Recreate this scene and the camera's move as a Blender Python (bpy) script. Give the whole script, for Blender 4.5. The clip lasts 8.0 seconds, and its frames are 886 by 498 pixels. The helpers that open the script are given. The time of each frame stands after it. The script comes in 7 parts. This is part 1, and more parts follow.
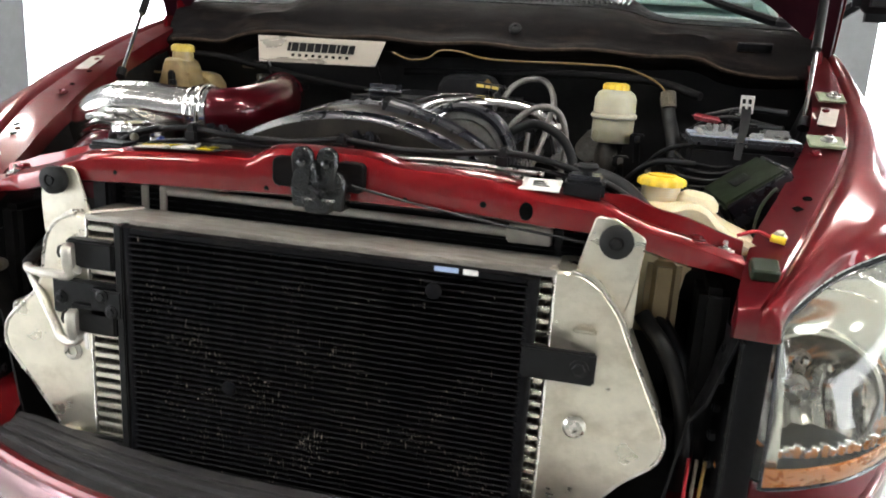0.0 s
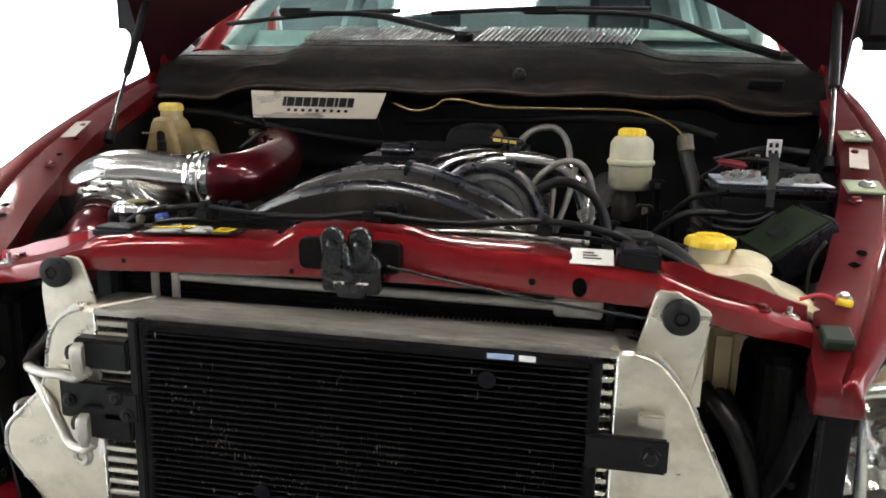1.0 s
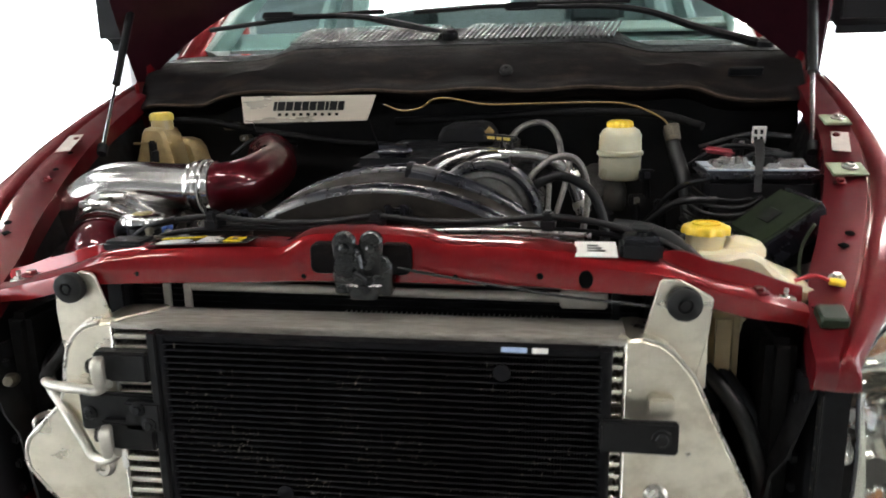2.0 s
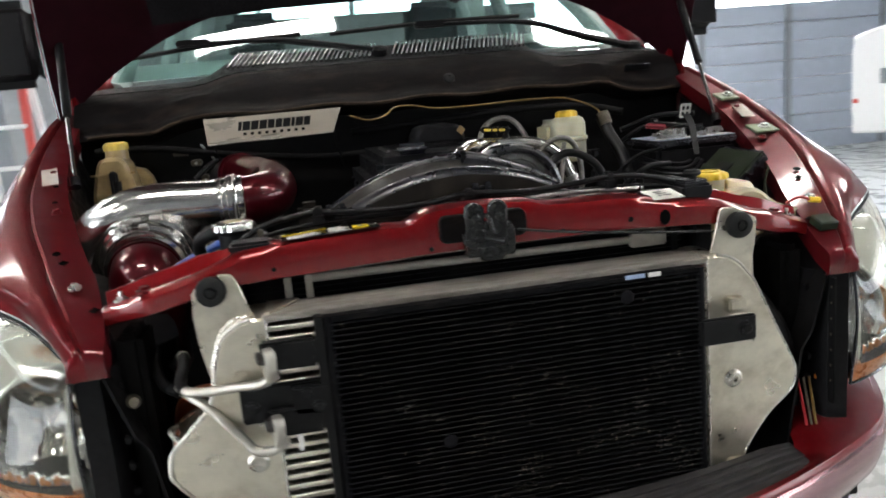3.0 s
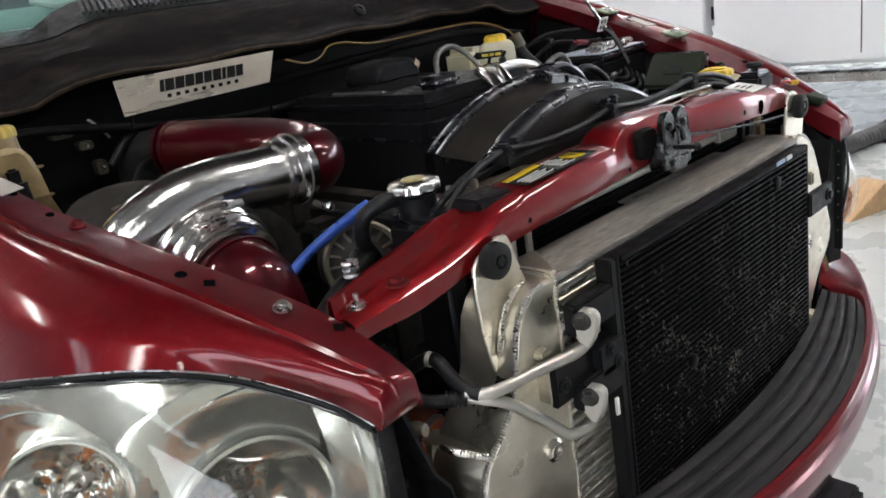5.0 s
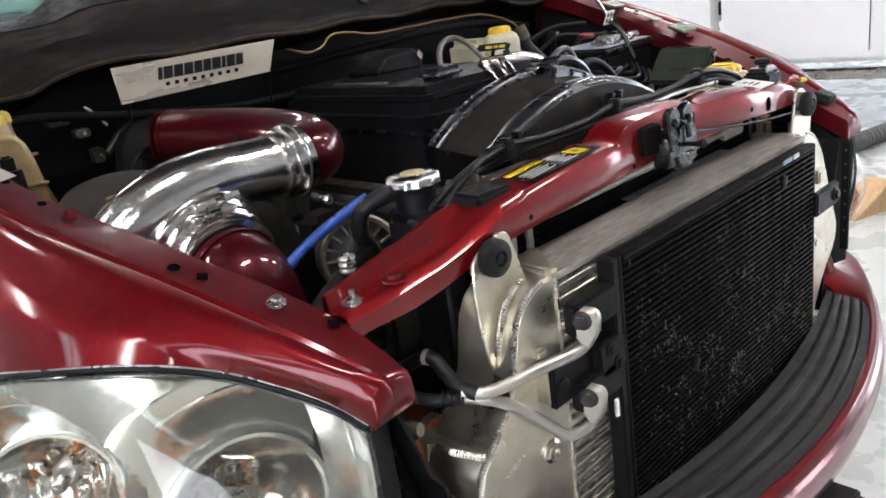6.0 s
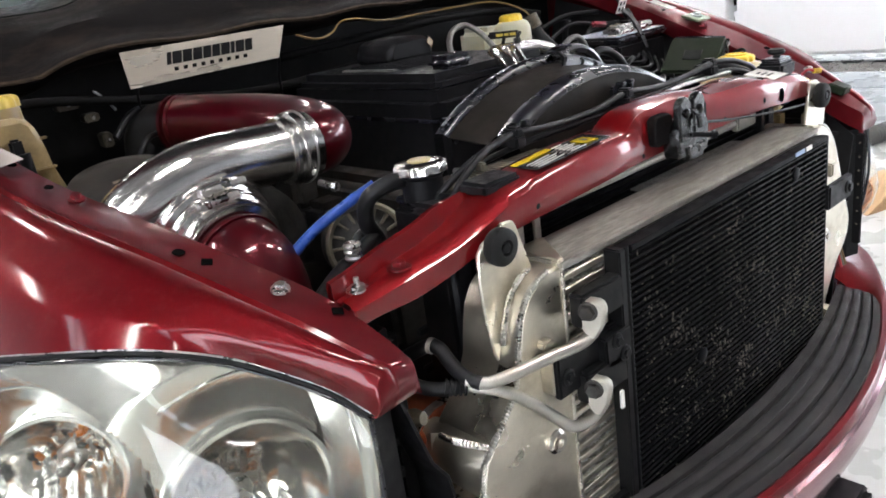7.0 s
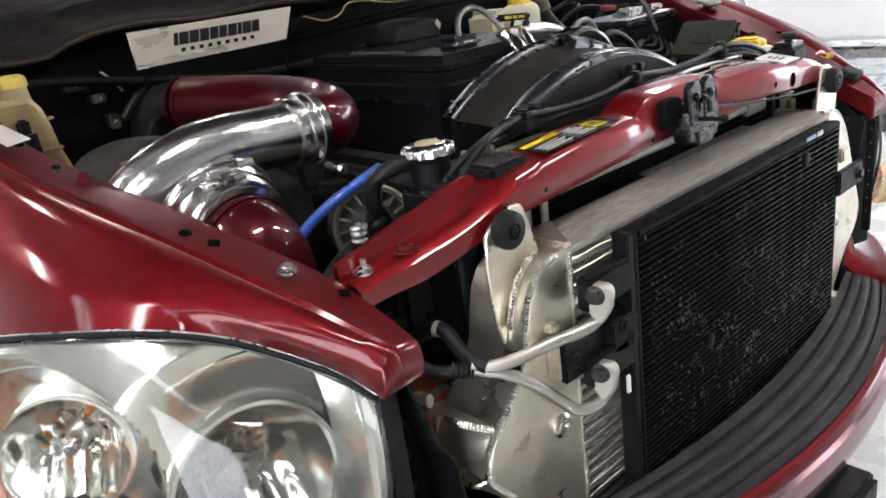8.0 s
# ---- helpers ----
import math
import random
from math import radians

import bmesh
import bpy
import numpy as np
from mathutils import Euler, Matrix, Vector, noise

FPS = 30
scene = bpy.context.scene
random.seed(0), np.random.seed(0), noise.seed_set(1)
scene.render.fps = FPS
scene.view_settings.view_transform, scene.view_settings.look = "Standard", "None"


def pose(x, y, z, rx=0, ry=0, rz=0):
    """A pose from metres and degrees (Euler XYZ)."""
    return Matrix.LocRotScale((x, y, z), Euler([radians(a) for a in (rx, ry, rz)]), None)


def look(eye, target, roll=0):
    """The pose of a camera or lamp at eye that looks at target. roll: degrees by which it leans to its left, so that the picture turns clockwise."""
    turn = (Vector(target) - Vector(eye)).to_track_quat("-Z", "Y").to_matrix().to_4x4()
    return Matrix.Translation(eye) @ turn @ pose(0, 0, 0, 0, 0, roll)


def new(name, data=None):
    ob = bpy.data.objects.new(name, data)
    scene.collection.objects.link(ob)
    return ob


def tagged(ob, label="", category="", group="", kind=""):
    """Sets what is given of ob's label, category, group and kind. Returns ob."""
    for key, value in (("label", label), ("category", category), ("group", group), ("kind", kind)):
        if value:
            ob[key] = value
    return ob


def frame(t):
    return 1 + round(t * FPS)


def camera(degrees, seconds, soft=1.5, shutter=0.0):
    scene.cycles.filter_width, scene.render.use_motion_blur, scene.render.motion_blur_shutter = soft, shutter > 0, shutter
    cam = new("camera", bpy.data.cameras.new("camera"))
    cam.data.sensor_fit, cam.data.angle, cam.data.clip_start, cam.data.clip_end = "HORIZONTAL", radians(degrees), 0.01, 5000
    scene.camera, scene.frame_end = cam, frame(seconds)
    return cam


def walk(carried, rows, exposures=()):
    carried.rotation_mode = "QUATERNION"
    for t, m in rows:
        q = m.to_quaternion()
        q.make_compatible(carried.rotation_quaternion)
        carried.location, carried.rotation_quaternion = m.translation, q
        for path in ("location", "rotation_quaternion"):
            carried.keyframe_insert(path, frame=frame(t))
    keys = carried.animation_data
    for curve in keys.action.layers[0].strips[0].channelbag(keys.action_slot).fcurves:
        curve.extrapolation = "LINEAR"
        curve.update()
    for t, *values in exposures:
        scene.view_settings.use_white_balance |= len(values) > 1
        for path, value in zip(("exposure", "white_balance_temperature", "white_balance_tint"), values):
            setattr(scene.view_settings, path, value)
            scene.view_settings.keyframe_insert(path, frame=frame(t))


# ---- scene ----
cam = camera(60.5, 8.0, soft=1.7, shutter=0.5)
PATH = [
    (0, (0.445, -1.048, 1.431), (0.013, 0.843, 0.943), 3.6),
    (0.5, (0.372, -1.024, 1.449), (-0.012, 0.888, 1.008), 2.0),
    (1, (0.32, -0.978, 1.488), (-0.039, 0.943, 1.06), 1.2),
    (1.5, (0.335, -0.984, 1.509), (-0.025, 0.932, 1.063), -0.2),
    (1.7, (0.335, -0.973, 1.514), (-0.042, 0.939, 1.064), -0.6),
    (2.8, (-0.16, -1.201, 1.464), (0.065, 0.743, 1.051), -4.3),
    (3, (-0.291, -1.199, 1.466), (0.051, 0.732, 1.072), -5.1),
    (3.5, (-0.649, -1.106, 1.484), (0.093, 0.711, 1.098), -7.7),
    (4, (-0.957, -0.936, 1.493), (0.001, 0.77, 1.082), -8.7),
    (4.5, (-1.082, -0.702, 1.502), (0.065, 0.839, 0.946), -8.7),
    (5, (-1.071, -0.616, 1.511), (0.186, 0.809, 0.888), -9.5),
    (6.5, (-1.05, -0.604, 1.507), (0.186, 0.828, 0.858), -8.3),
    (7, (-1.047, -0.604, 1.505), (0.171, 0.836, 0.841), -8.3),
    (7.5, (-1.047, -0.602, 1.502), (0.15, 0.848, 0.82), -8.4),
    (8, (-1.047, -0.601, 1.501), (0.148, 0.844, 0.803), -8.1),
]
EXPOSURE = [(0.0, 0.34, 6450, 10), (1.0, 0.05, 6400, 10), (1.7, 0.05, 6400, 10), (3.0, -0.3, 6350, 10), (3.5, 0.10, 5700, 12), (4.0, 0.48, 5150, 15), (4.5, 0.15, 5600, 14), (5.0, -0.35, 6200, 12), (6.5, 0.14, 6200, 14), (8.0, 0.10, 6200, 14)]
walk(cam, [(t, look(eye, target, roll)) for t, eye, target, roll in PATH], EXPOSURE)

FLOOR = 0.10   # height of the shop floor

# ---- world and lamps ----
world = bpy.data.worlds.new("world")
scene.world = world
world.use_nodes = True
wn = world.node_tree.nodes
sky = wn.new("ShaderNodeTexSky")
sky.sky_type, sky.sun_disc = "NISHITA", False
sky.sun_elevation, sky.sun_rotation = radians(40), radians(250)
world.node_tree.links.new(sky.outputs[0], wn["Background"].inputs[0])
wn["Background"].inputs[1].default_value = 0.15


# ---- materials ----
def mat(name, colour, rough=0.5, metal=0.0, grain=0.0, scale=40.0, vary=0.15, stain=0.0, stain_colour=(0.1, 0.08, 0.06),
        stain_scale=6.0, bump=0.0, bump_scale=None, coat=0.0, flake=0.0, stretch=(1, 1, 1), transmission=0.0, island=0.0,
        rough_vary=0.12, ior=1.5, subsurface=0.0, spec=0.5, coat_rough=0.04):
    m = bpy.data.materials.new(name)
    m.use_nodes = True
    nt = m.node_tree
    n, lk = nt.nodes, nt.links
    b = n["Principled BSDF"]
    b.inputs["Roughness"].default_value = rough
    b.inputs["Metallic"].default_value = metal
    b.inputs["IOR"].default_value = ior
    b.inputs["Coat Weight"].default_value = coat
    b.inputs["Coat Roughness"].default_value = coat_rough
    b.inputs["Transmission Weight"].default_value = transmission
    b.inputs["Specular IOR Level"].default_value = spec
    b.inputs["Base Color"].default_value = (*colour, 1)
    if subsurface:
        b.inputs["Subsurface Weight"].default_value = subsurface
        b.inputs["Subsurface Radius"].default_value = (0.02, 0.015, 0.008)
    geo = n.new("ShaderNodeTexCoord")
    mp = n.new("ShaderNodeMapping")
    mp.inputs["Scale"].default_value = stretch
    lk.new(geo.outputs["Object"], mp.inputs["Vector"])

    def tex(s, detail=4.0, roughness=0.6):
        t = n.new("ShaderNodeTexNoise")
        t.inputs["Scale"].default_value, t.inputs["Detail"].default_value = s, detail
        t.inputs["Roughness"].default_value = roughness
        lk.new(mp.outputs[0], t.inputs["Vector"])
        return t.outputs["Fac"]

    def ramp(src, lo, hi, a=0.35, z=0.65):
        r = n.new("ShaderNodeMapRange")
        for key, v in (("From Min", a), ("From Max", z), ("To Min", lo), ("To Max", hi)):
            r.inputs[key].default_value = v
        lk.new(src, r.inputs["Value"])
        return r.outputs[0]

    def mix(fac, a, c, mode="MIX"):
        x = n.new("ShaderNodeMix")
        x.data_type, x.blend_type = "RGBA", mode
        for sock, v in ((x.inputs[0], fac), (x.inputs[6], a), (x.inputs[7], c)):
            if isinstance(v, (int, float)):
                sock.default_value = v
            elif isinstance(v, tuple):
                sock.default_value = (*v, 1)
            else:
                lk.new(v, sock)
        return x.outputs[2]

    fine, broad = tex(scale), tex(scale * 0.13, 3.0)
    dark = tuple(c * (1 - vary) for c in colour)
    light = tuple(min(1, c * (1 + vary)) for c in colour)
    col = mix(ramp(fine, 0, 1), dark, light)
    col = mix(ramp(broad, 0, 0.6), col, dark)
    if island:
        info = n.new("ShaderNodeObjectInfo")
        hsv = n.new("ShaderNodeHueSaturation")
        lk.new(ramp(info.outputs["Random"], 1 - island, 1 + island, 0, 1), hsv.inputs["Value"])
        lk.new(col, hsv.inputs["Color"])
        col = hsv.outputs[0]
    if stain:
        col = mix(ramp(tex(stain_scale, 6.0, 0.7), 0, stain, 0.5, 0.72), col, stain_colour)
    if flake:
        v = n.new("ShaderNodeTexVoronoi")
        v.inputs["Scale"].default_value = 2600
        lk.new(geo.outputs["Object"], v.inputs["Vector"])
        col = mix(ramp(v.outputs["Distance"], flake, 0, 0.0, 0.25), col, tuple(min(1, c * 2.2 + 0.02) for c in colour))
    lk.new(col, b.inputs["Base Color"])
    lk.new(ramp(tex(scale * 0.5), max(0.02, rough - rough_vary), min(1, rough + rough_vary)), b.inputs["Roughness"])
    if bump:
        bp = n.new("ShaderNodeBump")
        bp.inputs["Strength"].default_value = bump
        bp.inputs["Distance"].default_value = 0.002
        lk.new(tex(bump_scale or scale * 2, 3.0), bp.inputs["Height"])
        lk.new(bp.outputs[0], b.inputs["Normal"])
    return m


def glow(name, colour, strength):
    m = bpy.data.materials.new(name)
    m.use_nodes = True
    n = m.node_tree.nodes
    b = n["Principled BSDF"]
    b.inputs["Base Color"].default_value = (*colour, 1)
    b.inputs["Emission Color"].default_value = (*colour, 1)
    b.inputs["Emission Strength"].default_value = strength
    return m


PAINT = mat("red_metallic_paint", (0.118, 0.0032, 0.0062), 0.42, 0.60, scale=30, vary=0.08, coat=0.65, flake=0.35, bump=0.03, bump_scale=90, rough_vary=0.05,
            stain=0.14, stain_colour=(0.19, 0.06, 0.05), stain_scale=48, spec=0.05, coat_rough=0.11)
PAINT_SUPPORT = mat("red_inner_panel_paint", (0.165, 0.0044, 0.0066), 0.36, 0.55, scale=30, vary=0.08, coat=1.0, bump=0.02, bump_scale=160, rough_vary=0.05,
                    stain=0.14, stain_colour=(0.19, 0.06, 0.05), stain_scale=48, spec=0.05, coat_rough=0.08)
PAINT_FLANGE = mat("dusty_red_flange_paint", (0.105, 0.0050, 0.0090), 0.42, 0.5, scale=34, vary=0.12, coat=0.8, bump=0.03, bump_scale=200, rough_vary=0.06,
                   stain=0.28, stain_colour=(0.105, 0.034, 0.030), stain_scale=26, spec=0.1, coat_rough=0.09)
CANDY = mat("candy_red_powder_coat", (0.064, 0.0014, 0.0055), 0.34, 0.55, scale=60, vary=0.06, coat=0.8, rough_vary=0.05, spec=0.2, bump=0.02, bump_scale=90)
CHROME = mat("polished_aluminium", (0.82, 0.79, 0.76), 0.20, 1.0, scale=50, vary=0.05, rough_vary=0.04, bump=0.01, bump_scale=30)
# Red bumper paint, its colour greyed to carry the pale floor's reflection.
BUMPER_REFLECTING = mat("reflection_greyed_bumper", (0.32, 0.19, 0.21), 0.18, 0.9, scale=20, vary=0.05, rough_vary=0.05)
STEEL = mat("zinc_steel", (0.55, 0.54, 0.52), 0.32, 1.0, scale=120, vary=0.2, stain=0.3, stain_colour=(0.20, 0.15, 0.10), stain_scale=40)
ALU = mat("sheet_aluminium", (0.70, 0.65, 0.545), 0.34, 0.95, scale=26, vary=0.10, stain=0.62, stain_colour=(0.40, 0.345, 0.245), stain_scale=11,
          bump=0.02, bump_scale=30, rough_vary=0.09, stretch=(1, 1, 1.3))
ALU_TOP = mat("dirty_aluminium_bar", (0.38, 0.355, 0.31), 0.46, 0.6, scale=90, vary=0.32, stain=0.65, stain_colour=(0.15, 0.125, 0.095), stain_scale=22, bump=0.25,
              stretch=(0.4, 2, 2))
WELD = mat("weld_bead", (0.66, 0.63, 0.57), 0.28, 1.0, scale=60, vary=0.15, rough_vary=0.05, stain=0.5, stain_colour=(0.28, 0.23, 0.16), stain_scale=34)
FIN_ALU = mat("aluminium_fins", (0.56, 0.54, 0.49), 0.5, 0.8, scale=300, vary=0.4, stain=0.5, stain_colour=(0.04, 0.04, 0.04), stain_scale=60)
FIN_BLACK = mat("black_condenser_fins", (0.006, 0.006, 0.006), 0.7, 0.0, scale=160, vary=0.5, stain=0.25, stain_colour=(0.035, 0.03, 0.025), stain_scale=26,
                bump=0.4, bump_scale=500, spec=0.03)
TUBE_BLACK = mat("black_condenser_tube", (0.005, 0.005, 0.006), 0.46, 0.0, scale=90, vary=0.4, stain=0.3, stain_colour=(0.028, 0.024, 0.020), stain_scale=30, island=0.3, spec=0.06)
PLASTIC = mat("black_plastic", (0.007, 0.007, 0.008), 0.45, 0.0, scale=120, vary=0.3, bump=0.15, bump_scale=900, stain=0.25, stain_colour=(0.018, 0.016, 0.015),
              stain_scale=12, ior=1.4, spec=0.22)
PLASTIC_GLOSS = mat("glossy_black_plastic", (0.009, 0.009, 0.013), 0.26, 0.0, coat=0.5, scale=40, vary=0.2, stain=0.10, stain_colour=(0.03, 0.028, 0.027), stain_scale=15, rough_vary=0.05)
PLASTIC_WORN = mat("weathered_black_plastic", (0.0048, 0.0040, 0.0041), 0.62, 0.0, scale=50, vary=0.4, bump=0.5, bump_scale=300, stain=0.7,
                   stain_colour=(0.026, 0.018, 0.014), stain_scale=13, stretch=(0.6, 2, 2), ior=1.35, spec=0.09)
SHROUD = mat("shroud_plastic", (0.0075, 0.0078, 0.012), 0.27, 0.0, scale=40, vary=0.2, stain=0.2, stain_colour=(0.018, 0.016, 0.016), stain_scale=18, rough_vary=0.05, spec=0.8)
SHROUD_FACE = mat("dull_shroud_face", (0.0125, 0.0105, 0.009), 0.48, 0.0, scale=30, vary=0.25, stain=0.5, stain_colour=(0.034, 0.028, 0.022), stain_scale=14, bump=0.1, bump_scale=300, spec=0.12)
RUBBER = mat("black_rubber", (0.010, 0.010, 0.010), 0.6, 0.0, scale=80, vary=0.3, bump=0.1, bump_scale=400, spec=0.2)
LOOM = mat("matt_black_loom_tape", (0.005, 0.005, 0.0052), 0.7, 0.0, scale=120, vary=0.4, bump=0.4, bump_scale=260, stain=0.3, stain_colour=(0.012, 0.010, 0.009), stain_scale=30, spec=0.08)
HOSE = mat("black_rubber_hose", (0.009, 0.009, 0.0098), 0.42, 0.0, scale=90, vary=0.3, bump=0.1, bump_scale=300, spec=0.22)
STEEL_DARK = mat("black_painted_steel", (0.006, 0.006, 0.0065), 0.42, 0.0, scale=70, vary=0.3, stain=0.2, stain_colour=(0.03, 0.026, 0.022), stain_scale=25, spec=0.16)
CAST = mat("cast_iron", (0.05, 0.048, 0.045), 0.6, 0.5, scale=60, vary=0.4, stain=0.5, stain_colour=(0.09, 0.06, 0.04), stain_scale=14, bump=0.4, bump_scale=200, spec=0.2)
CAST_ALU = mat("cast_aluminium", (0.36, 0.35, 0.33), 0.42, 0.9, scale=80, vary=0.25, stain=0.5, stain_colour=(0.12, 0.10, 0.08), stain_scale=20, bump=0.3, bump_scale=220)
OLD_ALU = mat("tarnished_aluminium", (0.20, 0.18, 0.14), 0.45, 0.85, scale=80, vary=0.3, stain=0.5, stain_colour=(0.08, 0.065, 0.045), stain_scale=30, bump=0.3, bump_scale=220)
FILTER = mat("dull_filter_plastic", (0.026, 0.023, 0.020), 0.55, 0.0, scale=40, vary=0.3, stain=0.4, stain_colour=(0.045, 0.038, 0.030), stain_scale=10, bump=0.15, bump_scale=400, spec=0.25)
BEIGE = mat("yellowed_translucent_plastic", (0.62, 0.54, 0.36), 0.42, scale=20, vary=0.12, stain=0.5, stain_colour=(0.36, 0.27, 0.14), stain_scale=10, subsurface=0.25, bump=0.1)
TAN = mat("browned_tank_plastic", (0.30, 0.22, 0.105), 0.42, scale=16, vary=0.25, stain=0.7, stain_colour=(0.12, 0.08, 0.035), stain_scale=13, subsurface=0.1)
MILKY = mat("milky_reservoir_plastic", (0.47, 0.45, 0.33), 0.38, scale=20, vary=0.1, stain=0.5, stain_colour=(0.42, 0.36, 0.24), stain_scale=12, subsurface=0.3)
YELLOW = mat("yellow_cap_plastic", (0.74, 0.50, 0.03), 0.38, scale=60, vary=0.12, stain=0.35, stain_colour=(0.34, 0.22, 0.03), stain_scale=40)
LABEL_WHITE = mat("white_paper", (0.72, 0.70, 0.66), 0.5, scale=60, vary=0.05, stain=0.2, stain_colour=(0.5, 0.46, 0.4), stain_scale=18)
SIGN_WHITE = mat("brushed_sign_plate", (0.58, 0.515, 0.42), 0.36, 0.6, scale=14, vary=0.08, stain=0.3, stain_colour=(0.44, 0.38, 0.30), stain_scale=9, stretch=(0.5, 1, 3))
INK = mat("black_print", (0.012, 0.012, 0.012), 0.45, scale=80, vary=0.2, spec=0.1)
LABEL_BLACK = mat("black_sticker", (0.02, 0.02, 0.02), 0.14, scale=80, vary=0.2)
LABEL_YELLOW = mat("yellow_sticker", (0.60, 0.42, 0.02), 0.16, scale=80, vary=0.08)
LABEL_BLUE = mat("pale_blue_sticker", (0.30, 0.38, 0.55), 0.4, scale=80, vary=0.08)
LABEL_PALE = mat("pale_sticker", (0.44, 0.49, 0.58), 0.35, scale=60, vary=0.15)
LABEL_RED = mat("red_print", (0.55, 0.04, 0.03), 0.45, scale=80, vary=0.1)
BLUE_HOSE = mat("blue_silicone", (0.022, 0.065, 0.29), 0.35, scale=60, vary=0.12)
ORANGE_BOOT = mat("orange_silicone", (0.42, 0.10, 0.04), 0.4, scale=60, vary=0.2, stain=0.3, stain_colour=(0.1, 0.03, 0.02))
GREEN = mat("olive_green_plastic", (0.0125, 0.0175, 0.0095), 0.55, scale=50, vary=0.2, stain=0.3, stain_colour=(0.02, 0.03, 0.012), bump=0.1, spec=0.14)
DARK_GREEN = mat("dark_green_plastic", (0.014, 0.022, 0.012), 0.5, scale=50, vary=0.2, spec=0.2)
PALE_GREEN = mat("zinc_green_plate", (0.20, 0.24, 0.15), 0.4, 0.5, scale=70, vary=0.2, stain=0.4, stain_colour=(0.10, 0.09, 0.06), stain_scale=30)
AMBER = mat("amber_lens", (0.50, 0.15, 0.02), 0.3, scale=70, vary=0.1, transmission=0.25)
AMBER_DULL = mat("amber_bulb", (0.55, 0.16, 0.01), 0.15, scale=70, vary=0.2)
WIRE_YELLOW = mat("yellow_wire", (0.15, 0.09, 0.022), 0.45, scale=80, vary=0.2)
WIRE_RED = mat("red_wire", (0.42, 0.02, 0.03), 0.45, scale=80, vary=0.2)
RED_BOOT = mat("dull_red_rubber", (0.22, 0.018, 0.028), 0.5, scale=60, vary=0.3)
BRAID_DARK = mat("dark_braided_sleeve", (0.10, 0.085, 0.06), 0.5, 0.4, scale=400, vary=0.6, bump=0.6, bump_scale=500)
BRAID = mat("braided_steel_hose", (0.20, 0.19, 0.175), 0.45, 0.8, scale=500, vary=0.5, bump=0.6, bump_scale=700)
BOWL = mat("reflector_chrome", (0.90, 0.89, 0.86), 0.15, 1.0, scale=20, vary=0.03, rough_vary=0.02)
BEZEL = mat("silver_bezel_chrome", (0.86, 0.87, 0.86), 0.20, 0.95, scale=20, vary=0.04, rough_vary=0.03)
DIRT = mat("dried_bug_splatter", (0.115, 0.10, 0.08), 0.8, scale=120, vary=0.85)
# Red of the hood underside, darkened in the colour to hold its shade.
HOOD_SHADE = mat("shaded_hood_underside", (0.022, 0.004, 0.007), 0.45, 0.0, scale=25, vary=0.2, coat=0.15, spec=0.1)
LINER = mat("hood_liner_felt", (0.012, 0.011, 0.012), 0.9, scale=200, vary=0.4, bump=0.5, bump_scale=400, spec=0.02)
DASH = mat("grey_dash_plastic", (0.46, 0.52, 0.51), 0.5, scale=80, vary=0.15, bump=0.1)
CLOTH = mat("grey_seat_cloth", (0.10, 0.105, 0.11), 0.9, scale=300, vary=0.25, bump=0.3, spec=0.1)
WHITE_PAINT = mat("white_car_paint", (0.86, 0.87, 0.88), 0.35, scale=10, vary=0.008, coat=0.5, rough_vary=0.01)
TREAD = mat("dusty_tread_rubber", (0.36, 0.355, 0.35), 0.85, scale=40, vary=0.5, stain=0.5, stain_colour=(0.10, 0.10, 0.10), stain_scale=14, spec=0.15)
TYRE = mat("tyre_rubber", (0.15, 0.147, 0.142), 0.75, scale=60, vary=0.35, stain=0.6, stain_colour=(0.17, 0.165, 0.155), stain_scale=9, spec=0.2)
RIM = mat("wheel_alloy", (0.78, 0.78, 0.79), 0.38, 0.6, scale=40, vary=0.1)
CONCRETE = mat("pale_sealed_concrete", (0.50, 0.515, 0.50), 0.30, scale=9, vary=0.05, stain=0.07, stain_colour=(0.36, 0.37, 0.34), stain_scale=1.3, bump=0.05, bump_scale=60)
WALL_WHITE = mat("white_painted_wall", (0.86, 0.86, 0.86), 0.7, scale=12, vary=0.02, stain=0.05, stain_colour=(0.6, 0.59, 0.56), stain_scale=1.0, bump=0.1)
WALL_BLUE = mat("blue_grey_steel_siding", (0.42, 0.47, 0.56), 0.45, 0.1, scale=8, vary=0.06, stain=0.25, stain_colour=(0.30, 0.33, 0.38), stain_scale=1.5, island=0.06)
WALL_GREY = mat("grey_shop_wall", (0.20, 0.205, 0.21), 0.7, scale=8, vary=0.1, spec=0.2)
CEIL = mat("grey_ceiling_deck", (0.085, 0.086, 0.09), 0.8, scale=8, vary=0.05)
POST = mat("grey_painted_steel", (0.22, 0.24, 0.26), 0.45, 0.2, scale=20, vary=0.1)
LADDER_RED = mat("red_fibreglass", (0.50, 0.05, 0.04), 0.5, scale=60, vary=0.15)
DULL_STEEL = mat("dull_pale_steel", (0.46, 0.43, 0.37), 0.5, 0.35, scale=60, vary=0.15, stain=0.3, stain_colour=(0.25, 0.20, 0.14), stain_scale=20)
CORRUGATED = mat("grey_corrugated_hose", (0.09, 0.09, 0.088), 0.6, scale=40, vary=0.3, stain=0.4, stain_colour=(0.2, 0.19, 0.17), stain_scale=12)
WOOD = mat("raw_pine", (0.52, 0.34, 0.18), 0.7, scale=30, vary=0.2, stretch=(1, 6, 1))
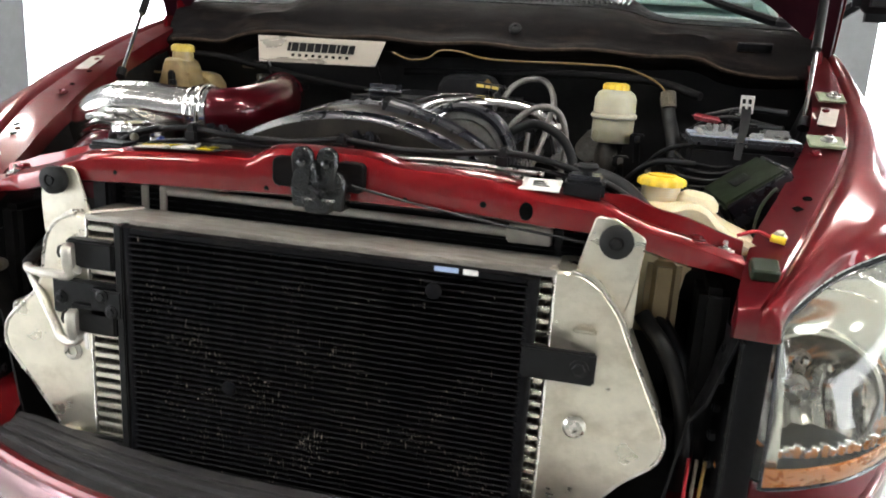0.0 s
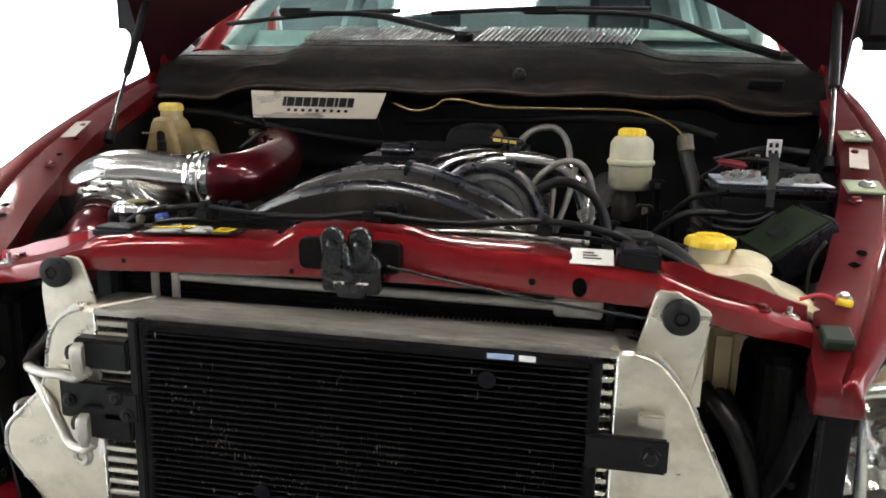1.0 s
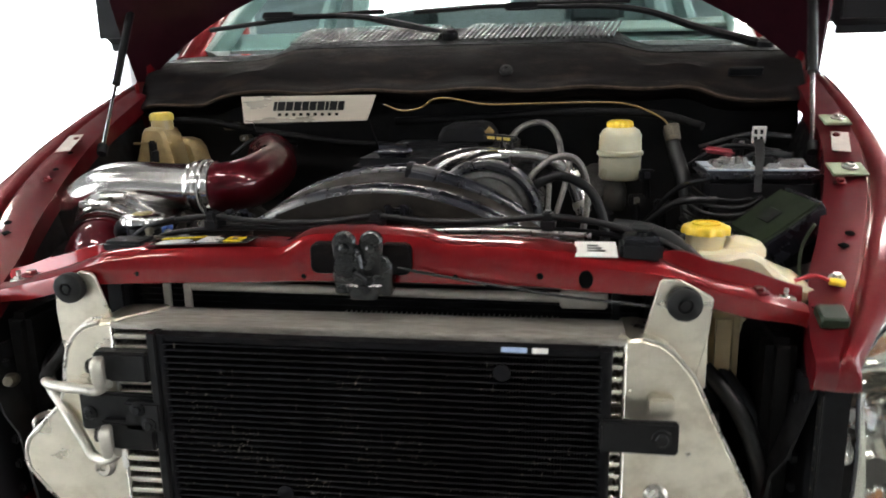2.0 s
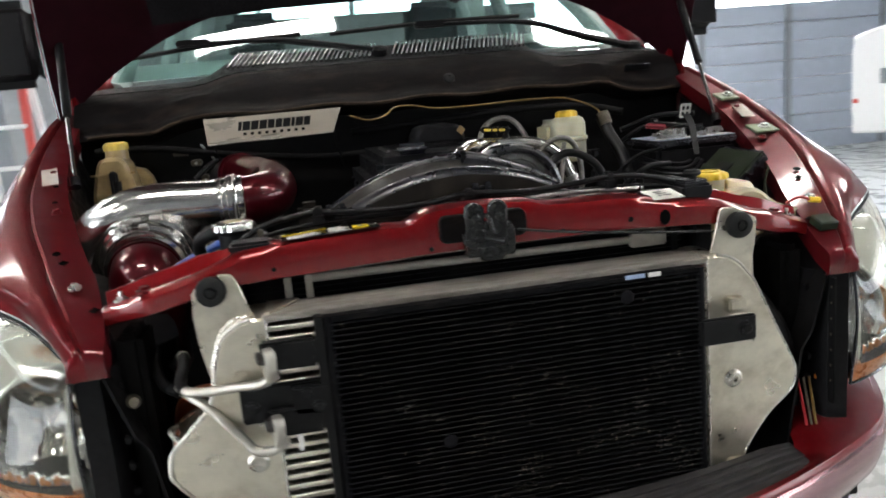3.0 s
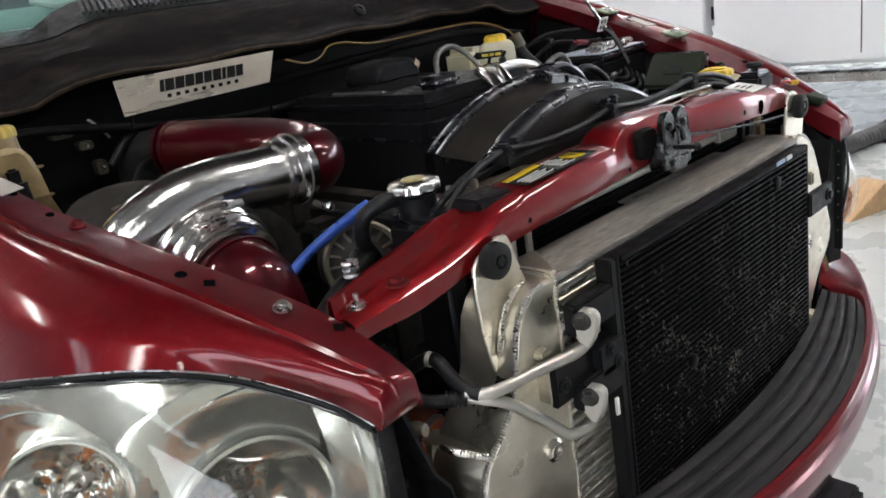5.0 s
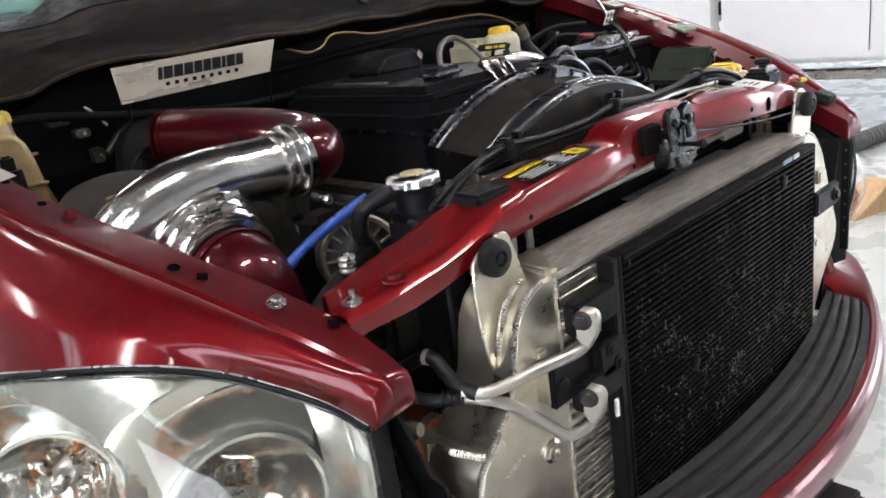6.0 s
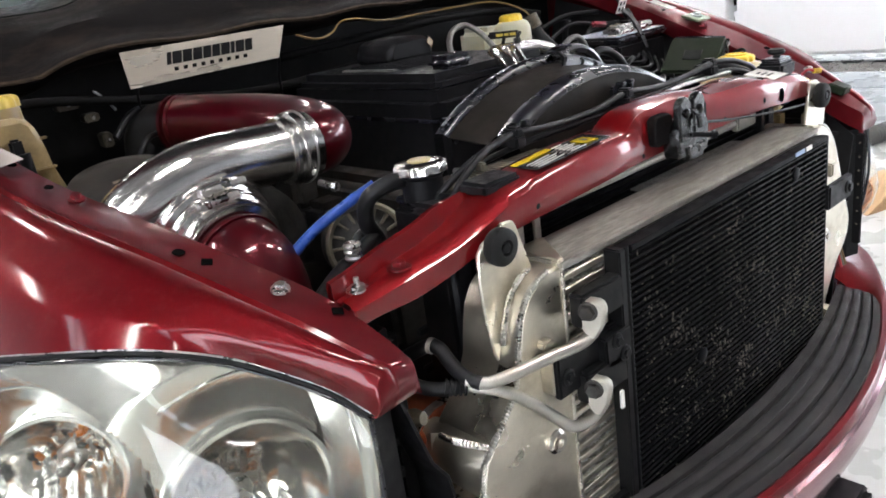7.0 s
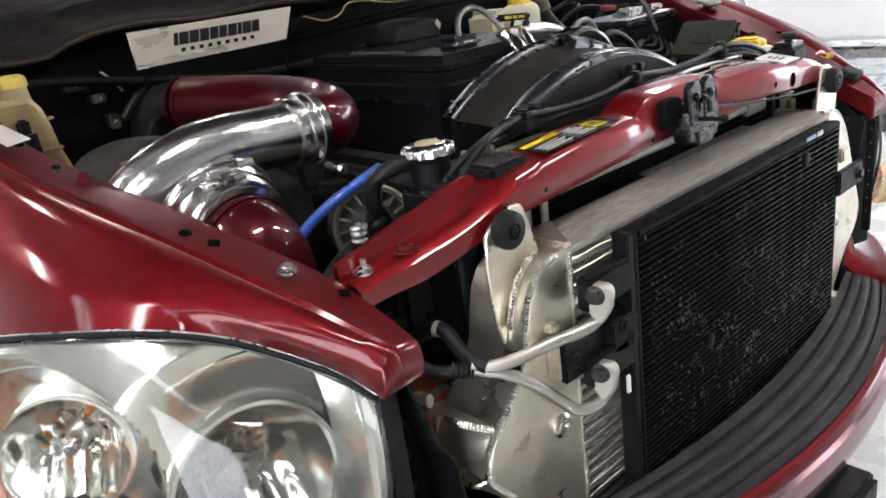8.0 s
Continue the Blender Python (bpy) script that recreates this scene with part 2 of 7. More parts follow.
PAD = mat("ribbed_pad_plastic", (0.021, 0.0195, 0.0205), 0.6, scale=60, vary=0.25, bump=0.3, bump_scale=600, stain=0.5, stain_colour=(0.050, 0.044, 0.040), stain_scale=9, spec=0.2)
PIPE_ALU = mat("dull_aluminium_pipe", (0.50, 0.475, 0.42), 0.42, 0.9, scale=40, vary=0.12, stain=0.25, stain_colour=(0.36, 0.33, 0.28), stain_scale=18)
HOLE = mat("deep_black_hole", (0.003, 0.003, 0.003), 0.9, scale=50, vary=0.1, spec=0.0)
TAG = mat("dull_beige_tag", (0.42, 0.38, 0.34), 0.6, scale=50, vary=0.1)
DUST = mat("dusty_brown_seal", (0.040, 0.028, 0.020), 0.75, scale=60, vary=0.5, stain=0.6, stain_colour=(0.012, 0.009, 0.008), stain_scale=20, spec=0.1)
GREASE = mat("greasy_black_steel", (0.006, 0.006, 0.006), 0.22, 0.0, scale=90, vary=0.4, bump=0.4, bump_scale=180)
DULL_YELLOW = mat("faded_yellow_plastic", (0.52, 0.38, 0.06), 0.45, scale=40, vary=0.2, stain=0.5, stain_colour=(0.22, 0.14, 0.04), stain_scale=25)
BRASS = mat("worn_brass_print", (0.26, 0.21, 0.075), 0.4, 0.3, scale=90, vary=0.3, stain=0.5, stain_colour=(0.10, 0.08, 0.04), stain_scale=60)
LAMP_GLOW = glow("lit_lamp_panel", (1.0, 0.95, 0.87), 60.0)


def clear(name, tint=(1, 1, 1), rough=0.0, ior=1.45):
    m = bpy.data.materials.new(name)
    m.use_nodes = True
    b = m.node_tree.nodes["Principled BSDF"]
    b.inputs["Base Color"].default_value = (*tint, 1)
    b.inputs["Transmission Weight"].default_value = 1.0
    b.inputs["Roughness"].default_value = rough
    b.inputs["IOR"].default_value = ior
    return m


def sheet_glass(name, tint, rough=0.0, haze=0.0):
    """A thin pane: straight-through light with a tint, mirror gloss by Fresnel, and a little wear in the gloss."""
    m = bpy.data.materials.new(name)
    m.use_nodes = True
    n, lk = m.node_tree.nodes, m.node_tree.links
    n.remove(n["Principled BSDF"])
    through_, gloss, fres, mix = n.new("ShaderNodeBsdfTransparent"), n.new("ShaderNodeBsdfGlossy"), n.new("ShaderNodeLayerWeight"), n.new("ShaderNodeMixShader")
    through_.inputs["Color"].default_value = (*tint, 1)
    gloss.inputs["Color"].default_value = (1, 1, 1, 1)
    noise, span = n.new("ShaderNodeTexNoise"), n.new("ShaderNodeMapRange")
    noise.inputs["Scale"].default_value, noise.inputs["Detail"].default_value = 35, 4
    span.inputs["To Min"].default_value, span.inputs["To Max"].default_value = rough, rough + .05
    lk.new(noise.outputs["Fac"], span.inputs["Value"])
    lk.new(span.outputs[0], gloss.inputs["Roughness"])
    fres.inputs["Blend"].default_value = 0.5
    steep, gain = n.new("ShaderNodeMath"), n.new("ShaderNodeMath")
    steep.operation, gain.operation = "POWER", "MULTIPLY_ADD"
    steep.inputs[1].default_value, gain.inputs[1].default_value, gain.inputs[2].default_value = 5.0, .95, .04
    lk.new(fres.outputs["Facing"], steep.inputs[0])
    lk.new(steep.outputs[0], gain.inputs[0])
    lk.new(gain.outputs[0], mix.inputs[0])
    lk.new(through_.outputs[0], mix.inputs[1])
    lk.new(gloss.outputs[0], mix.inputs[2])
    last = mix.outputs[0]
    if haze:
        dust, veil = n.new("ShaderNodeBsdfDiffuse"), n.new("ShaderNodeMixShader")
        dust.inputs["Color"].default_value = (.62, .58, .45, 1)
        veil.inputs[0].default_value = haze
        lk.new(last, veil.inputs[1])
        lk.new(dust.outputs[0], veil.inputs[2])
        last = veil.outputs[0]
    lk.new(last, n["Material Output"].inputs["Surface"])
    return m


GLASS = sheet_glass("windshield_glass", (0.66, 0.78, 0.76))
LENS = sheet_glass("aged_lamp_lens", (0.97, 0.96, 0.90), .01, .045)
BULB = clear("bulb_glass")


# ---- building kit ----
def part(name, bm, material, parent=None, label="", sharp=38):
    me = bpy.data.meshes.new(name)
    bmesh.ops.recalc_face_normals(bm, faces=bm.faces)
    bm.to_mesh(me)
    bm.free()
    if sharp:
        me.shade_smooth()
        me.set_sharp_from_angle(angle=radians(sharp))
    me.materials.append(material)
    ob = new(name, me)
    if parent is not None:
        ob.parent = parent
        if parent.parent is None:
            ob.matrix_parent_inverse = Matrix.Translation(-parent.location)
    if label:
        tagged(ob, label)
    return ob


def thing(name, at, label, category, group="", kind=""):
    ob = new(name)
    ob.empty_display_size = 0.05
    ob.location = at
    return tagged(ob, label, category, group, kind)


def bevel(bm, r, seg=2):
    if r > 0:
        bmesh.ops.bevel(bm, geom=list(bm.edges), offset=r, segments=seg, affect="EDGES", clamp_overlap=True)
    return bm


def box(x0, x1, y0, y1, z0, z1, r=0.0, seg=2, m=None):
    bm = bmesh.new()
    bmesh.ops.create_cube(bm, size=1.0)
    for v in bm.verts:
        v.co = Vector((x0 + (v.co.x + 0.5) * (x1 - x0), y0 + (v.co.y + 0.5) * (y1 - y0), z0 + (v.co.z + 0.5) * (z1 - z0)))
    bevel(bm, r, seg)
    if m is not None:
        bm.transform(m)
    return bm


def merge(*bms):
    out = bms[0]
    for b in bms[1:]:
        me = bpy.data.meshes.new("tmp")
        b.to_mesh(me)
        b.free()
        out.from_mesh(me)
        bpy.data.meshes.remove(me)
    return out


def spline(points, n=8, closed=False):
    """Catmull-Rom through the points."""
    p = [Vector(q) for q in points]
    k = len(p)
    out = []
    last = k if closed else k - 1
    for i in range(last):
        if closed:
            a, b, c, d = p[(i - 1) % k], p[i], p[(i + 1) % k], p[(i + 2) % k]
        else:
            b, c = p[i], p[i + 1]
            a = p[i - 1] if i > 0 else b * 2 - c
            d = p[i + 2] if i + 2 < k else c * 2 - b
        for j in range(n):
            t = j / n
            out.append(0.5 * ((2 * b) + (c - a) * t + (2 * a - 5 * b + 4 * c - d) * t * t + (3 * b - a - 3 * c + d) * t ** 3))
    if not closed:
        out.append(p[-1])
    return out


def tube(points, radius, sides=14, n=8, smooth=True, closed=False, caps=True):
    """Sweep a circle along a line through the points; radius is a number or a function of 0..1."""
    path = spline(points, n, closed) if smooth else [Vector(q) for q in points]
    bm = bmesh.new()
    k = len(path)
    rings = []
    up = None
    for i, c in enumerate(path):
        if closed:
            d = path[(i + 1) % k] - path[i - 1]
        else:
            d = path[min(i + 1, k - 1)] - path[max(i - 1, 0)]
        d.normalize()
        if up is None:
            up = d.orthogonal().normalized()
        else:
            up = (up - d * up.dot(d)).normalized()
        side = d.cross(up)
        r = radius(i / max(1, k - 1)) if callable(radius) else radius
        rings.append([bm.verts.new(c + (up * math.cos(a) + side * math.sin(a)) * r) for a in (2 * math.pi * s / sides for s in range(sides))])
    for i in range(k if closed else k - 1):
        a, b = rings[i], rings[(i + 1) % k]
        for s in range(sides):
            bm.faces.new((a[s], a[(s + 1) % sides], b[(s + 1) % sides], b[s]))
    if caps and not closed:
        bm.faces.new(rings[0][::-1])
        bm.faces.new(rings[-1])
    return bm


def lathe(profile, at, axis=(0, 0, 1), sides=32, closed=False):
    """Turn a profile of (radius, height) about an axis through at."""
    m = Vector(axis).normalized().to_track_quat("Z", "Y").to_matrix()
    bm = bmesh.new()
    rings = []
    for r, h in profile:
        if r < 1e-6:
            rings.append([bm.verts.new(Vector(at) + m @ Vector((0, 0, h)))])
        else:
            rings.append([bm.verts.new(Vector(at) + m @ Vector((r * math.cos(a), r * math.sin(a), h))) for a in (2 * math.pi * s / sides for s in range(sides))])
    pairs = list(zip(rings[:-1], rings[1:]))
    if closed:
        pairs.append((rings[-1], rings[0]))
    for a, b in pairs:
        for s in range(sides):
            t = (s + 1) % sides
            if len(a) == 1 and len(b) == 1:
                continue
            if len(a) == 1:
                bm.faces.new((a[0], b[t], b[s]))
            elif len(b) == 1:
                bm.faces.new((a[s], a[t], b[0]))
            else:
                bm.faces.new((a[s], a[t], b[t], b[s]))
    if not closed:
        for ring, flip in ((rings[0], True), (rings[-1], False)):
            if len(ring) > 1:
                bm.faces.new(ring[::-1] if flip else ring)
    return bm


def plate(outline, depth, m, r=0.0015):
    """A flat sheet with the given outline in its own x, y, of that thickness along its z, placed by m."""
    bm = bmesh.new()
    vs = [bm.verts.new((x, y, 0)) for x, y in outline]
    f = bm.faces.new(vs)
    ext = bmesh.ops.extrude_face_region(bm, geom=[f])
    for v in ext["geom"]:
        if isinstance(v, bmesh.types.BMVert):
            v.co.z += depth
    bmesh.ops.recalc_face_normals(bm, faces=bm.faces)
    bevel(bm, r, 1)
    bm.transform(m)
    return bm


FRONT = Matrix(((1, 0, 0, 0), (0, 0, 1, 0), (0, 1, 0, 0), (0, 0, 0, 1)))   # outline x, y -> x, z; depth -> y


def front(y):
    return Matrix.Translation((0, y, 0)) @ FRONT


def skin(rows, thick=0.0, closed_rows=False):
    """A sheet through a grid of points, with thickness behind it."""
    bm = bmesh.new()
    grid = [[bm.verts.new(p) for p in row] for row in rows]
    for a, b in zip(grid[:-1], grid[1:]):
        k = len(a)
        for i in range(k if closed_rows else k - 1):
            j = (i + 1) % k
            bm.faces.new((a[i], a[j], b[j], b[i]))
    if thick:
        bmesh.ops.recalc_face_normals(bm, faces=bm.faces)
        bmesh.ops.solidify(bm, geom=list(bm.faces), thickness=thick)
    return bm


def smooth_rows(rows, n):
    """Refine a grid of points along its first index."""
    cols = [spline([row[i] for row in rows], n) for i in range(len(rows[0]))]
    return [[c[j] for c in cols] for j in range(len(cols[0]))]


def smooth_cols(rows, n):
    return [spline(row, n) for row in rows]


def mirror(bm):
    bm.transform(Matrix.Diagonal((-1, 1, 1, 1)))
    bmesh.ops.reverse_faces(bm, faces=bm.faces)
    return bm


def sided(bm, side):
    """Built for the minus-x side; mirrored for the plus-x side."""
    return bm if side < 0 else mirror(bm)


def bolt(at, axis, r=0.009, h=0.007, flange=0.0):
    prof = [(r, 0), (r, h * 0.85), (r * 0.85, h), (0, h)]
    bm = lathe(prof, at, axis, 6)
    if flange:
        bm = merge(bm, lathe([(flange, -0.001), (flange, 0.0015), (r, 0.003), (0, 0.003)], at, axis, 18))
    return bm


# ---- the shop ----
def structure(name, bm, material, label, category, parent=None):
    ob = part(name, bm, material, parent)
    return tagged(ob, label, category, "", "structure")


WX0, WX1, WY0, WY1, TOP = -6.0, 11.0, -8.0, 10.0, 4.8
structure("floor", box(WX0 - 0.2, WX1 + 0.2, WY0 - 0.2, WY1 + 0.2, FLOOR - 0.2, FLOOR), CONCRETE, "pale sealed concrete shop floor with saw-cut joints", "floor")
for k, (x0, x1, y0, y1) in enumerate(((1.62, 1.628, WY0, WY1), (-3.4, -3.392, WY0, WY1), (WX0, WX1, -1.9, -1.892), (WX0, WX1, 3.3, 3.308), (6.2, 6.208, WY0, WY1))):
    structure("floor_joint_%d" % (k + 1), box(x0, x1, y0, y1, FLOOR - 0.002, FLOOR + 0.0015), POST, "dark sealed saw-cut joint in the concrete", "floor joint")
SKY_X, SKY_Y = ((-5.8, -4.7),), ((-4.2, 1.6),)


def ceiling():
    """Dark deck with a long unseen roof opening cut through it, added for reflections."""
    out = None
    y0, y1 = SKY_Y[0]
    cuts = [(WX0 - .2, WX1 + .2, WY0 - .2, y0), (WX0 - .2, WX1 + .2, y1, WY1 + .2)]
    edge = [WX0 - .2] + [v for p in SKY_X for v in p] + [WX1 + .2]
    cuts += [(edge[2 * k], edge[2 * k + 1], y0, y1) for k in range(len(SKY_X) + 1)]
    for xa, xb, ya, yb in cuts:
        b = box(xa, xb, ya, yb, TOP, TOP + .2)
        out = b if out is None else merge(out, b)
    structure("ceiling", out, CEIL, "dark painted shop ceiling deck with an added roof opening", "ceiling")
    for k in range(9):
        y = WY0 + .6 + k * 2.1
        structure("trim_beam_%d" % (k + 1), merge(box(WX0, WX1, y - .06, y + .06, TOP - .16, TOP - .145), box(WX0, WX1, y - .005, y + .005, TOP - .146, TOP - .002)), POST, "grey steel roof purlin", "beam")


ceiling()

# west wall with a tall open doorway
for nm, y0, y1, z0, z1 in (("wall_west", WY0, -4.8, FLOOR, TOP), ("wall_west_4", -1.4, 6.2, FLOOR, TOP), ("wall_west_5", -4.8, -1.4, 3.2, TOP), ("wall_west_2", 9.6, WY1, FLOOR, TOP), ("wall_west_3", 6.2, 9.6, 3.5, TOP)):
    structure(nm, box(WX0 - 0.2, WX0, y0, y1, z0, z1), WALL_GREY if y1 < 6.5 else WALL_WHITE, "painted shop wall beside an open roller door", "wall")
# north wall with a band of windows behind the cab
for nm, x0, x1, z0, z1 in (("wall_north", WX0, -1.7, FLOOR, TOP), ("wall_north_2", -1.7, 3.4, FLOOR, 2.7), ("wall_north_3", -1.7, 3.4, 4.2, TOP),
                           ("wall_north_4", 5.9, WX1, FLOOR, 2.42), ("wall_north_6", 5.9, WX1, 4.0, TOP), ("wall_north_5", 3.4, 5.9, 3.3, TOP)):
    structure(nm, box(x0, x1, WY1, WY1 + 0.2, z0, z1), WALL_GREY if x0 < 3 else WALL_WHITE, "plain grey shop wall", "wall")
# East wall; its wide door gap is out of view, added for side daylight.
for nm, y0, y1, z0, z1 in (("wall_east", WY0, -6.5, FLOOR, TOP), ("wall_east_2", 2.4, WY1, FLOOR, TOP), ("wall_east_3", -6.5, 2.4, 3.9, TOP)):
    structure(nm, box(WX1, WX1 + 0.2, y0, y1, z0, z1), WALL_WHITE, "white painted shop wall beside an open door added for side light", "wall")
structure("wall_south", box(WX0, WX1, WY0 - 0.2, WY0, FLOOR, TOP), WALL_GREY, "grey painted shop wall", "wall")
for k, x in enumerate((-0.6, 0.7, 2.0)):
    structure("window_mullion_%d" % (k + 1), box(x - 0.04, x + 0.04, WY1 + 0.02, WY1 + 0.16, 2.7, 4.2, 0.006), POST, "grey steel window mullion", "mullion")
DAYLIGHT = glow("overcast_daylight", (0.93, 0.97, 1.0), 8.0)
structure("backdrop_west", box(-9.1, -9.0, -9, 15, -0.5, 6.5), DAYLIGHT, "glowing panel for overcast daylight outside the open door", "backdrop")
# Glowing panel behind the added east door, fills from the plus-x side.
structure("backdrop_east", box(14.0, 14.1, -10, 12, -0.5, 6.5), DAYLIGHT, "glowing panel for overcast daylight outside the open door", "backdrop")
# Out-of-view glowing panel, added to give glossy parts a bright reflection.
structure("roof_glow_panel", box(-6.8, -3.3, -5.2, 2.6, 5.6, 5.65), glow("added_roof_glow", (0.90, 0.96, 1.0), 4.0), "added glowing panel above the unseen roof opening", "backdrop")
structure("backdrop_north", box(-5, 15, 12.5, 12.6, -0.5, 6.5), DAYLIGHT, "bright overcast daylight outside the windows", "backdrop")


def siding():
    t = thing("siding_panel", (7.2, WY1 - 0.02, FLOOR), "blue-grey ribbed steel siding on the shop wall", "wall panel", "", "structure")
    z = FLOOR
    while z < 2.35:
        z1 = z + 0.29
        part("panel", box(5.95, 10.9, WY1 - 0.05, WY1 - 0.004, z, z1 - 0.012, 0.012), WALL_BLUE, t)
        z = z1
    for x in (6.0, 7.5, 9.2):
        part("upright", box(x - 0.05, x + 0.05, WY1 - 0.09, WY1 - 0.052, FLOOR, 2.42, 0.006), POST, t)


siding()


def ceiling_lamp(x, y, sx=1.25, sy=0.34):
    t = thing("ceiling_lamp", (x, y, TOP), "white shop ceiling lamp with a lit panel", "ceiling lamp", "shop ceiling lamps")
    z = TOP - 0.42
    part("housing", box(x - sx / 2, x + sx / 2, y - sy / 2, y + sy / 2, z, z + 0.10, 0.012), WHITE_PAINT, t)
    part("diffuser", box(x - sx / 2 + 0.03, x + sx / 2 - 0.03, y - sy / 2 + 0.03, y + sy / 2 - 0.03, z - 0.022, z - 0.002, 0.004), LAMP_GLOW, t)
    for dx in (-0.45, 0.45):
        part("hanger", tube([(x + dx, y, z + 0.1), (x + dx, y, TOP)], 0.006, 6, 1, False), STEEL, t)


for x in (-3.6, -0.6, 2.4, 5.4):
    for y in (-4.2, -0.9, 2.6, 6.4):
        if not (y < -4 and -1 < x < 3):
            ceiling_lamp(x, y)


def post(x, y, w=0.16, z1=3.6):
    t = thing("lift_post", (x, y, FLOOR), "grey painted steel vehicle lift post on the floor", "lift post")
    part("column", box(x - w / 2, x + w / 2, y - w / 2, y + w / 2, FLOOR + 0.02, z1, 0.012), POST, t)
    part("base_plate", box(x - w, x + w, y - w, y + w, FLOOR, FLOOR + 0.02, 0.004), POST, t)


post(-3.05, 6.2, 0.42)


def ladder(x, y):
    t = thing("step_ladder", (x, y, FLOOR), "red fibreglass and white step ladder standing open", "ladder")
    H = 2.0
    for k, dx in enumerate((-0.24, 0.24)):
        part("front_rail", tube([(x + dx * 1.1, y - 0.45, FLOOR), (x + dx * 0.7, y, FLOOR + H)], 0.035, 4, 1, False), LADDER_RED, t)
        part("rear_rail", tube([(x + dx * 1.1, y + 0.45, FLOOR), (x + dx * 0.7, y + 0.05, FLOOR + H)], 0.03, 4, 1, False), WHITE_PAINT, t)
    for k in range(6):
        f = (k + 1) / 7
        yy, zz, w = y - 0.45 * (1 - f), FLOOR + H * f, 0.26 - 0.09 * f
        part("step", box(x - w, x + w, yy - 0.04, yy + 0.04, zz - 0.03, zz, 0.006), WHITE_PAINT, t)
    part("top_cap", box(x - 0.2, x + 0.2, y - 0.1, y + 0.13, FLOOR + H, FLOOR + H + 0.05, 0.012), LADDER_RED, t)


ladder(-2.35, 4.9)


def white_truck():
    X = 4.7
    t = thing("white_pickup_truck", (X + 0.9, 2.6, FLOOR), "white pickup truck with wide rear flares on knobbly tyres", "pickup truck")

    rail = [(5.02, 1.66), (4.8, 1.71), (4.6, 1.735), (4.3, 1.725), (3.9, 1.675), (3.4, 1.605), (2.9, 1.54), (2.42, 1.47)]

    def arch_wall(y0, y1, z0, yc, zc, r, x0, x1):
        pts = [(y0, z0)]
        n = 18
        for k in range(n + 1):
            a = math.pi * (1 - k / n)
            y, z = yc + r * math.cos(a), zc + r * math.sin(a)
            if z > z0:
                pts.append((y, z))
        pts += [(y1, z0)] + rail
        m = Matrix(((0, 0, 1, x0), (1, 0, 0, 0), (0, 1, 0, 0), (0, 0, 0, 1)))
        return plate(pts, x1 - x0, m, 0.02)

    zf, wc, za, ra = FLOOR + 0.53, 3.87, FLOOR + 0.73, 0.565
    part("bed_side", arch_wall(2.42, 5.02, FLOOR + 0.70, wc, za, ra, X, X + 0.12), WHITE_PAINT, t)
    part("bed_side", box(X + 1.72, X + 1.84, 2.42, 5.02, FLOOR + 0.72, 1.43, 0.02), WHITE_PAINT, t)
    part("bed_floor", box(X + 0.1, X + 1.74, 2.42, 5.02, FLOOR + 0.9, FLOOR + 1.0, 0.01), STEEL_DARK, t)
    part("tailgate", box(X + 0.02, X + 1.82, 4.98, 5.06, FLOOR + 0.85, 1.58, 0.02), WHITE_PAINT, t)
    part("bed_front_panel", box(X + 0.06, X + 1.78, 2.44, 2.5, FLOOR + 0.85, 1.42, 0.01), WHITE_PAINT, t)
    rows = []
    for k in range(29):
        a = math.pi * k / 28
        c, s = math.cos(a), math.sin(a)
        wide = 0.06 + 0.13 * max(0.0, -c) ** 1.5
        rows.append([(X + 0.02, wc + (ra + wide + .02) * c, za + (ra + .05) * s), (X - 0.03, wc + (ra + wide) * c, za + (ra + .045) * s), (X - 0.045, wc + (ra + wide * .75) * c, za + (ra + .035) * s),
                     (X - 0.04, wc + (ra + wide * .62) * c, za + (ra + .03) * s), (X - 0.075, wc + (ra + wide * .5) * c, za + (ra + .022) * s), (X - 0.10, wc + (ra + wide * .15) * c, za + (ra + .006) * s),
                     (X - 0.095, wc + ra * c, za + ra * s), (X + 0.02, wc + (ra - .012) * c, za + (ra - .012) * s)])
    part("wheel_flare", skin(rows, 0.01), WHITE_PAINT, t)
    well = [[(X + 0.01, wc + (ra - .008) * c, za + (ra - .008) * s), (X + 0.30, wc + (ra - .008) * c, za + (ra - .008) * s), (X + 0.58, wc + (ra - .03) * c, za + (ra - .03) * s), (X + 0.60, wc + 0.2 * c, za + 0.2 * s)]
            for c, s in [(math.cos(math.pi * k / 24), math.sin(math.pi * k / 24)) for k in range(25)]]
    part("wheel_well", skin(well, 0.01), STEEL_DARK, t, "black inner wheel well")
    part("tail_lamp", box(X - 0.012, X + 0.1, 4.93, 5.0, 1.075, 1.115, 0.008), LABEL_RED, t)
    part("side_marker", box(X - 0.014, X, 2.62, 2.72, 0.86, 0.9, 0.004), LABEL_RED, t)
    part("fuel_door", box(X - 0.008, X + 0.01, 4.575, 4.67, 1.24, 1.37, 0.006), POST, t, "small square grey fuel door")
    part("cab", skin([[(X + 0.06, y, z) for y, z in sec] for sec in
                      ([(2.36, 0.62), (2.36, 1.62), (2.2, 1.7), (0.5, 1.66), (0.2, 1.6), (0.2, 0.62)],)] +
                     [[(X + 1.78, y, z) for y, z in [(2.36, 0.62), (2.36, 1.62), (2.2, 1.7), (0.5, 1.66), (0.2, 1.6), (0.2, 0.62)]]], 0.05), WHITE_PAINT, t)
    part("cab_side", box(X, X + 0.08, 0.2, 2.36, 0.62, 1.66, 0.03), WHITE_PAINT, t)
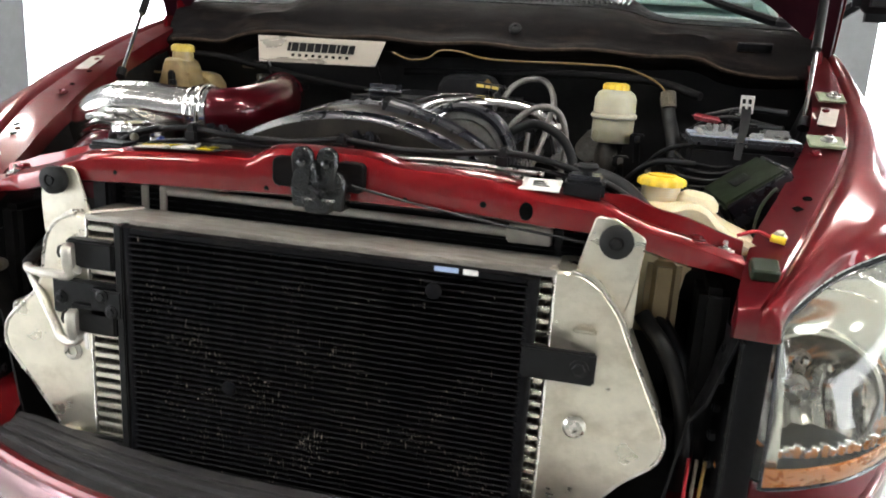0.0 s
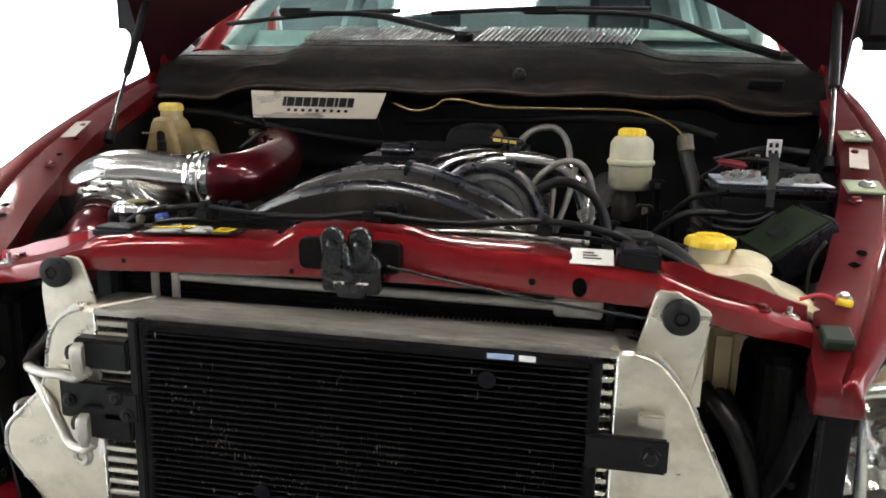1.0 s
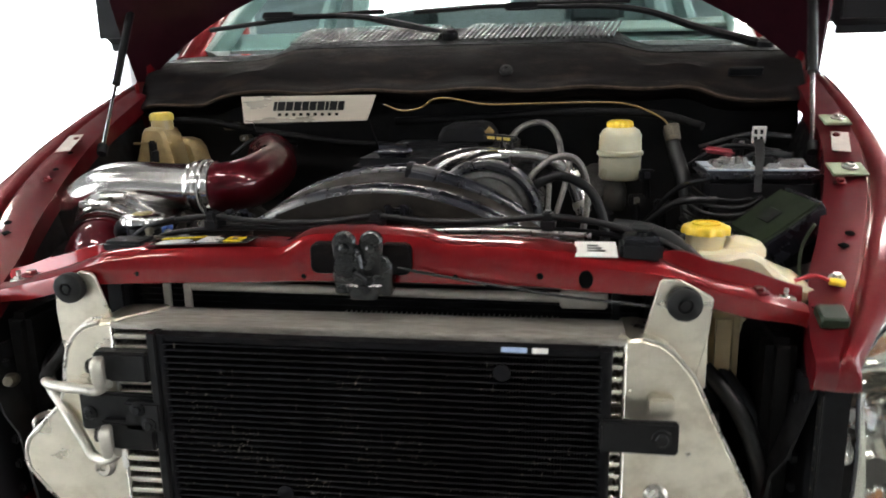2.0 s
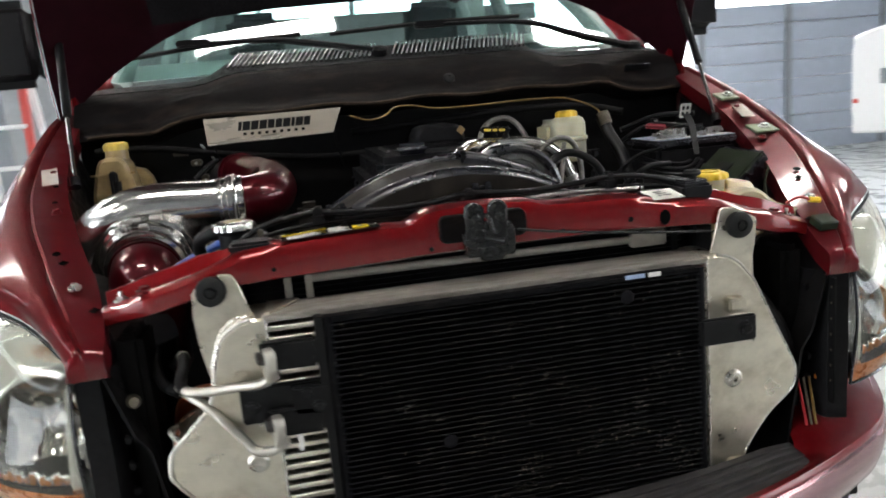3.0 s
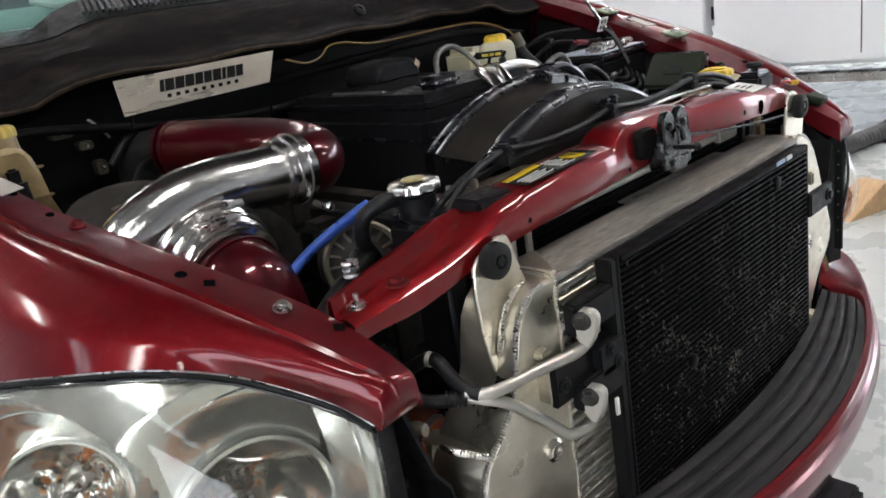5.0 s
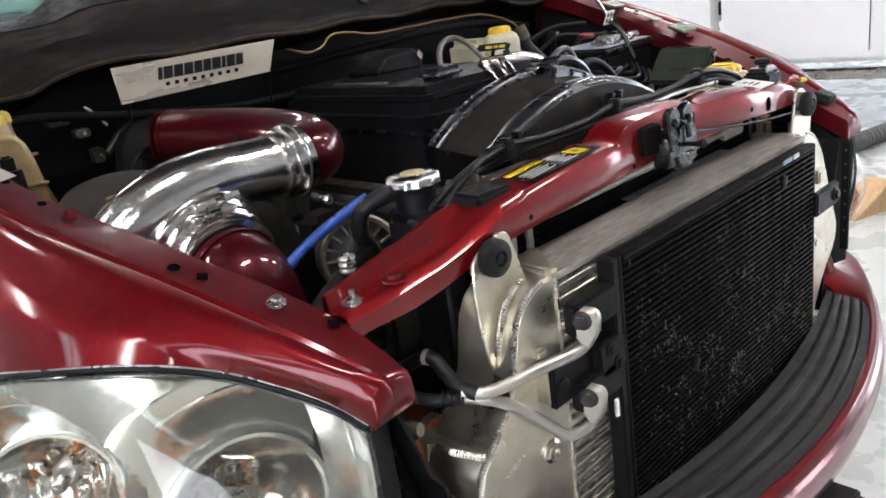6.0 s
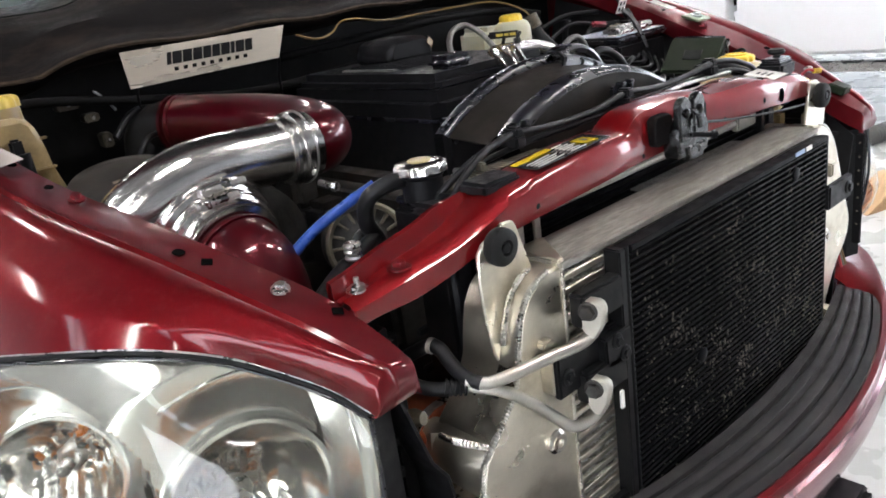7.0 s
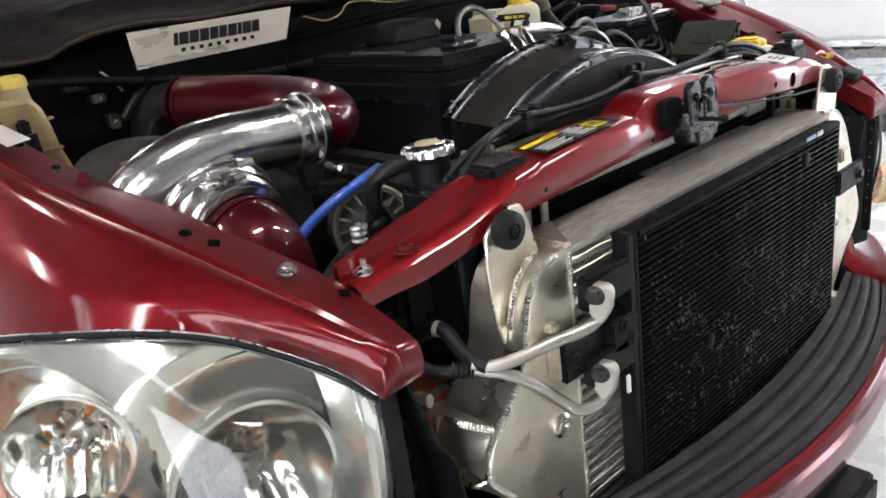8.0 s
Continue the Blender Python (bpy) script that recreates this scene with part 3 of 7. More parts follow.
    part("cab_roof", box(X + 0.15, X + 1.69, 0.6, 2.25, 2.16, 2.24, 0.03), WHITE_PAINT, t)
    for yy, slant in ((0.28, 0.35), (1.28, 0.0), (2.2, 0.0)):
        for xx in (X + 0.05, X + 1.77):
            s = 0.12 if xx < X + 1 else -0.12
            part("pillar", tube([(xx, yy, 1.62), (xx + s, yy + slant, 2.2)], 0.045, 8, 1, False), WHITE_PAINT, t)
    part("cab_door_gap", box(X - 0.003, X + 0.02, 1.285, 1.292, 0.7, 1.64), STEEL_DARK, t)
    part("running_board", box(X - 0.12, X + 0.05, 0.3, 2.3, 0.52, 0.58, 0.012), STEEL, t, "bright metal running board")
    for k in range(9):
        part("board_slot", box(X - 0.10, X - 0.02, 0.42 + 0.2 * k, 0.54 + 0.2 * k, 0.5795, 0.5825), STEEL_DARK, t)
    part("front_body", box(X + 0.03, X + 1.81, -1.5, 0.24, 0.75, 1.5, 0.08, 3), WHITE_PAINT, t)
    part("frame_rail", box(X + 0.45, X + 0.57, -1.4, 5.0, 0.62, 0.76, 0.01), STEEL_DARK, t)
    part("axle", tube([(X + 0.1, wc, zf), (X + 1.74, wc, zf)], 0.08, 12, 1, False), STEEL_DARK, t)
    part("front_axle", tube([(X + 0.1, -0.55, zf), (X + 1.74, -0.55, zf)], 0.07, 12, 1, False), STEEL_DARK, t)
    for yy in (wc, -0.55):
        for xo, d in ((X - 0.08, 1), (X + 1.92, -1)):
            c = Vector((xo, yy, zf))
            prof = [(0.25, 0.0), (0.27, -0.012), (0.33, -0.022), (0.43, -0.014), (0.482, 0.02), (0.495, 0.06), (0.495, 0.23), (0.482, 0.27), (0.43, 0.30), (0.25, 0.28)]
            w = part("wheel", lathe(prof, c, (d, 0, 0), 40, True), TYRE, t, "large knobbly off-road tyre")
            lugs = bmesh.new()
            turn = Matrix.Translation(c) @ Vector((d, 0, 0)).to_track_quat("Z", "Y").to_matrix().to_4x4()
            for k in range(34):
                for h, w_lug, ofs, tilt in ((-0.004, .085, 0, .25), (0.09, .062, .45, -.3), (0.155, .062, .1, .3), (0.225, .075, .55, -.25)):
                    rot = turn @ Matrix.Rotation((k + ofs) * 2 * math.pi / 34, 4, "Z") @ Matrix.Rotation(tilt, 4, "X")
                    lugs = merge(lugs, box(0.470, 0.522, -0.027, 0.027, h, h + w_lug, 0.0, m=rot))
            part("tread", lugs, TREAD, w, "pale dusty tread blocks", sharp=0)
            part("rim", lathe([(0.255, -0.012), (0.258, -0.004), (0.24, 0.0), (0.225, 0.035), (0.20, 0.085), (0.15, 0.06), (0.09, 0.05), (0.075, 0.02), (0, 0.02)], c, (d, 0, 0), 32), RIM, w, "silver alloy wheel rim")
            for k in range(8):
                a = 2 * math.pi * k / 8
                hole = c + Vector((d * 0.058, 0.145 * math.cos(a), 0.145 * math.sin(a)))
                part("wheel_slot", lathe([(0.03, 0), (0.028, 0.006), (0, 0.006)], hole, (-d, 0, 0), 14), STEEL_DARK, w)
    # gear on the bed
    part("toolbox", box(X + 0.42, X + 1.3, 3.28, 3.66, FLOOR + 1.0, 2.15, 0.02), POST, t, "grey steel toolbox standing in the bed")
    part("toolbox_lid", box(X + 0.415, X + 0.43, 3.34, 3.46, 1.75, 2.1, 0.004), STEEL_DARK, t)
    part("rack_post", box(X + 0.36, X + 0.44, 3.70, 3.79, FLOOR + 1.0, 2.5, 0.01), STEEL_DARK, t, "black upright rack post")
    for k, (y, z, r) in enumerate(((3.14, 1.72, .10), (3.02, 1.86, .12), (2.90, 1.70, .11), (2.84, 1.90, .09))):
        part("cargo_bag", lathe([(0, -r), (r * .8, -r * .7), (r, 0), (r * .7, r * .7), (r * .2, r * .9), (0, r)], (X + 0.5, y, z), (.3, .2, 1), 10), STEEL_DARK if k % 2 else POST, t)
    part("cargo_crate", box(X + 0.40, X + 0.9, 2.78, 3.22, FLOOR + 1.0, 1.64, 0.02), STEEL_DARK, t)


white_truck()


def floor_clutter():
    h = thing("floor_hose", (4.3, 1.2, FLOOR), "thick grey corrugated hose lying on the shop floor", "hose")
    path = [(3.95, 1.22, FLOOR + .062), (4.25, 1.20, FLOOR + .062), (4.7, 1.12, FLOOR + .062), (5.2, 1.16, FLOOR + .062), (5.8, 1.30, FLOOR + .062)]
    part("tube", tube(path, lambda f: .056 + .005 * math.sin(f * 260), 16, 40), CORRUGATED, h)
    part("end_cuff", tube([(3.90, 1.222, FLOOR + .062), (4.02, 1.215, FLOOR + .062)], .0618, 18, 2), POST, h, "pale grey hose cuff")
    t = thing("spare_tyre", (4.05, 2.25, FLOOR), "worn dark rubber tyre standing on the shop floor", "tyre")
    part("carcass", lathe([(.22, .03), (.24, 0), (.33, -.012), (.385, .02), (.40, .06), (.40, .17), (.385, .21), (.33, .24), (.24, .23), (.22, .20)], (3.93, 2.25, FLOOR + .40), (1, 0, 0), 48, True), FILTER, t)
    part("tread_rib", lathe([(.398, .075), (.405, .08), (.405, .15), (.398, .155)], (3.93, 2.25, FLOOR + .40), (1, 0, 0), 48), FILTER, t)
    w = thing("wooden_block", (3.05, .72, FLOOR), "raw pine wheel wedge lying on the floor", "wooden block")
    wedge = plate([(-.15, 0), (.15, 0), (.15, .15), (.10, .15)], .16, Matrix.Translation((3.02, .68, FLOOR)) @ Matrix.Rotation(radians(-20), 4, "Z") @ front(0), .004)
    part("wedge", wedge, WOOD, w)
    k = thing("tool_case", (3.35, .55, FLOOR), "small black tool case on the floor", "tool case")
    part("body", box(3.22, 3.55, .38, .60, FLOOR, FLOOR + .14, .012), STEEL_DARK, k)
    part("lid", box(3.215, 3.555, .375, .605, FLOOR + .142, FLOOR + .18, .01), POST, k, "grey case lid")
    part("handle", tube([(3.30, .49, FLOOR + .18), (3.32, .49, FLOOR + .215), (3.45, .49, FLOOR + .215), (3.47, .49, FLOOR + .18)], .008, 8, 3), STEEL_DARK, k)


floor_clutter()

# ---- the red pickup ----
truck = thing("red_pickup_truck", (0, 1.6, FLOOR), "dark red metallic pickup truck with its hood up and grille removed", "pickup truck")

# long edges of the minus-x fender, front to back: inner edge, crown, shoulder of the outer skin, its lower edge
INNER_EDGE = [(-.617, -.016, 1.132), (-.620, .022, 1.150), (-.634, .087, 1.182), (-.655, .160, 1.208), (-.690, .250, 1.240), (-.728, .360, 1.275), (-.772, .500, 1.318), (-.806, .650, 1.368), (-.832, .850, 1.432), (-.855, 1.080, 1.490), (-.865, 1.350, 1.510)]
CROWN_EDGE = [(-.660, -.020, 1.136), (-.682, .008, 1.152), (-.715, .066, 1.180), (-.752, .140, 1.214), (-.790, .235, 1.252), (-.835, .345, 1.292), (-.878, .500, 1.338), (-.898, .650, 1.384), (-.915, .850, 1.442), (-.925, 1.080, 1.496), (-.935, 1.350, 1.512)]
SHOULDER_EDGE = [(-.672, -.021, 1.122), (-.696, .018, 1.136), (-.731, .068, 1.164), (-.771, .119, 1.194), (-.823, .183, 1.223), (-.879, .271, 1.243), (-.932, .417, 1.254), (-.980, .614, 1.270), (-1.000, .850, 1.330), (-1.005, 1.080, 1.380), (-1.008, 1.350, 1.390)]
LOWER_EDGE = [(-.676, -.016, 1.094), (-.689, .035, 1.111), (-.726, .079, 1.139), (-.768, .115, 1.165), (-.829, .155, 1.189), (-.894, .228, 1.194), (-.955, .367, 1.171), (-1.018, .599, 1.091), (-1.030, .850, 1.065), (-1.032, 1.080, 1.045), (-1.032, 1.350, 1.025)]


def fender(side):
    rows = []
    for rib in zip(INNER_EDGE, CROWN_EDGE, SHOULDER_EDGE, LOWER_EDGE):
        b, c, o, e = [Vector(p) for p in rib]
        a = b + Vector((0.003, 0, -0.039))
        f = b.lerp(c, 0.47) + Vector((0, 0, 0.003))
        groove = f.lerp(c, 0.42) + Vector((0, 0, -0.004))
        ledge = f.lerp(c, 0.62) + Vector((0, 0, 0.003))
        cc = c + Vector((0, 0, 0.002))
        rows.append([a, a.lerp(b, 0.8), b, b.lerp(f, 0.15), f, f.lerp(c, 0.32), groove, f.lerp(c, 0.52), ledge, cc, c.lerp(o, 0.18) + (c - f) * 0.05,
                     c.lerp(o, 0.55) + (c - f) * 0.10, o, o.lerp(e, 0.35), o.lerp(e, 0.7), e])
    rows = smooth_rows(rows, 5)
    lead = rows[0]
    nose = []
    for drop, fwd in ((1.0, .002), (.80, -.004), (.45, -.007), (.15, -.005)):
        nose.append([Vector((p.x, p.y + fwd, p.z + (1.089 - p.z) * drop)) for p in lead])
    rows = nose + rows
    part("fender", sided(skin([row[5:] for row in rows], 0.0025), side), PAINT, truck, sharp=50)
    part("fender_flange", sided(skin([row[:6] for row in rows], 0.0025), side), PAINT_FLANGE, truck, "dusty dull red fender flange", sharp=50)
    # lower quarter behind the lamp and above the wheel
    low = []
    for y, x, z0, z1 in ((.58, -1.014, .90, 1.095), (.70, -1.024, .95, 1.082), (.85, -1.031, 1.00, 1.070), (1.1, -1.033, 1.00, 1.050), (1.4, -1.033, .84, 1.030), (1.6, -1.033, .45, 1.025)):
        low.append([(x + .002, y, z1), (x - .006, y, z1 * .6 + z0 * .4), (x - .004, y, z0), (x + .06, y, z0)])
    part("fender_side", sided(skin(smooth_rows(low, 4), 0.0025), side), PAINT, truck)
    s = side
    # bolts, square and round holes on the flange
    for x, y, z in ((.679, .117, 1.2075), (.775, .420, 1.305), (.82, .60, 1.370)):
        part("fender_bolt", bolt((s * x, y, z + .001), (0, -0.3, 1), 0.007, 0.008, 0.011), STEEL if y < .2 else PAINT_FLANGE, truck)
    for x, y, z, r in ((.734, .237, 1.2505, .0075), (.716, .207, 1.2375, .009), (.642, .068, 1.178, .009), (.806, .55, 1.3485, .006), (.79, .47, 1.321, .006)):
        part("flange_hole", lathe([(r, 0), (r * .9, 0.0012), (0, 0.0012)], (s * x, y, z), (-s * 0.1, -0.35, 1), 4 if r > .008 else 14), HOLE, truck)
    # inner panel of the wheel house
    inner = []
    for y, x, zt in ((.0, -.63, 1.08), (.12, -.655, 1.16), (.3, -.72, 1.215), (.5, -.785, 1.28), (.7, -.825, 1.34), (.95, -.86, 1.40)):
        inner.append([(x, y, zt), (x + .03, y, zt - .10), (x + .05, y, .95), (x + .10, y, .62)])
    part("inner_fender", sided(skin(smooth_rows(inner, 3), 0.004), side), STEEL_DARK, truck)


fender(-1)
fender(1)

# the edge bead round each headlight opening is part of the lamp; plates and tags on the plus-x flange
for x, y, z, w, d in ((.795, .452, 1.3225, .031, .05), (.845, .690, 1.3965, .027, .05)):
    part("hood_bumper_plate", box(-w, w, -d / 2, d / 2, 0, .006, .002, 1, Matrix.Translation((x, y, z)) @ Matrix.Rotation(radians(18), 4, "X")), PALE_GREEN, truck,
         "zinc plated mounting plate")
    part("plate_bolt", bolt((x + .005, y, z + .007), (0, -.3, 1), .009, .008, .014), STEEL, truck)
part("paper_tag", box(-.016, .016, -.05, .05, 0, .0012, 0, 1, Matrix.Translation((.820, .572, 1.3645)) @ Matrix.Rotation(radians(17), 4, "X") @ Matrix.Rotation(radians(-14), 4, "Z")),
     TAG, truck, "small pale paper tag")
part("paper_tag", box(-.016, .016, -.05, .05, 0, .0012, 0, 1, Matrix.Translation((-.822, .575, 1.368)) @ Matrix.Rotation(radians(17), 4, "X") @ Matrix.Rotation(radians(14), 4, "Z")),
     TAG, truck, "small pale paper tag")
part("connector_block", box(-.019, .019, -.018, .018, 0, .018, .003, 1, Matrix.Translation((.652, .045, 1.166)) @ Matrix.Rotation(radians(20), 4, "X")), DARK_GREEN, truck,
     "dark green plastic connector block")


# radiator support: ribs across the truck, front lower edge, front upper edge, crown, rear edge
def core_support():
    minus_half = [(-.628, .058, 1.152, 1.182, .045), (-.600, .052, 1.158, 1.188, .050), (-.555, .036, 1.166, 1.203, .060), (-.510, .026, 1.178, 1.214, .065), (-.470, .020, 1.190, 1.226, .070), (-.430, .018, 1.198, 1.240, .075), (-.385, .020, 1.201, 1.252, .078), (-.250, .026, 1.205, 1.261, .076), (-.160, .030, 1.207, 1.262, .072), (-.125, .033, 1.208, 1.262, .070), (-.085, .036, 1.208, 1.280, .066)]
    plus_half = [(.000, .037, 1.209, 1.283, .066), (.080, .034, 1.210, 1.280, .068), (.125, .029, 1.211, 1.270, .072), (.250, .018, 1.213, 1.268, .083), (.330, .016, 1.208, 1.256, .080), (.420, .018, 1.203, 1.246, .075), (.460, .020, 1.194, 1.234, .070), (.500, .025, 1.184, 1.220, .065), (.550, .034, 1.170, 1.208, .060), (.600, .050, 1.160, 1.190, .050), (.628, .058, 1.152, 1.182, .045)]
    rows = []
    for x, y, zb, zt, d in minus_half + plus_half:
        h = zt - zb
        lip = .020 * min(1, max(0, (abs(x) - .40) / .06))
        rows.append([(x, y + .05, zb - .004), (x, y + .012, zb - .005), (x, y, zb), (x, y - .002, zb + h * .35), (x, y - .001, zb + h * .72), (x, y + .008, zt - .003),
                     (x, y + .02, zt), (x, y + .5 * d, zt + .003 - lip * .3), (x, y + .8 * d, zt - lip * .2), (x, y + d - .006, zt + .001 + lip * .8), (x, y + d, zt - .002 + lip), (x, y + d + .004, zt - .010 + lip), (x, y + d + .003, zb + .01)])
    rows = smooth_rows(rows, 5)
    cs = part("radiator_support", skin(rows, 0.0025), PAINT_SUPPORT, truck, "dark red painted radiator support crossbar")
    for x, y, z, r in ((-.092, .0335, 1.216, .004), (.137, .0255, 1.222, .004), (.257, .0152, 1.229, .005), (-.352, .0195, 1.218, .004)):
        part("small_hole", lathe([(r, 0), (0, .0008)], (x, y, z), (0, -1, 0), 12), HOLE, cs)
    hole = lathe([(.010, 0), (0, .001)], (0, 0, 0), (0, -1, 0), 20)
    hole.transform(Matrix.Translation((.32, .0135, 1.226)) @ Matrix.Diagonal((1, 1, 1.35, 1)))
    part("oval_hole", hole, HOLE, cs)
    for s in (-1, 1):
        part("support_bolt", bolt((s * .558, .056, 1.2020), (0, 0, 1), .009, .008, .015), PAINT, cs)
        part("support_stud", merge(bolt((s * .602, .082, 1.186), (0, 0, 1), .009, .006, .014), tube([(s * .602, .082, 1.186), (s * .602, .082, 1.201)], .0035, 8, 1, False)), STEEL, cs)


core_support()


LAMP_TOP = [(-.676, -.010, 1.088), (-.688, .036, 1.105), (-.725, .080, 1.133), (-.767, .116, 1.159), (-.828, .156, 1.183), (-.893, .229, 1.188), (-.954, .368, 1.165), (-1.017, .600, 1.085)]
LAMP_MID = [(-.681, -.014, .985), (-.706, -.014, .985), (-.750, -.004, .988), (-.812, .028, .995), (-.882, .100, 1.002), (-.948, .220, 1.010), (-.998, .380, 1.015), (-1.036, .545, 1.000)]
LAMP_BOT = [(-.688, .010, .860), (-.713, .012, .864), (-.755, .022, .871), (-.815, .050, .882), (-.885, .120, .898), (-.945, .240, .918), (-.992, .390, .930), (-1.030, .530, .930)]


def lamp_sheet(inset=0.0, lo=0.0, hi=1.0, steps=9, fine=4):
    """A sheet that follows the lens, set back by inset; lo..hi of its height from the top."""
    rows = []
    for k in range(len(LAMP_TOP)):
        t, m, b = Vector(LAMP_TOP[k]), Vector(LAMP_MID[k]), Vector(LAMP_BOT[k])
        fm = (t.z - m.z) / (t.z - b.z)
        off = m - t.lerp(b, fm)
        back = Vector((.10 + .10 * k, 1 - .09 * k, 0)).normalized() * inset
        row = []
        for j in range(steps):
            f = lo + (hi - lo) * j / (steps - 1)
            g = .5 * f / fm if f < fm else .5 + .5 * (f - fm) / (1 - fm)
            row.append(t.lerp(b, f) + off * (1 - abs(2 * g - 1) ** (3.6 if g < .5 else 3)) + back * (1 if .02 < f < .98 else .35))
        rows.append(row)
    return smooth_rows(rows, fine)


def reflector_bowl(c, ax, r, flutes):
    """A chrome dish with upright flutes."""
    m = ax.to_track_quat("Z", "Y").to_matrix()
    side = Vector((0, 0, 1)).cross(ax).normalized()
    bm = bmesh.new()
    n = 72
    rings = []
    for j in range(13):
        rr = 1 - .9 * j / 12
        h = -.070 * (1 - rr ** 2) * r / .08
        ring = []
        for k in range(n):
            a = 2 * math.pi * k / n
            p = m @ Vector((r * rr * math.cos(a), r * rr * math.sin(a), h))
            u, v = p.dot(side) / r, p.z / r
            w = .0075 * (1 - abs(((u * flutes) % 1.0) - .5) * 2) if (0 < j < 11 and v < .30) else (.0012 * ((int(u * 5 + 20) + int(v * 5 + 20)) % 2) if 1 < j < 9 else 0)
            ring.append(bm.verts.new(c + p + ax * w))
        rings.append(ring)
    for a, b in zip(rings[:-1], rings[1:]):
        for k in range(n):
            bm.faces.new((a[k], a[(k + 1) % n], b[(k + 1) % n], b[k]))
    return bm


def lamp_bezel(bowls):
    """The inner bezel: a sheet just inside the lens that dips in a funnel to the rim of each bowl."""
    sheet = lamp_sheet(0, .015, .97, 91, 22)
    n = len(sheet)
    rows = []
    for i, row in enumerate(sheet):
        k = 7 * i / (n - 1)
        back = Vector((.10 + .10 * k, 1 - .09 * k, 0)).normalized()
        out = []
        for q in row:
            q = Vector(q)
            deep = .011
            for c, r, ax, _ in bowls:
                c, ax = Vector(c), Vector(ax).normalized()
                want = .011
                rim = max(.011, (q - c + ax * .006).dot(ax) / -back.dot(ax))
                for _ in range(16):
                    d = q + back * want - c
                    u = (d - ax * d.dot(ax)).length / r
                    if u < .93:
                        goal = rim + .018
                    elif u < .985:
                        goal = rim + .018 * (.985 - u) / .055
                    else:
                        goal = .011 + (rim - .011) * (1 - min(1, (u - .985) / .98) ** 1.7)
                    want += (goal - want) * .45
                deep = max(deep, want)
            out.append(q + back * min(deep, .16))
        rows.append(out)
    lips = []
    for c, r, ax, _ in bowls:
        c, ax = Vector(c), Vector(ax).normalized()
        side = Vector((0, 0, 1)).cross(ax).normalized()
        up = ax.cross(side).normalized()
        best = {}
        for row in rows:
            for q in row:
                d = q - c
                d = d - ax * d.dot(ax)
                e = abs(d.length / r - 1.70)
                k = round(math.degrees(math.atan2(d.dot(up), d.dot(side))) / 5)
                if e < .035 and (k not in best or e < best[k][0]):
                    best[k] = (e, q)
        run = []
        for k in range(-36, 37):
            if k in best:
                run.append(best[k][1])
            else:
                if len(run) > 7:
                    lips.append(run)
                run = []
        if len(run) > 7:
            lips.append(run)
    lips = [[(a + b * 2 + d) / 4 for a, b, d in zip(z[:-2], z[1:-1], z[2:])] for z in lips]
    bm = skin(rows, 0)
    for z in lips:
        bm = merge(bm, tube([q + Vector((0, -.001, 0)) for q in z], .0016, 6, 2))
    gone = []
    for f in bm.faces:
        p = f.calc_center_median()
        for c, r, ax, _ in bowls:
            d, ax = p - Vector(c), Vector(ax).normalized()
            if (d - ax * d.dot(ax)).length < r * .90:
                gone.append(f)
                break
    bmesh.ops.delete(bm, geom=gone, context="FACES")
    return bm


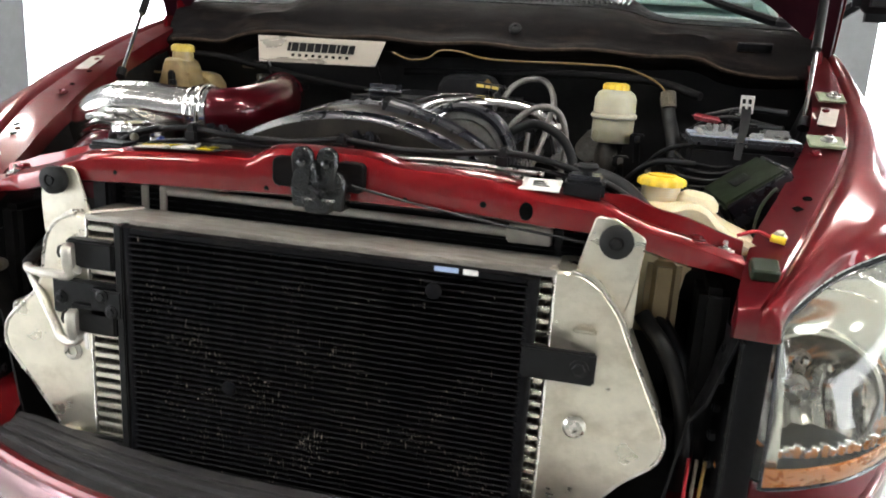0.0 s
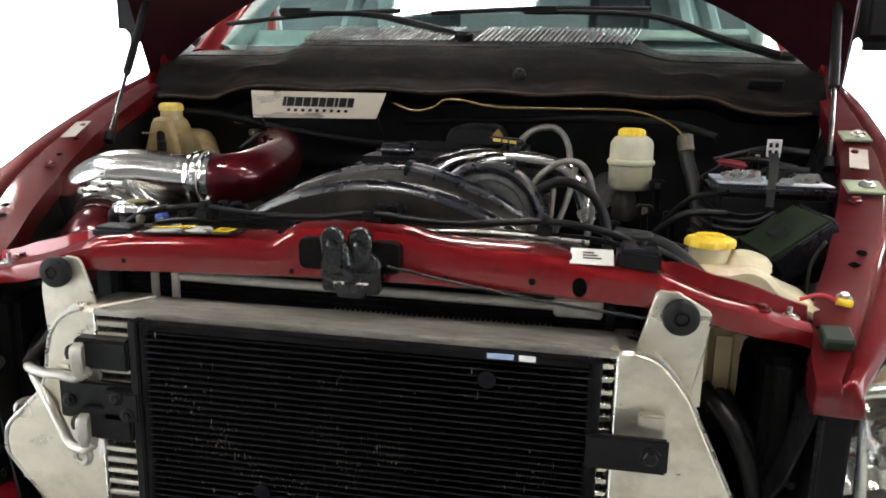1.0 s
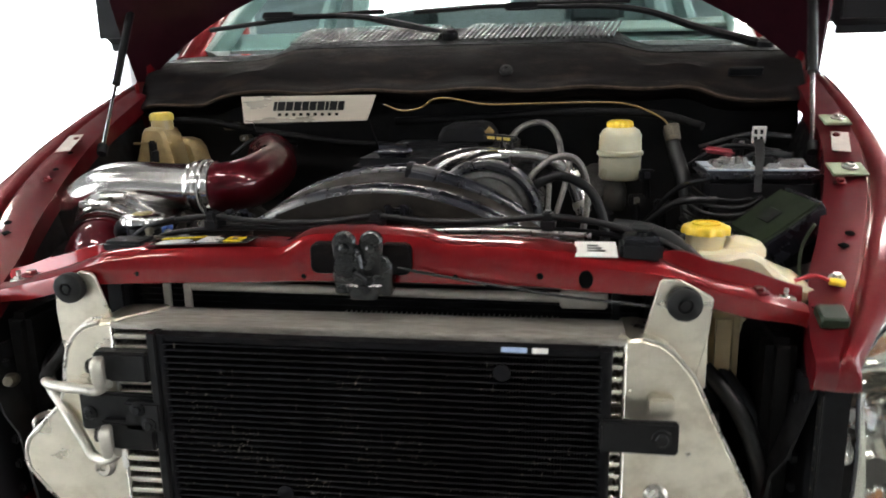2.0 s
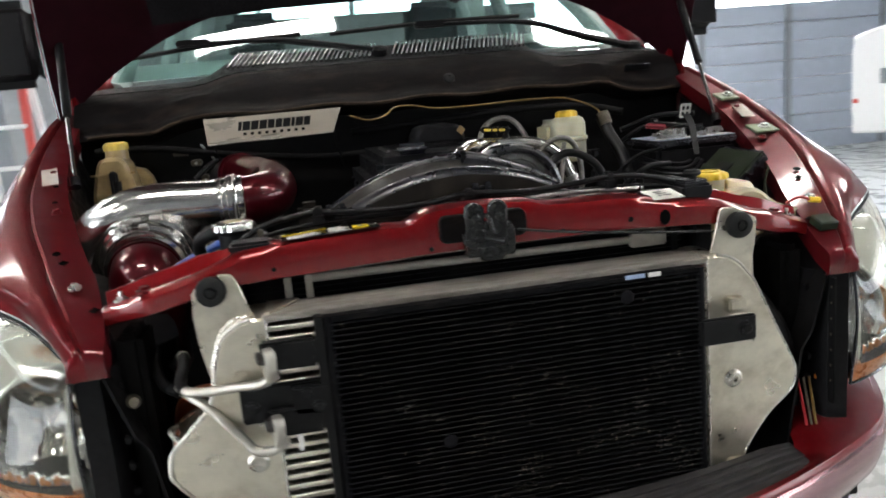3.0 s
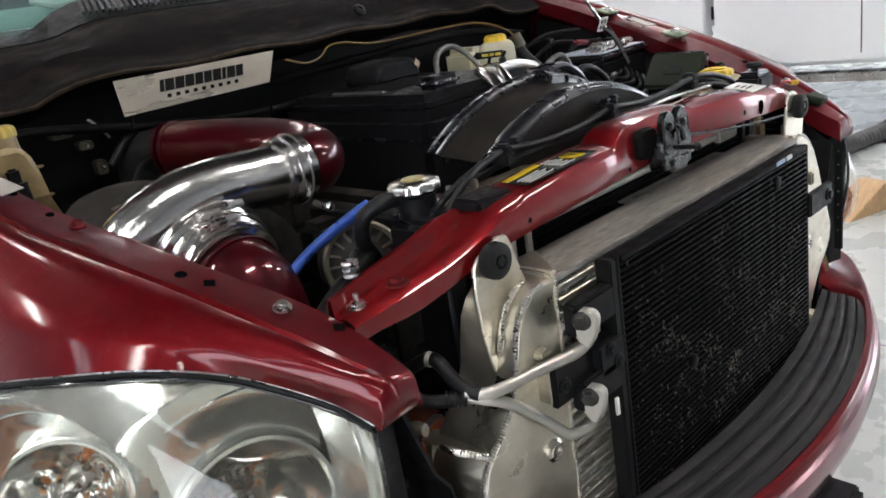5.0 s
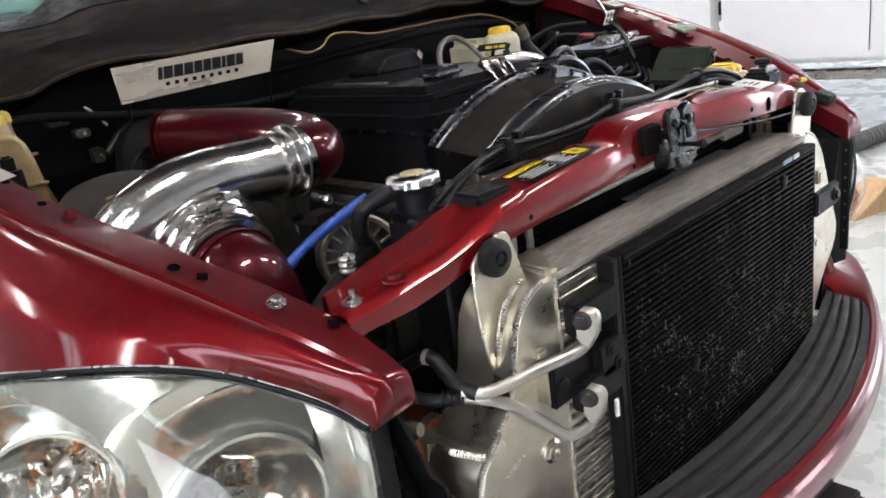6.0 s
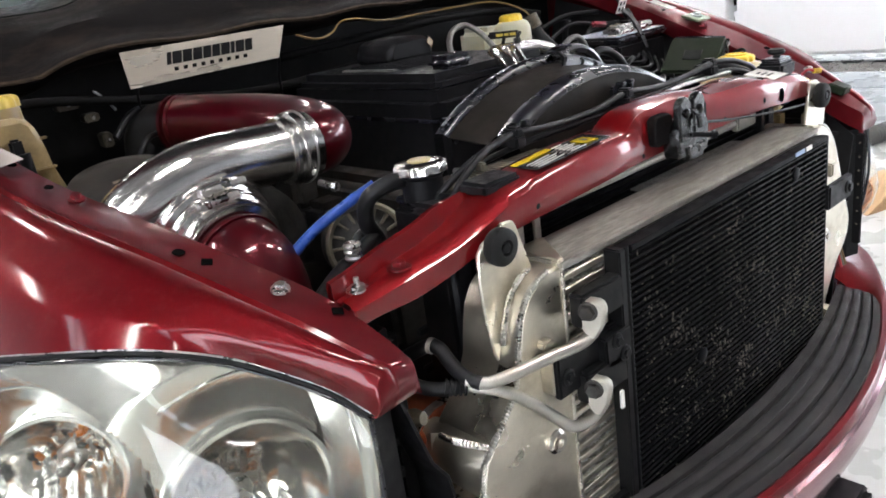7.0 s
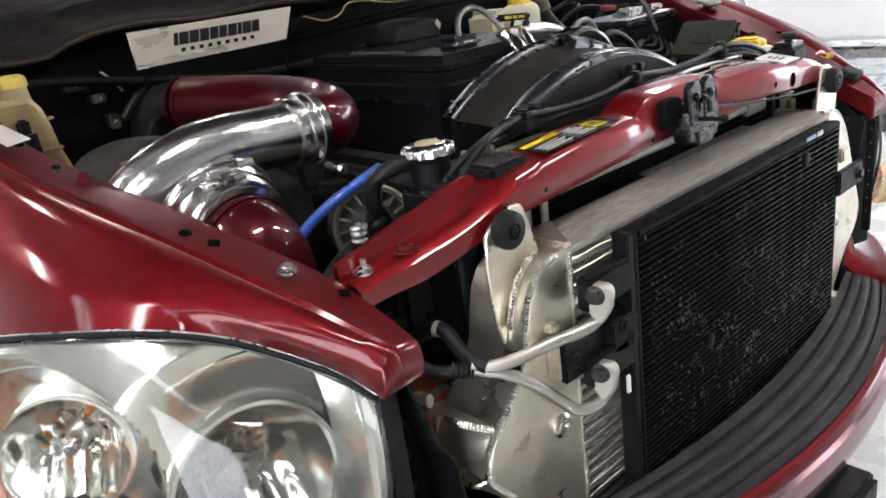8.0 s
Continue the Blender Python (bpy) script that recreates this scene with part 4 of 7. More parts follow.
def headlight(side):
    s = side
    h = part("headlight", sided(housing(), s), STEEL_DARK, truck, "clear-lens headlight with twin chrome bowls and amber strip")
    lens = part("lens", sided(skin(lamp_sheet(), 0), s), LENS, h, "clear plastic lamp lens")
    lens.visible_shadow = False
    part("seal", sided(tube([Vector(p) + Vector((0, .000, .003)) for p in LAMP_TOP], .0040, 8), s), RUBBER, h)
    part("trim_line", sided(tube([Vector(p) + Vector((0, -.003, .0066)) for p in LAMP_TOP], .0011, 6), s), STEEL, h, "thin bright trim line above the lens")
    part("lens_rim", sided(tube([Vector(p) + Vector((0, -.004, -.003)) for p in LAMP_TOP], .0022, 8), s), PLASTIC_GLOSS, h)
    part("edge_strip", sided(tube([LAMP_TOP[0], LAMP_MID[0], LAMP_BOT[0]], .003, 8), s), PLASTIC_GLOSS, h)
    part("lower_edge_strip", sided(tube(LAMP_BOT, .003, 8), s), PLASTIC_GLOSS, h)
    BOWLS = (((-.764, .133, .960), .102, (-.10, -1, .16), False), ((-.912, .345, .995), .079, (-.60, -1, .16), True))
    part("bezel", sided(lamp_bezel(BOWLS), s), BEZEL, h, "bright silver inner bezel with two funnels", sharp=30)
    for (cx, cy, cz), r, ax, amber in BOWLS:
        ax = Vector(ax).normalized()
        c = Vector((cx, cy, cz))
        bowl = part("reflector", sided(reflector_bowl(c, ax, r, 3.5), s), BOWL, h, "fluted chrome reflector bowl", sharp=25)
        part("ring", sided(lathe([(r * .955, -.012), (r * 1.05, -.012), (r * 1.06, .001), (r * 1.03, .005), (r * .98, .004), (r * .955, -.002)], c, ax, 44, True), s), BEZEL, bowl)
        b0 = c - ax * .066
        part("bulb", sided(lathe([(.011, 0), (.012, .012), (.009, .02), (.010, .040), (.007, .049), (0, .052)], b0, ax, 16), s), BULB, bowl, "clear bulb")
        part("bulb_cap", sided(lathe([(.022, 0), (.022, .004), (.013, .008), (0, .008)], b0 - ax * .003, ax, 18), s), STEEL, bowl)
        if amber:
            for k in range(2):
                q = c + Vector((.030 - .050 * k, .012 * k, .036 - .012 * (k % 2)))
                part("amber_fleck", sided(box(-.006, .006, -.003, .003, -.004, .004, .001, 1, Matrix.Translation(q - ax * .030) @ Matrix.Rotation(k * 1.1, 4, "Y")), s), AMBER, bowl)
    part("amber_reflector", sided(skin(lamp_sheet(.006, .84, .985, 4), .003), s), AMBER, h, "amber reflector strip")
    part("side_marker", sided(skin([row[1:8] for row in lamp_sheet(.0065, .30, .97)[-6:]], .002), s), AMBER, h, "amber side marker")
    # lens fluting over the inner bowl and small chrome steps below it
    for k in range(14):
        f = k / 13
        p = Vector((-.712 - .16 * f, .040 + .075 * f * f, .908 + .018 * f))
        part("chrome_step", sided(box(-.0055, .0055, -.006, .006, -.008, .006 + .004 * (k % 3), .002, 1, Matrix.Translation(p) @ Matrix.Rotation(k * .9, 4, "Z")), s), BEZEL, h)
    # upright chrome facet at the inner end of the lamp, from under the lens back to the funnel
    facet = []
    for row, inset in zip(lamp_sheet(0, .02, .975, 22, 6), (.007, .016, .008, .015, .010, .06)):
        facet.append([Vector(q) + Vector((-.1, 1, 0)).normalized() * inset for q in row])
    part("inner_facet", sided(skin(facet, 0), s), BEZEL, h, "upright ribbed chrome facet beside the bowl", sharp=12)


def housing():
    rows = []
    for t, b in zip(LAMP_TOP, LAMP_BOT):
        t, b = Vector(t) + Vector((.004, .012, -.004)), Vector(b) + Vector((.004, .012, .004))
        k = Vector((.13, .19, 0))
        rows.append([t, t + k, b + k, b])
    return skin(smooth_rows(rows, 2), .004)


headlight(-1)
headlight(1)


# bumper: glossy lower bar, red upper fascia, ribbed black step pad
def y_out(x):
    a = abs(x)
    return -.228 + .40 * a * a + max(0, a - .72) ** 2 * 3.2


def y_in(x):
    return -.090 + .27 * x * x


def bumper():
    xs = [-1.0 + .05 * k for k in range(41)]
    pad_end = .545
    top = []
    for x in xs:
        yo = y_out(x)
        w = min(1, max(0, (abs(x) - .53) / .06))
        yb = yo + .03 + (min(.42, yo + .16 + .10 * abs(x)) - yo - .03) * w
        top.append([(x, yb, .745 + .09 * w), (x, yo + .026 + .074 * w, .755 + .045 * w), (x, yo + .020 + .011 * w, .771 + .002 * w), (x, yo + .015, .774), (x, yo + .009, .773), (x, yo + .006, .769), (x, yo + .006, .763)])
    part("bumper_fascia", skin(smooth_rows(top, 2), .004), PAINT, truck, "dark red painted upper bumper fascia")
    low = []
    for x in xs:
        yo = y_out(x)
        low.append([(x, yo + .005, .7645), (x, yo - .004, .758), (x, yo - .009, .736), (x, yo - .001, .705), (x, yo + .012, .675), (x, yo + .034, .652), (x, yo + .075, .640)])
    part("bumper_bar", skin(smooth_rows(low, 2), .004), BUMPER_REFLECTING, truck, "glossy red lower bumper bar with floor reflection greyed into its colour")
    val = [[(x, y_out(x) + .085, .648), (x, y_out(x) + .09, .56), (x, y_out(x) + .13, .44)] for x in xs]
    part("valance", skin(smooth_rows(val, 2), .004), PLASTIC, truck)
    # step pad with four grooves
    rows = []
    n = 48
    for k in range(n + 1):
        x = -pad_end + 2 * pad_end * k / n
        e = min(1.0, (pad_end - abs(x)) / .06)
        yi, yo = y_in(x), y_out(x) + .0185
        row = [(x, yi, .74), (x, yi, .770 + .010 * e)]
        for j in range(41):
            f = j / 40
            y = yi + (yo - yi) * f
            z = .782 - .006 * f
            g = (f * 4.6 + .2) % 1.0
            if 0.15 < f < .85:
                z -= .008 * max(0, 1 - min(g, 1 - g) / .16) * e
                z += .002 * math.sin(math.pi * g) * e
            row.append((x, y, z - .008 * (1 - e)))
        row += [(x, yo - .001, .770)]
        rows.append(row)
    part("step_pad", skin(rows, .003), PAD, truck, "ribbed grey-black plastic bumper step pad", 30)
    part("plate_bracket", box(-.14, .05, -.262, -.170, .585, .672, .010), PLASTIC, truck, "black plastic bumper bracket")
    part("air_dam", box(-.55, .55, -.05, .0, .60, .74, .01), PLASTIC, truck)


bumper()

# upright panels between the lamps and the radiator
for s in (-1, 1):
    b = skin(smooth_rows([[(-.672, .0, z), (-.640, .012, z), (-.622, .045, z), (-.618, .14, z)] for z in (1.088, 1.03, .95, .86, .80)], 3), .004)
    part("lamp_bracket_panel", sided(b, s), PLASTIC, truck, "black plastic panel beside the headlight")
    b = box(-.618, -.575, .05, .16, .70, 1.135, .012)
    part("support_leg", sided(b, s), LOOM, truck)
    for k in range(6):
        part("bracket_rib", sided(box(-.640, -.612, .035, .048, .82 + k * .045, .836 + k * .045, .003), s), PLASTIC, truck)
# slotted bracket strip by the plus-x leg
strip = part("slotted_bracket", box(.628, .633, -.022, -.004, .84, 1.085, .002), STEEL_DARK, truck, "black slotted steel bracket strip")
for k in range(7):
    part("slot", lathe([(.0024, 0), (.002, .001), (0, .001)], (.6278, -.013, .885 + k * .030), (-1, 0, 0), 10), OLD_ALU, strip)
part("amber_bulb_socket", lathe([(.0, 0), (.010, 0), (.012, .012), (.008, .026), (0, .028)], (.640, .05, .875), (-.3, -1, .2), 14), AMBER_DULL, truck)
part("amber_bulb_socket", lathe([(.0, 0), (.010, 0), (.012, .012), (.008, .026), (0, .028)], (-.600, .035, 1.03), (.3, -1, .2), 14), OLD_ALU, truck)

# firewall, floor and back of the engine bay
part("firewall", box(-.86, .86, .98, 1.02, .60, 1.46, .01), STEEL_DARK, truck, "black painted firewall")
part("bay_floor", box(-.80, .80, .12, 1.0, .55, .60), STEEL_DARK, truck)
part("frame_rail", box(-.52, -.42, -.05, 4.8, .48, .64, .01), STEEL_DARK, truck)
part("frame_rail", box(.42, .52, -.05, 4.8, .48, .64, .01), STEEL_DARK, truck)


def cowl():
    # rubbery black panel under the windshield, bowed forward in the middle
    xs = [-.86 + .043 * k for k in range(41)]
    rows = []
    for x in xs:
        bow = .075 * (abs(x) / .8) ** 2
        step = .030 / (1 + math.exp((abs(x + .02) - .47) * 45))
        lowz = 1.470 - .032 / (1 + math.exp((.62 - abs(x)) * 60)) + .004 * math.sin(x * 23)
        yl, yt = .870 + bow * .6, 1.010 + bow
        zt = 1.548 + step
        rows.append([(x, yl + .10, lowz - .035), (x, yl + .02, lowz - .022), (x, yl, lowz - .008), (x, yl + .004, lowz), (x, yl + .020, lowz + .010), (x, yl + .035, lowz + .016),
                     (x, yl + .045, lowz + .030), (x, yl + .06, lowz + .052), (x, yl + .085, zt - .028), (x, yt - .025, zt - .008), (x, yt - .008, zt), (x, yt + .03, zt + .002)])
    cw = part("cowl_panel", skin(smooth_rows(rows, 2), .004), PLASTIC_WORN, truck, "weathered black plastic cowl panel")
    part("cowl_seal", tube([(x, .868 + .045 * (abs(x) / .8) ** 2, 1.470 - .032 / (1 + math.exp((.62 - abs(x)) * 60)) + .004 * math.sin(x * 23) - .002) for x in xs[1:-1]], .0042, 6, 1, False), DUST, cw, "dusty rubber edge seal")
    for x, y, z in ((.145, .922, 1.513), (-.338, .942, 1.513)):
        part("push_clip", lathe([(.016, -.002), (.016, .002), (.011, .005), (.006, .005), (.006, .002), (0, .002)], (x, y, z), (0, -.8, .6), 20), PLASTIC, cw)
    part("clip_tab", box(-.04, .04, -.004, .004, -.012, .012, .003, 1, Matrix.Translation((.72, .955, 1.50)) @ Matrix.Rotation(radians(30), 4, "X")), PLASTIC, cw)
    # top tray with the air grille under the glass
    tray = []
    for x in xs:
        bow = .075 * (abs(x) / .8) ** 2
        step = .030 / (1 + math.exp((abs(x + .02) - .47) * 45))
        tray.append([(x, 1.032 + bow, 1.552 + step), (x, 1.07 + bow, 1.560 + step), (x, 1.155 + bow * 1.3, 1.572 + step * 1.9), (x, 1.175 + bow * 1.4, 1.570 + step), (x, 1.26 + bow * 1.5, 1.576)])
    part("cowl_tray", skin(smooth_rows(tray, 1), .004), PLASTIC, truck, "black plastic cowl tray with air grille slats")
    for k in range(64):
        x = -.44 + k * .0137
        if -.03 < x < .02:
            continue
        part("grille_slat", box(-.0030, .0030, -.054, .054, -.002, .006, 0, 1, Matrix.Translation((x, 1.108, 1.613)) @ Matrix.Rotation(radians(24), 4, "X") @ Matrix.Rotation(radians(-16), 4, "Z")),
             BEZEL, truck)


cowl()


def cab():
    # windshield: swept sheet from the cowl to the roof
    rows = []
    for k in range(13):
        u = -1 + k / 6
        bow = .10 * u * u
        rows.append([(u * .845, 1.195 + bow, 1.592), (u * .80, 1.40 + bow, 1.745), (u * .74, 1.64 + bow, 1.90), (u * .66, 1.86 + bow, 2.02)])
    g = part("windshield", skin(smooth_cols(rows, 4), .005), GLASS, truck, "tinted windshield glass")
    g.visible_shadow = False
    for s in (-1, 1):
        part("pillar", sided(tube([(-.86, 1.26, 1.54), (-.82, 1.50, 1.745), (-.76, 1.74, 1.90), (-.68, 1.95, 2.03)], .045, 10), s), PAINT, truck)
        part("pillar_trim", sided(tube([(-.815, 1.31, 1.56), (-.775, 1.54, 1.745), (-.715, 1.78, 1.90), (-.635, 1.98, 2.02)], .040, 10), s), DASH, truck)
        part("door", sided(skin([[(-.94, y, 1.50), (-.985, y, 1.36), (-1.0, y, 1.1), (-.98, y, .60)] for y in (1.66, 2.2, 2.75, 3.3)], .03), s), PAINT, truck)
        part("side_mirror", sided(box(-1.24, -1.02, 1.36, 1.46, 1.60, 1.86, .04, 3), s), PLASTIC, truck, "black door mirror")
        part("mirror_arm", sided(tube([(-.92, 1.45, 1.56), (-1.05, 1.42, 1.66)], .02, 8, 1, False), s), PLASTIC, truck)
        part("roof_rail", sided(tube([(-.68, 1.95, 2.03), (-.70, 2.6, 2.06), (-.70, 3.3, 2.02)], .045, 8), s), PAINT, truck)
        part("rear_pillar", sided(tube([(-.70, 3.3, 2.02), (-.86, 3.42, 1.54)], .06, 8, 1, False), s), DASH, truck)
        part("center_pillar", sided(tube([(-.70, 2.55, 2.04), (-.89, 2.55, 1.50)], .04, 8, 1, False), s), DASH, truck)
    part("roof", skin(smooth_cols([[(x, y, 2.07 + .03 * (1 - (x / .7) ** 2)) for y in (1.93, 2.4, 2.9, 3.32)] for x in (-.70, -.35, 0, .35, .70)], 3), .02), PAINT, truck)
    part("rear_wall", merge(box(-.92, .92, 3.38, 3.44, .6, 1.66, .02), box(-.90, -.52, 3.36, 3.42, 1.6, 2.05, .02), box(.52, .90, 3.36, 3.42, 1.6, 2.05, .02)), DASH, truck)
    part("cab_floor", box(-.95, .95, 1.1, 3.4, .55, .62), STEEL_DARK, truck)
    part("bed", merge(box(-1.0, -.92, 3.5, 5.5, .65, 1.40, .02), box(.92, 1.0, 3.5, 5.5, .65, 1.40, .02), box(-.95, .95, 3.5, 5.5, .65, .72), box(-.95, .95, 5.42, 5.5, .65, 1.38, .02)), PAINT, truck)
    dash = [[(x, 1.28 + .1 * (x / .8) ** 2, 1.590), (x, 1.45, 1.625), (x, 1.62, 1.655), (x, 1.74, 1.640), (x, 1.78, 1.30)] for x in (-.84, -.5, -.2, .1, .4, .84)]
    part("dashboard", skin(smooth_rows(dash, 3), .01), DASH, truck, "grey plastic dashboard top")
    for x, y, w, d, a in ((.53, 1.44, .17, .09, 8), (.72, 1.50, .08, .07, -10), (-.25, 1.50, .14, .08, 4)):
        tagged(part("paper_sheet", box(-w, w, -d, d, 0, .012, .003, 1, Matrix.Translation((x, y, 1.634 + (y - 1.45) * .18)) @ Matrix.Rotation(radians(a), 4, "Z") @ Matrix.Rotation(radians(10), 4, "X")), LABEL_WHITE, None), "white paper lying on the truck's dashboard", "paper", "papers on the dashboard")
    for x in (-.42, .42):
        part("seat", merge(box(x - .26, x + .26, 2.05, 2.6, 1.0, 1.16, .05, 3), box(x - .26, x + .26, 2.52, 2.68, 1.1, 1.72, .06, 3), box(x - .13, x + .13, 2.56, 2.66, 1.70, 1.92, .04, 3)), CLOTH, truck,
             "grey cloth front seat")
    part("steering_wheel", merge(tube([(.42 + .185 * math.cos(a), 1.78 + .06 * math.sin(a), 1.50 + .175 * math.sin(a)) for a in [2 * math.pi * k / 24 for k in range(24)]], .015, 8, 1, True, True),
                                 tube([(.42, 1.72, 1.44), (.42, 1.80, 1.50)], .05, 12, 1, False)), PLASTIC, truck)
    part("mirror_inside", box(-.11, .11, 1.74, 1.77, 1.86, 1.93, .02), PLASTIC, truck)
    # wheels under the body
    for y in (.95, 4.5):
        for s in (-1, 1):
            w = part("wheel", sided(lathe([(.21, .0), (.36, .0), (.40, .03), (.405, .10), (.40, .22), (.36, .26), (.21, .25)], (-1.0, y, FLOOR + .405), (1, 0, 0), 36, True), s), TYRE, truck)
            part("rim", sided(lathe([(.215, .02), (.20, .05), (.08, .05), (.05, .02), (0, .02)], (-1.0, y, FLOOR + .405), (1, 0, 0), 28), s), RIM, w)


cab()


def wipers():
    for pivot, elbow, mid, tip, blade0, blade1 in (
            ((.81, 1.165, 1.568), (.645, 1.20, 1.617), (.465, 1.24, 1.676), (.165, 1.262, 1.690), (.47, 1.29, 1.700), (-.15, 1.272, 1.684)),
            ((-.02, 1.095, 1.607), (-.20, 1.18, 1.652), (-.33, 1.24, 1.676), (-.560, 1.262, 1.684), (-.24, 1.268, 1.690), (-.80, 1.30, 1.652))):
        w = part("wiper_arm", tube([pivot, elbow, mid, tip], lambda f: .013 - .007 * f, 8), PLASTIC, truck, "black wiper arm")
        part("pivot_cap", lathe([(.022, -.02), (.022, .01), (.014, .018), (0, .018)], pivot, (0, -.3, 1), 16), PLASTIC, w)
        part("blade", tube([blade0, Vector(blade0).lerp(Vector(blade1), .5) + Vector((0, -.006, .006)), blade1], .007, 6), RUBBER, w)
        part("bridge", box(-.05, .05, -.012, .012, -.010, .012, .005, 2, Matrix.Translation(Vector(tip))), PLASTIC, w)


wipers()


def hood():
    hinge_y, hinge_z, ang = 1.075, 1.535, radians(57)
    c, s = math.cos(ang), math.sin(ang)

    def at(x, f, h):
        # f: metres ahead of the hinge line when shut, h: height above it
        return Vector((x, hinge_y - f * c + h * s, hinge_z + f * s + h * c))

    def sheet(lift, edge):
        rows = []
        for k in range(25):
            u = -1 + k / 12
            rear = -.035 + .300 * (1 - abs(u) ** 2.4)
            row = []
            for j in range(9):
                v = j / 8
                f = rear + (1.17 - .10 * u * u - rear) * v
                w = (.925 - edge) - .17 * v ** 1.3
                x = u * w
                crown = .075 * (1 - u * u) - .05 * abs(u) ** 10 - .05 * v * v
                row.append(at(x, f, crown + lift))
            rows.append(row)
        return rows
    part("hood_skin", skin(sheet(.03, 0), .003), PAINT, truck, "dark red open hood panel")
    part("hood_inner", skin(sheet(.0, .012), .012), HOOD_SHADE, truck, "hood underside frame in red darkened to look shaded")
    lin = [[at(u * .62, .22 + v * .72, -.012 + .065 * (1 - u * u)) for v in (0, .25, .5, .75, 1)] for u in (-1, -.5, 0, .5, 1)]
    part("hood_liner", skin(lin, .01), LINER, truck, "black felt hood liner")
    # gas struts from fender to hood
    for sd in (-1, 1):
        b, j = Vector((-.795, .655, 1.345)), Vector((-.822, .790, 1.503))
        d = (j - b).normalized()
        st = part("hood_strut", sided(tube([b, j], .0050, 10, 1, False), sd), CHROME, truck, "gas hood strut with a bright rod")
        part("cylinder", sided(tube([j - d * .01, j + d * .30], .0105, 12, 1, False), sd), STEEL_DARK, st)
        part("ball_joint", sided(lathe([(.012, -.012), (.012, .012), (0, .014)], b, d, 12), sd), PLASTIC, st)
        hg = part("hood_hinge", sided(merge(box(-.875, -.865, .96, 1.14, 1.44, 1.50, .004), tube([(-.868, 1.06, 1.47), (-.868, 1.02, 1.60)], .016, 8, 1, False)), sd), PAINT, truck)
        part("hinge_bolt", sided(bolt((-.862, 1.06, 1.475), (1, 0, 0), .011, .01, .016), sd), STEEL, hg)


hood()


def rounded(x0, x1, z0, z1, r, n=4):
    out = []
    for cx, cz, a0 in ((x1 - r, z1 - r, 0), (x0 + r, z1 - r, 90), (x0 + r, z0 + r, 180), (x1 - r, z0 + r, 270)):
        out += [(cx + r * math.cos(radians(a0 + 90 * k / n)), cz + r * math.sin(radians(a0 + 90 * k / n))) for k in range(n + 1)]
    return out


def latch():
    def ear(x0, x1, zt):
        c, r = (x0 + x1) / 2, (x1 - x0) / 2
        o = [(x0 + .003, 1.222), (x1 - .003, 1.222)] + [(c + r * math.cos(a), zt - r + r * math.sin(a)) for a in [math.pi * k / 10 for k in range(11)]]
        return plate(o, .013, front(.004), .004)
    lt = part("hood_latch", merge(plate([(-.036, 1.198), (.046, 1.196), (.050, 1.240), (.040, 1.256), (-.028, 1.256), (-.040, 1.240)], .030, front(.006), .003), ear(-.038, -.003, 1.291), ear(.002, .036, 1.292)),
              GREASE, truck, "greasy black hood latch")
    part("latch_foot", plate([(-.012, 1.190), (.024, 1.190), (.036, 1.214), (-.022, 1.214)], .020, front(.002), .003), GREASE, lt)
    for x0, x1 in ((-.077, -.028), (.026, .073)):
        part("latch_plate", plate(rounded(x0, x1, 1.224, 1.270, .011), .016, front(.022), .002), PLASTIC_WORN, lt, "grimy grey-black latch plate")
    part("latch_bolt", tube([(-.004, .004, 1.230), (.018, -.016, 1.226)], .0042, 10, 1, False), STEEL_DARK, lt)
    part("bolt_tip", lathe([(.0065, 0), (.0065, .007), (.004, .009), (0, .009)], (.018, -.016, 1.226), (.8, -.7, -.05), 12), STEEL_DARK, lt)
    for x in (-.020, .019):
        part("latch_pin", lathe([(.007, 0), (.007, .003), (.004, .005), (0, .005)], (x, .0035, 1.266), (0, -1, 0), 12), GREASE, lt)
    part("striker_hook", tube([(-.001, .010, 1.268), (.002, -.002, 1.262), (.006, -.004, 1.240)], .0042, 8), GREASE, lt)
    part("release_cable", tube([(.055, .018, 1.236), (.14, .020, 1.221), (.27, .006, 1.206), (.37, .006, 1.196), (.47, .03, 1.180)], .0024, 6), HOSE, lt)


latch()

# ---- intercooler ----
IC = thing("intercooler", (0, 0, .72), "bare welded aluminium intercooler with end tanks bolted ahead of the radiator", "intercooler")
X0, X1, Z0, Z1, YF, YB = -.371, .371, .715, 1.152, -.030, .055


def weld(points, r=.0042, n=10, pitch=.0045):
    path = spline(points, n)
    length = sum((b - a).length for a, b in zip(path[:-1], path[1:]))
    k = max(8, int(length / pitch * 4))
    out, acc, i = [], 0.0, 0
    seg = [(b - a).length for a, b in zip(path[:-1], path[1:])]
    for j in range(k + 1):
        d = length * j / k
        while i < len(seg) - 1 and acc + seg[i] < d:
            acc += seg[i]
            i += 1
        out.append(path[i].lerp(path[i + 1], min(1, (d - acc) / max(seg[i], 1e-6))))
    return tube(out, lambda f: r * (.82 + .28 * abs(math.sin(f * k / 4 * math.pi))), 7, 1, False)


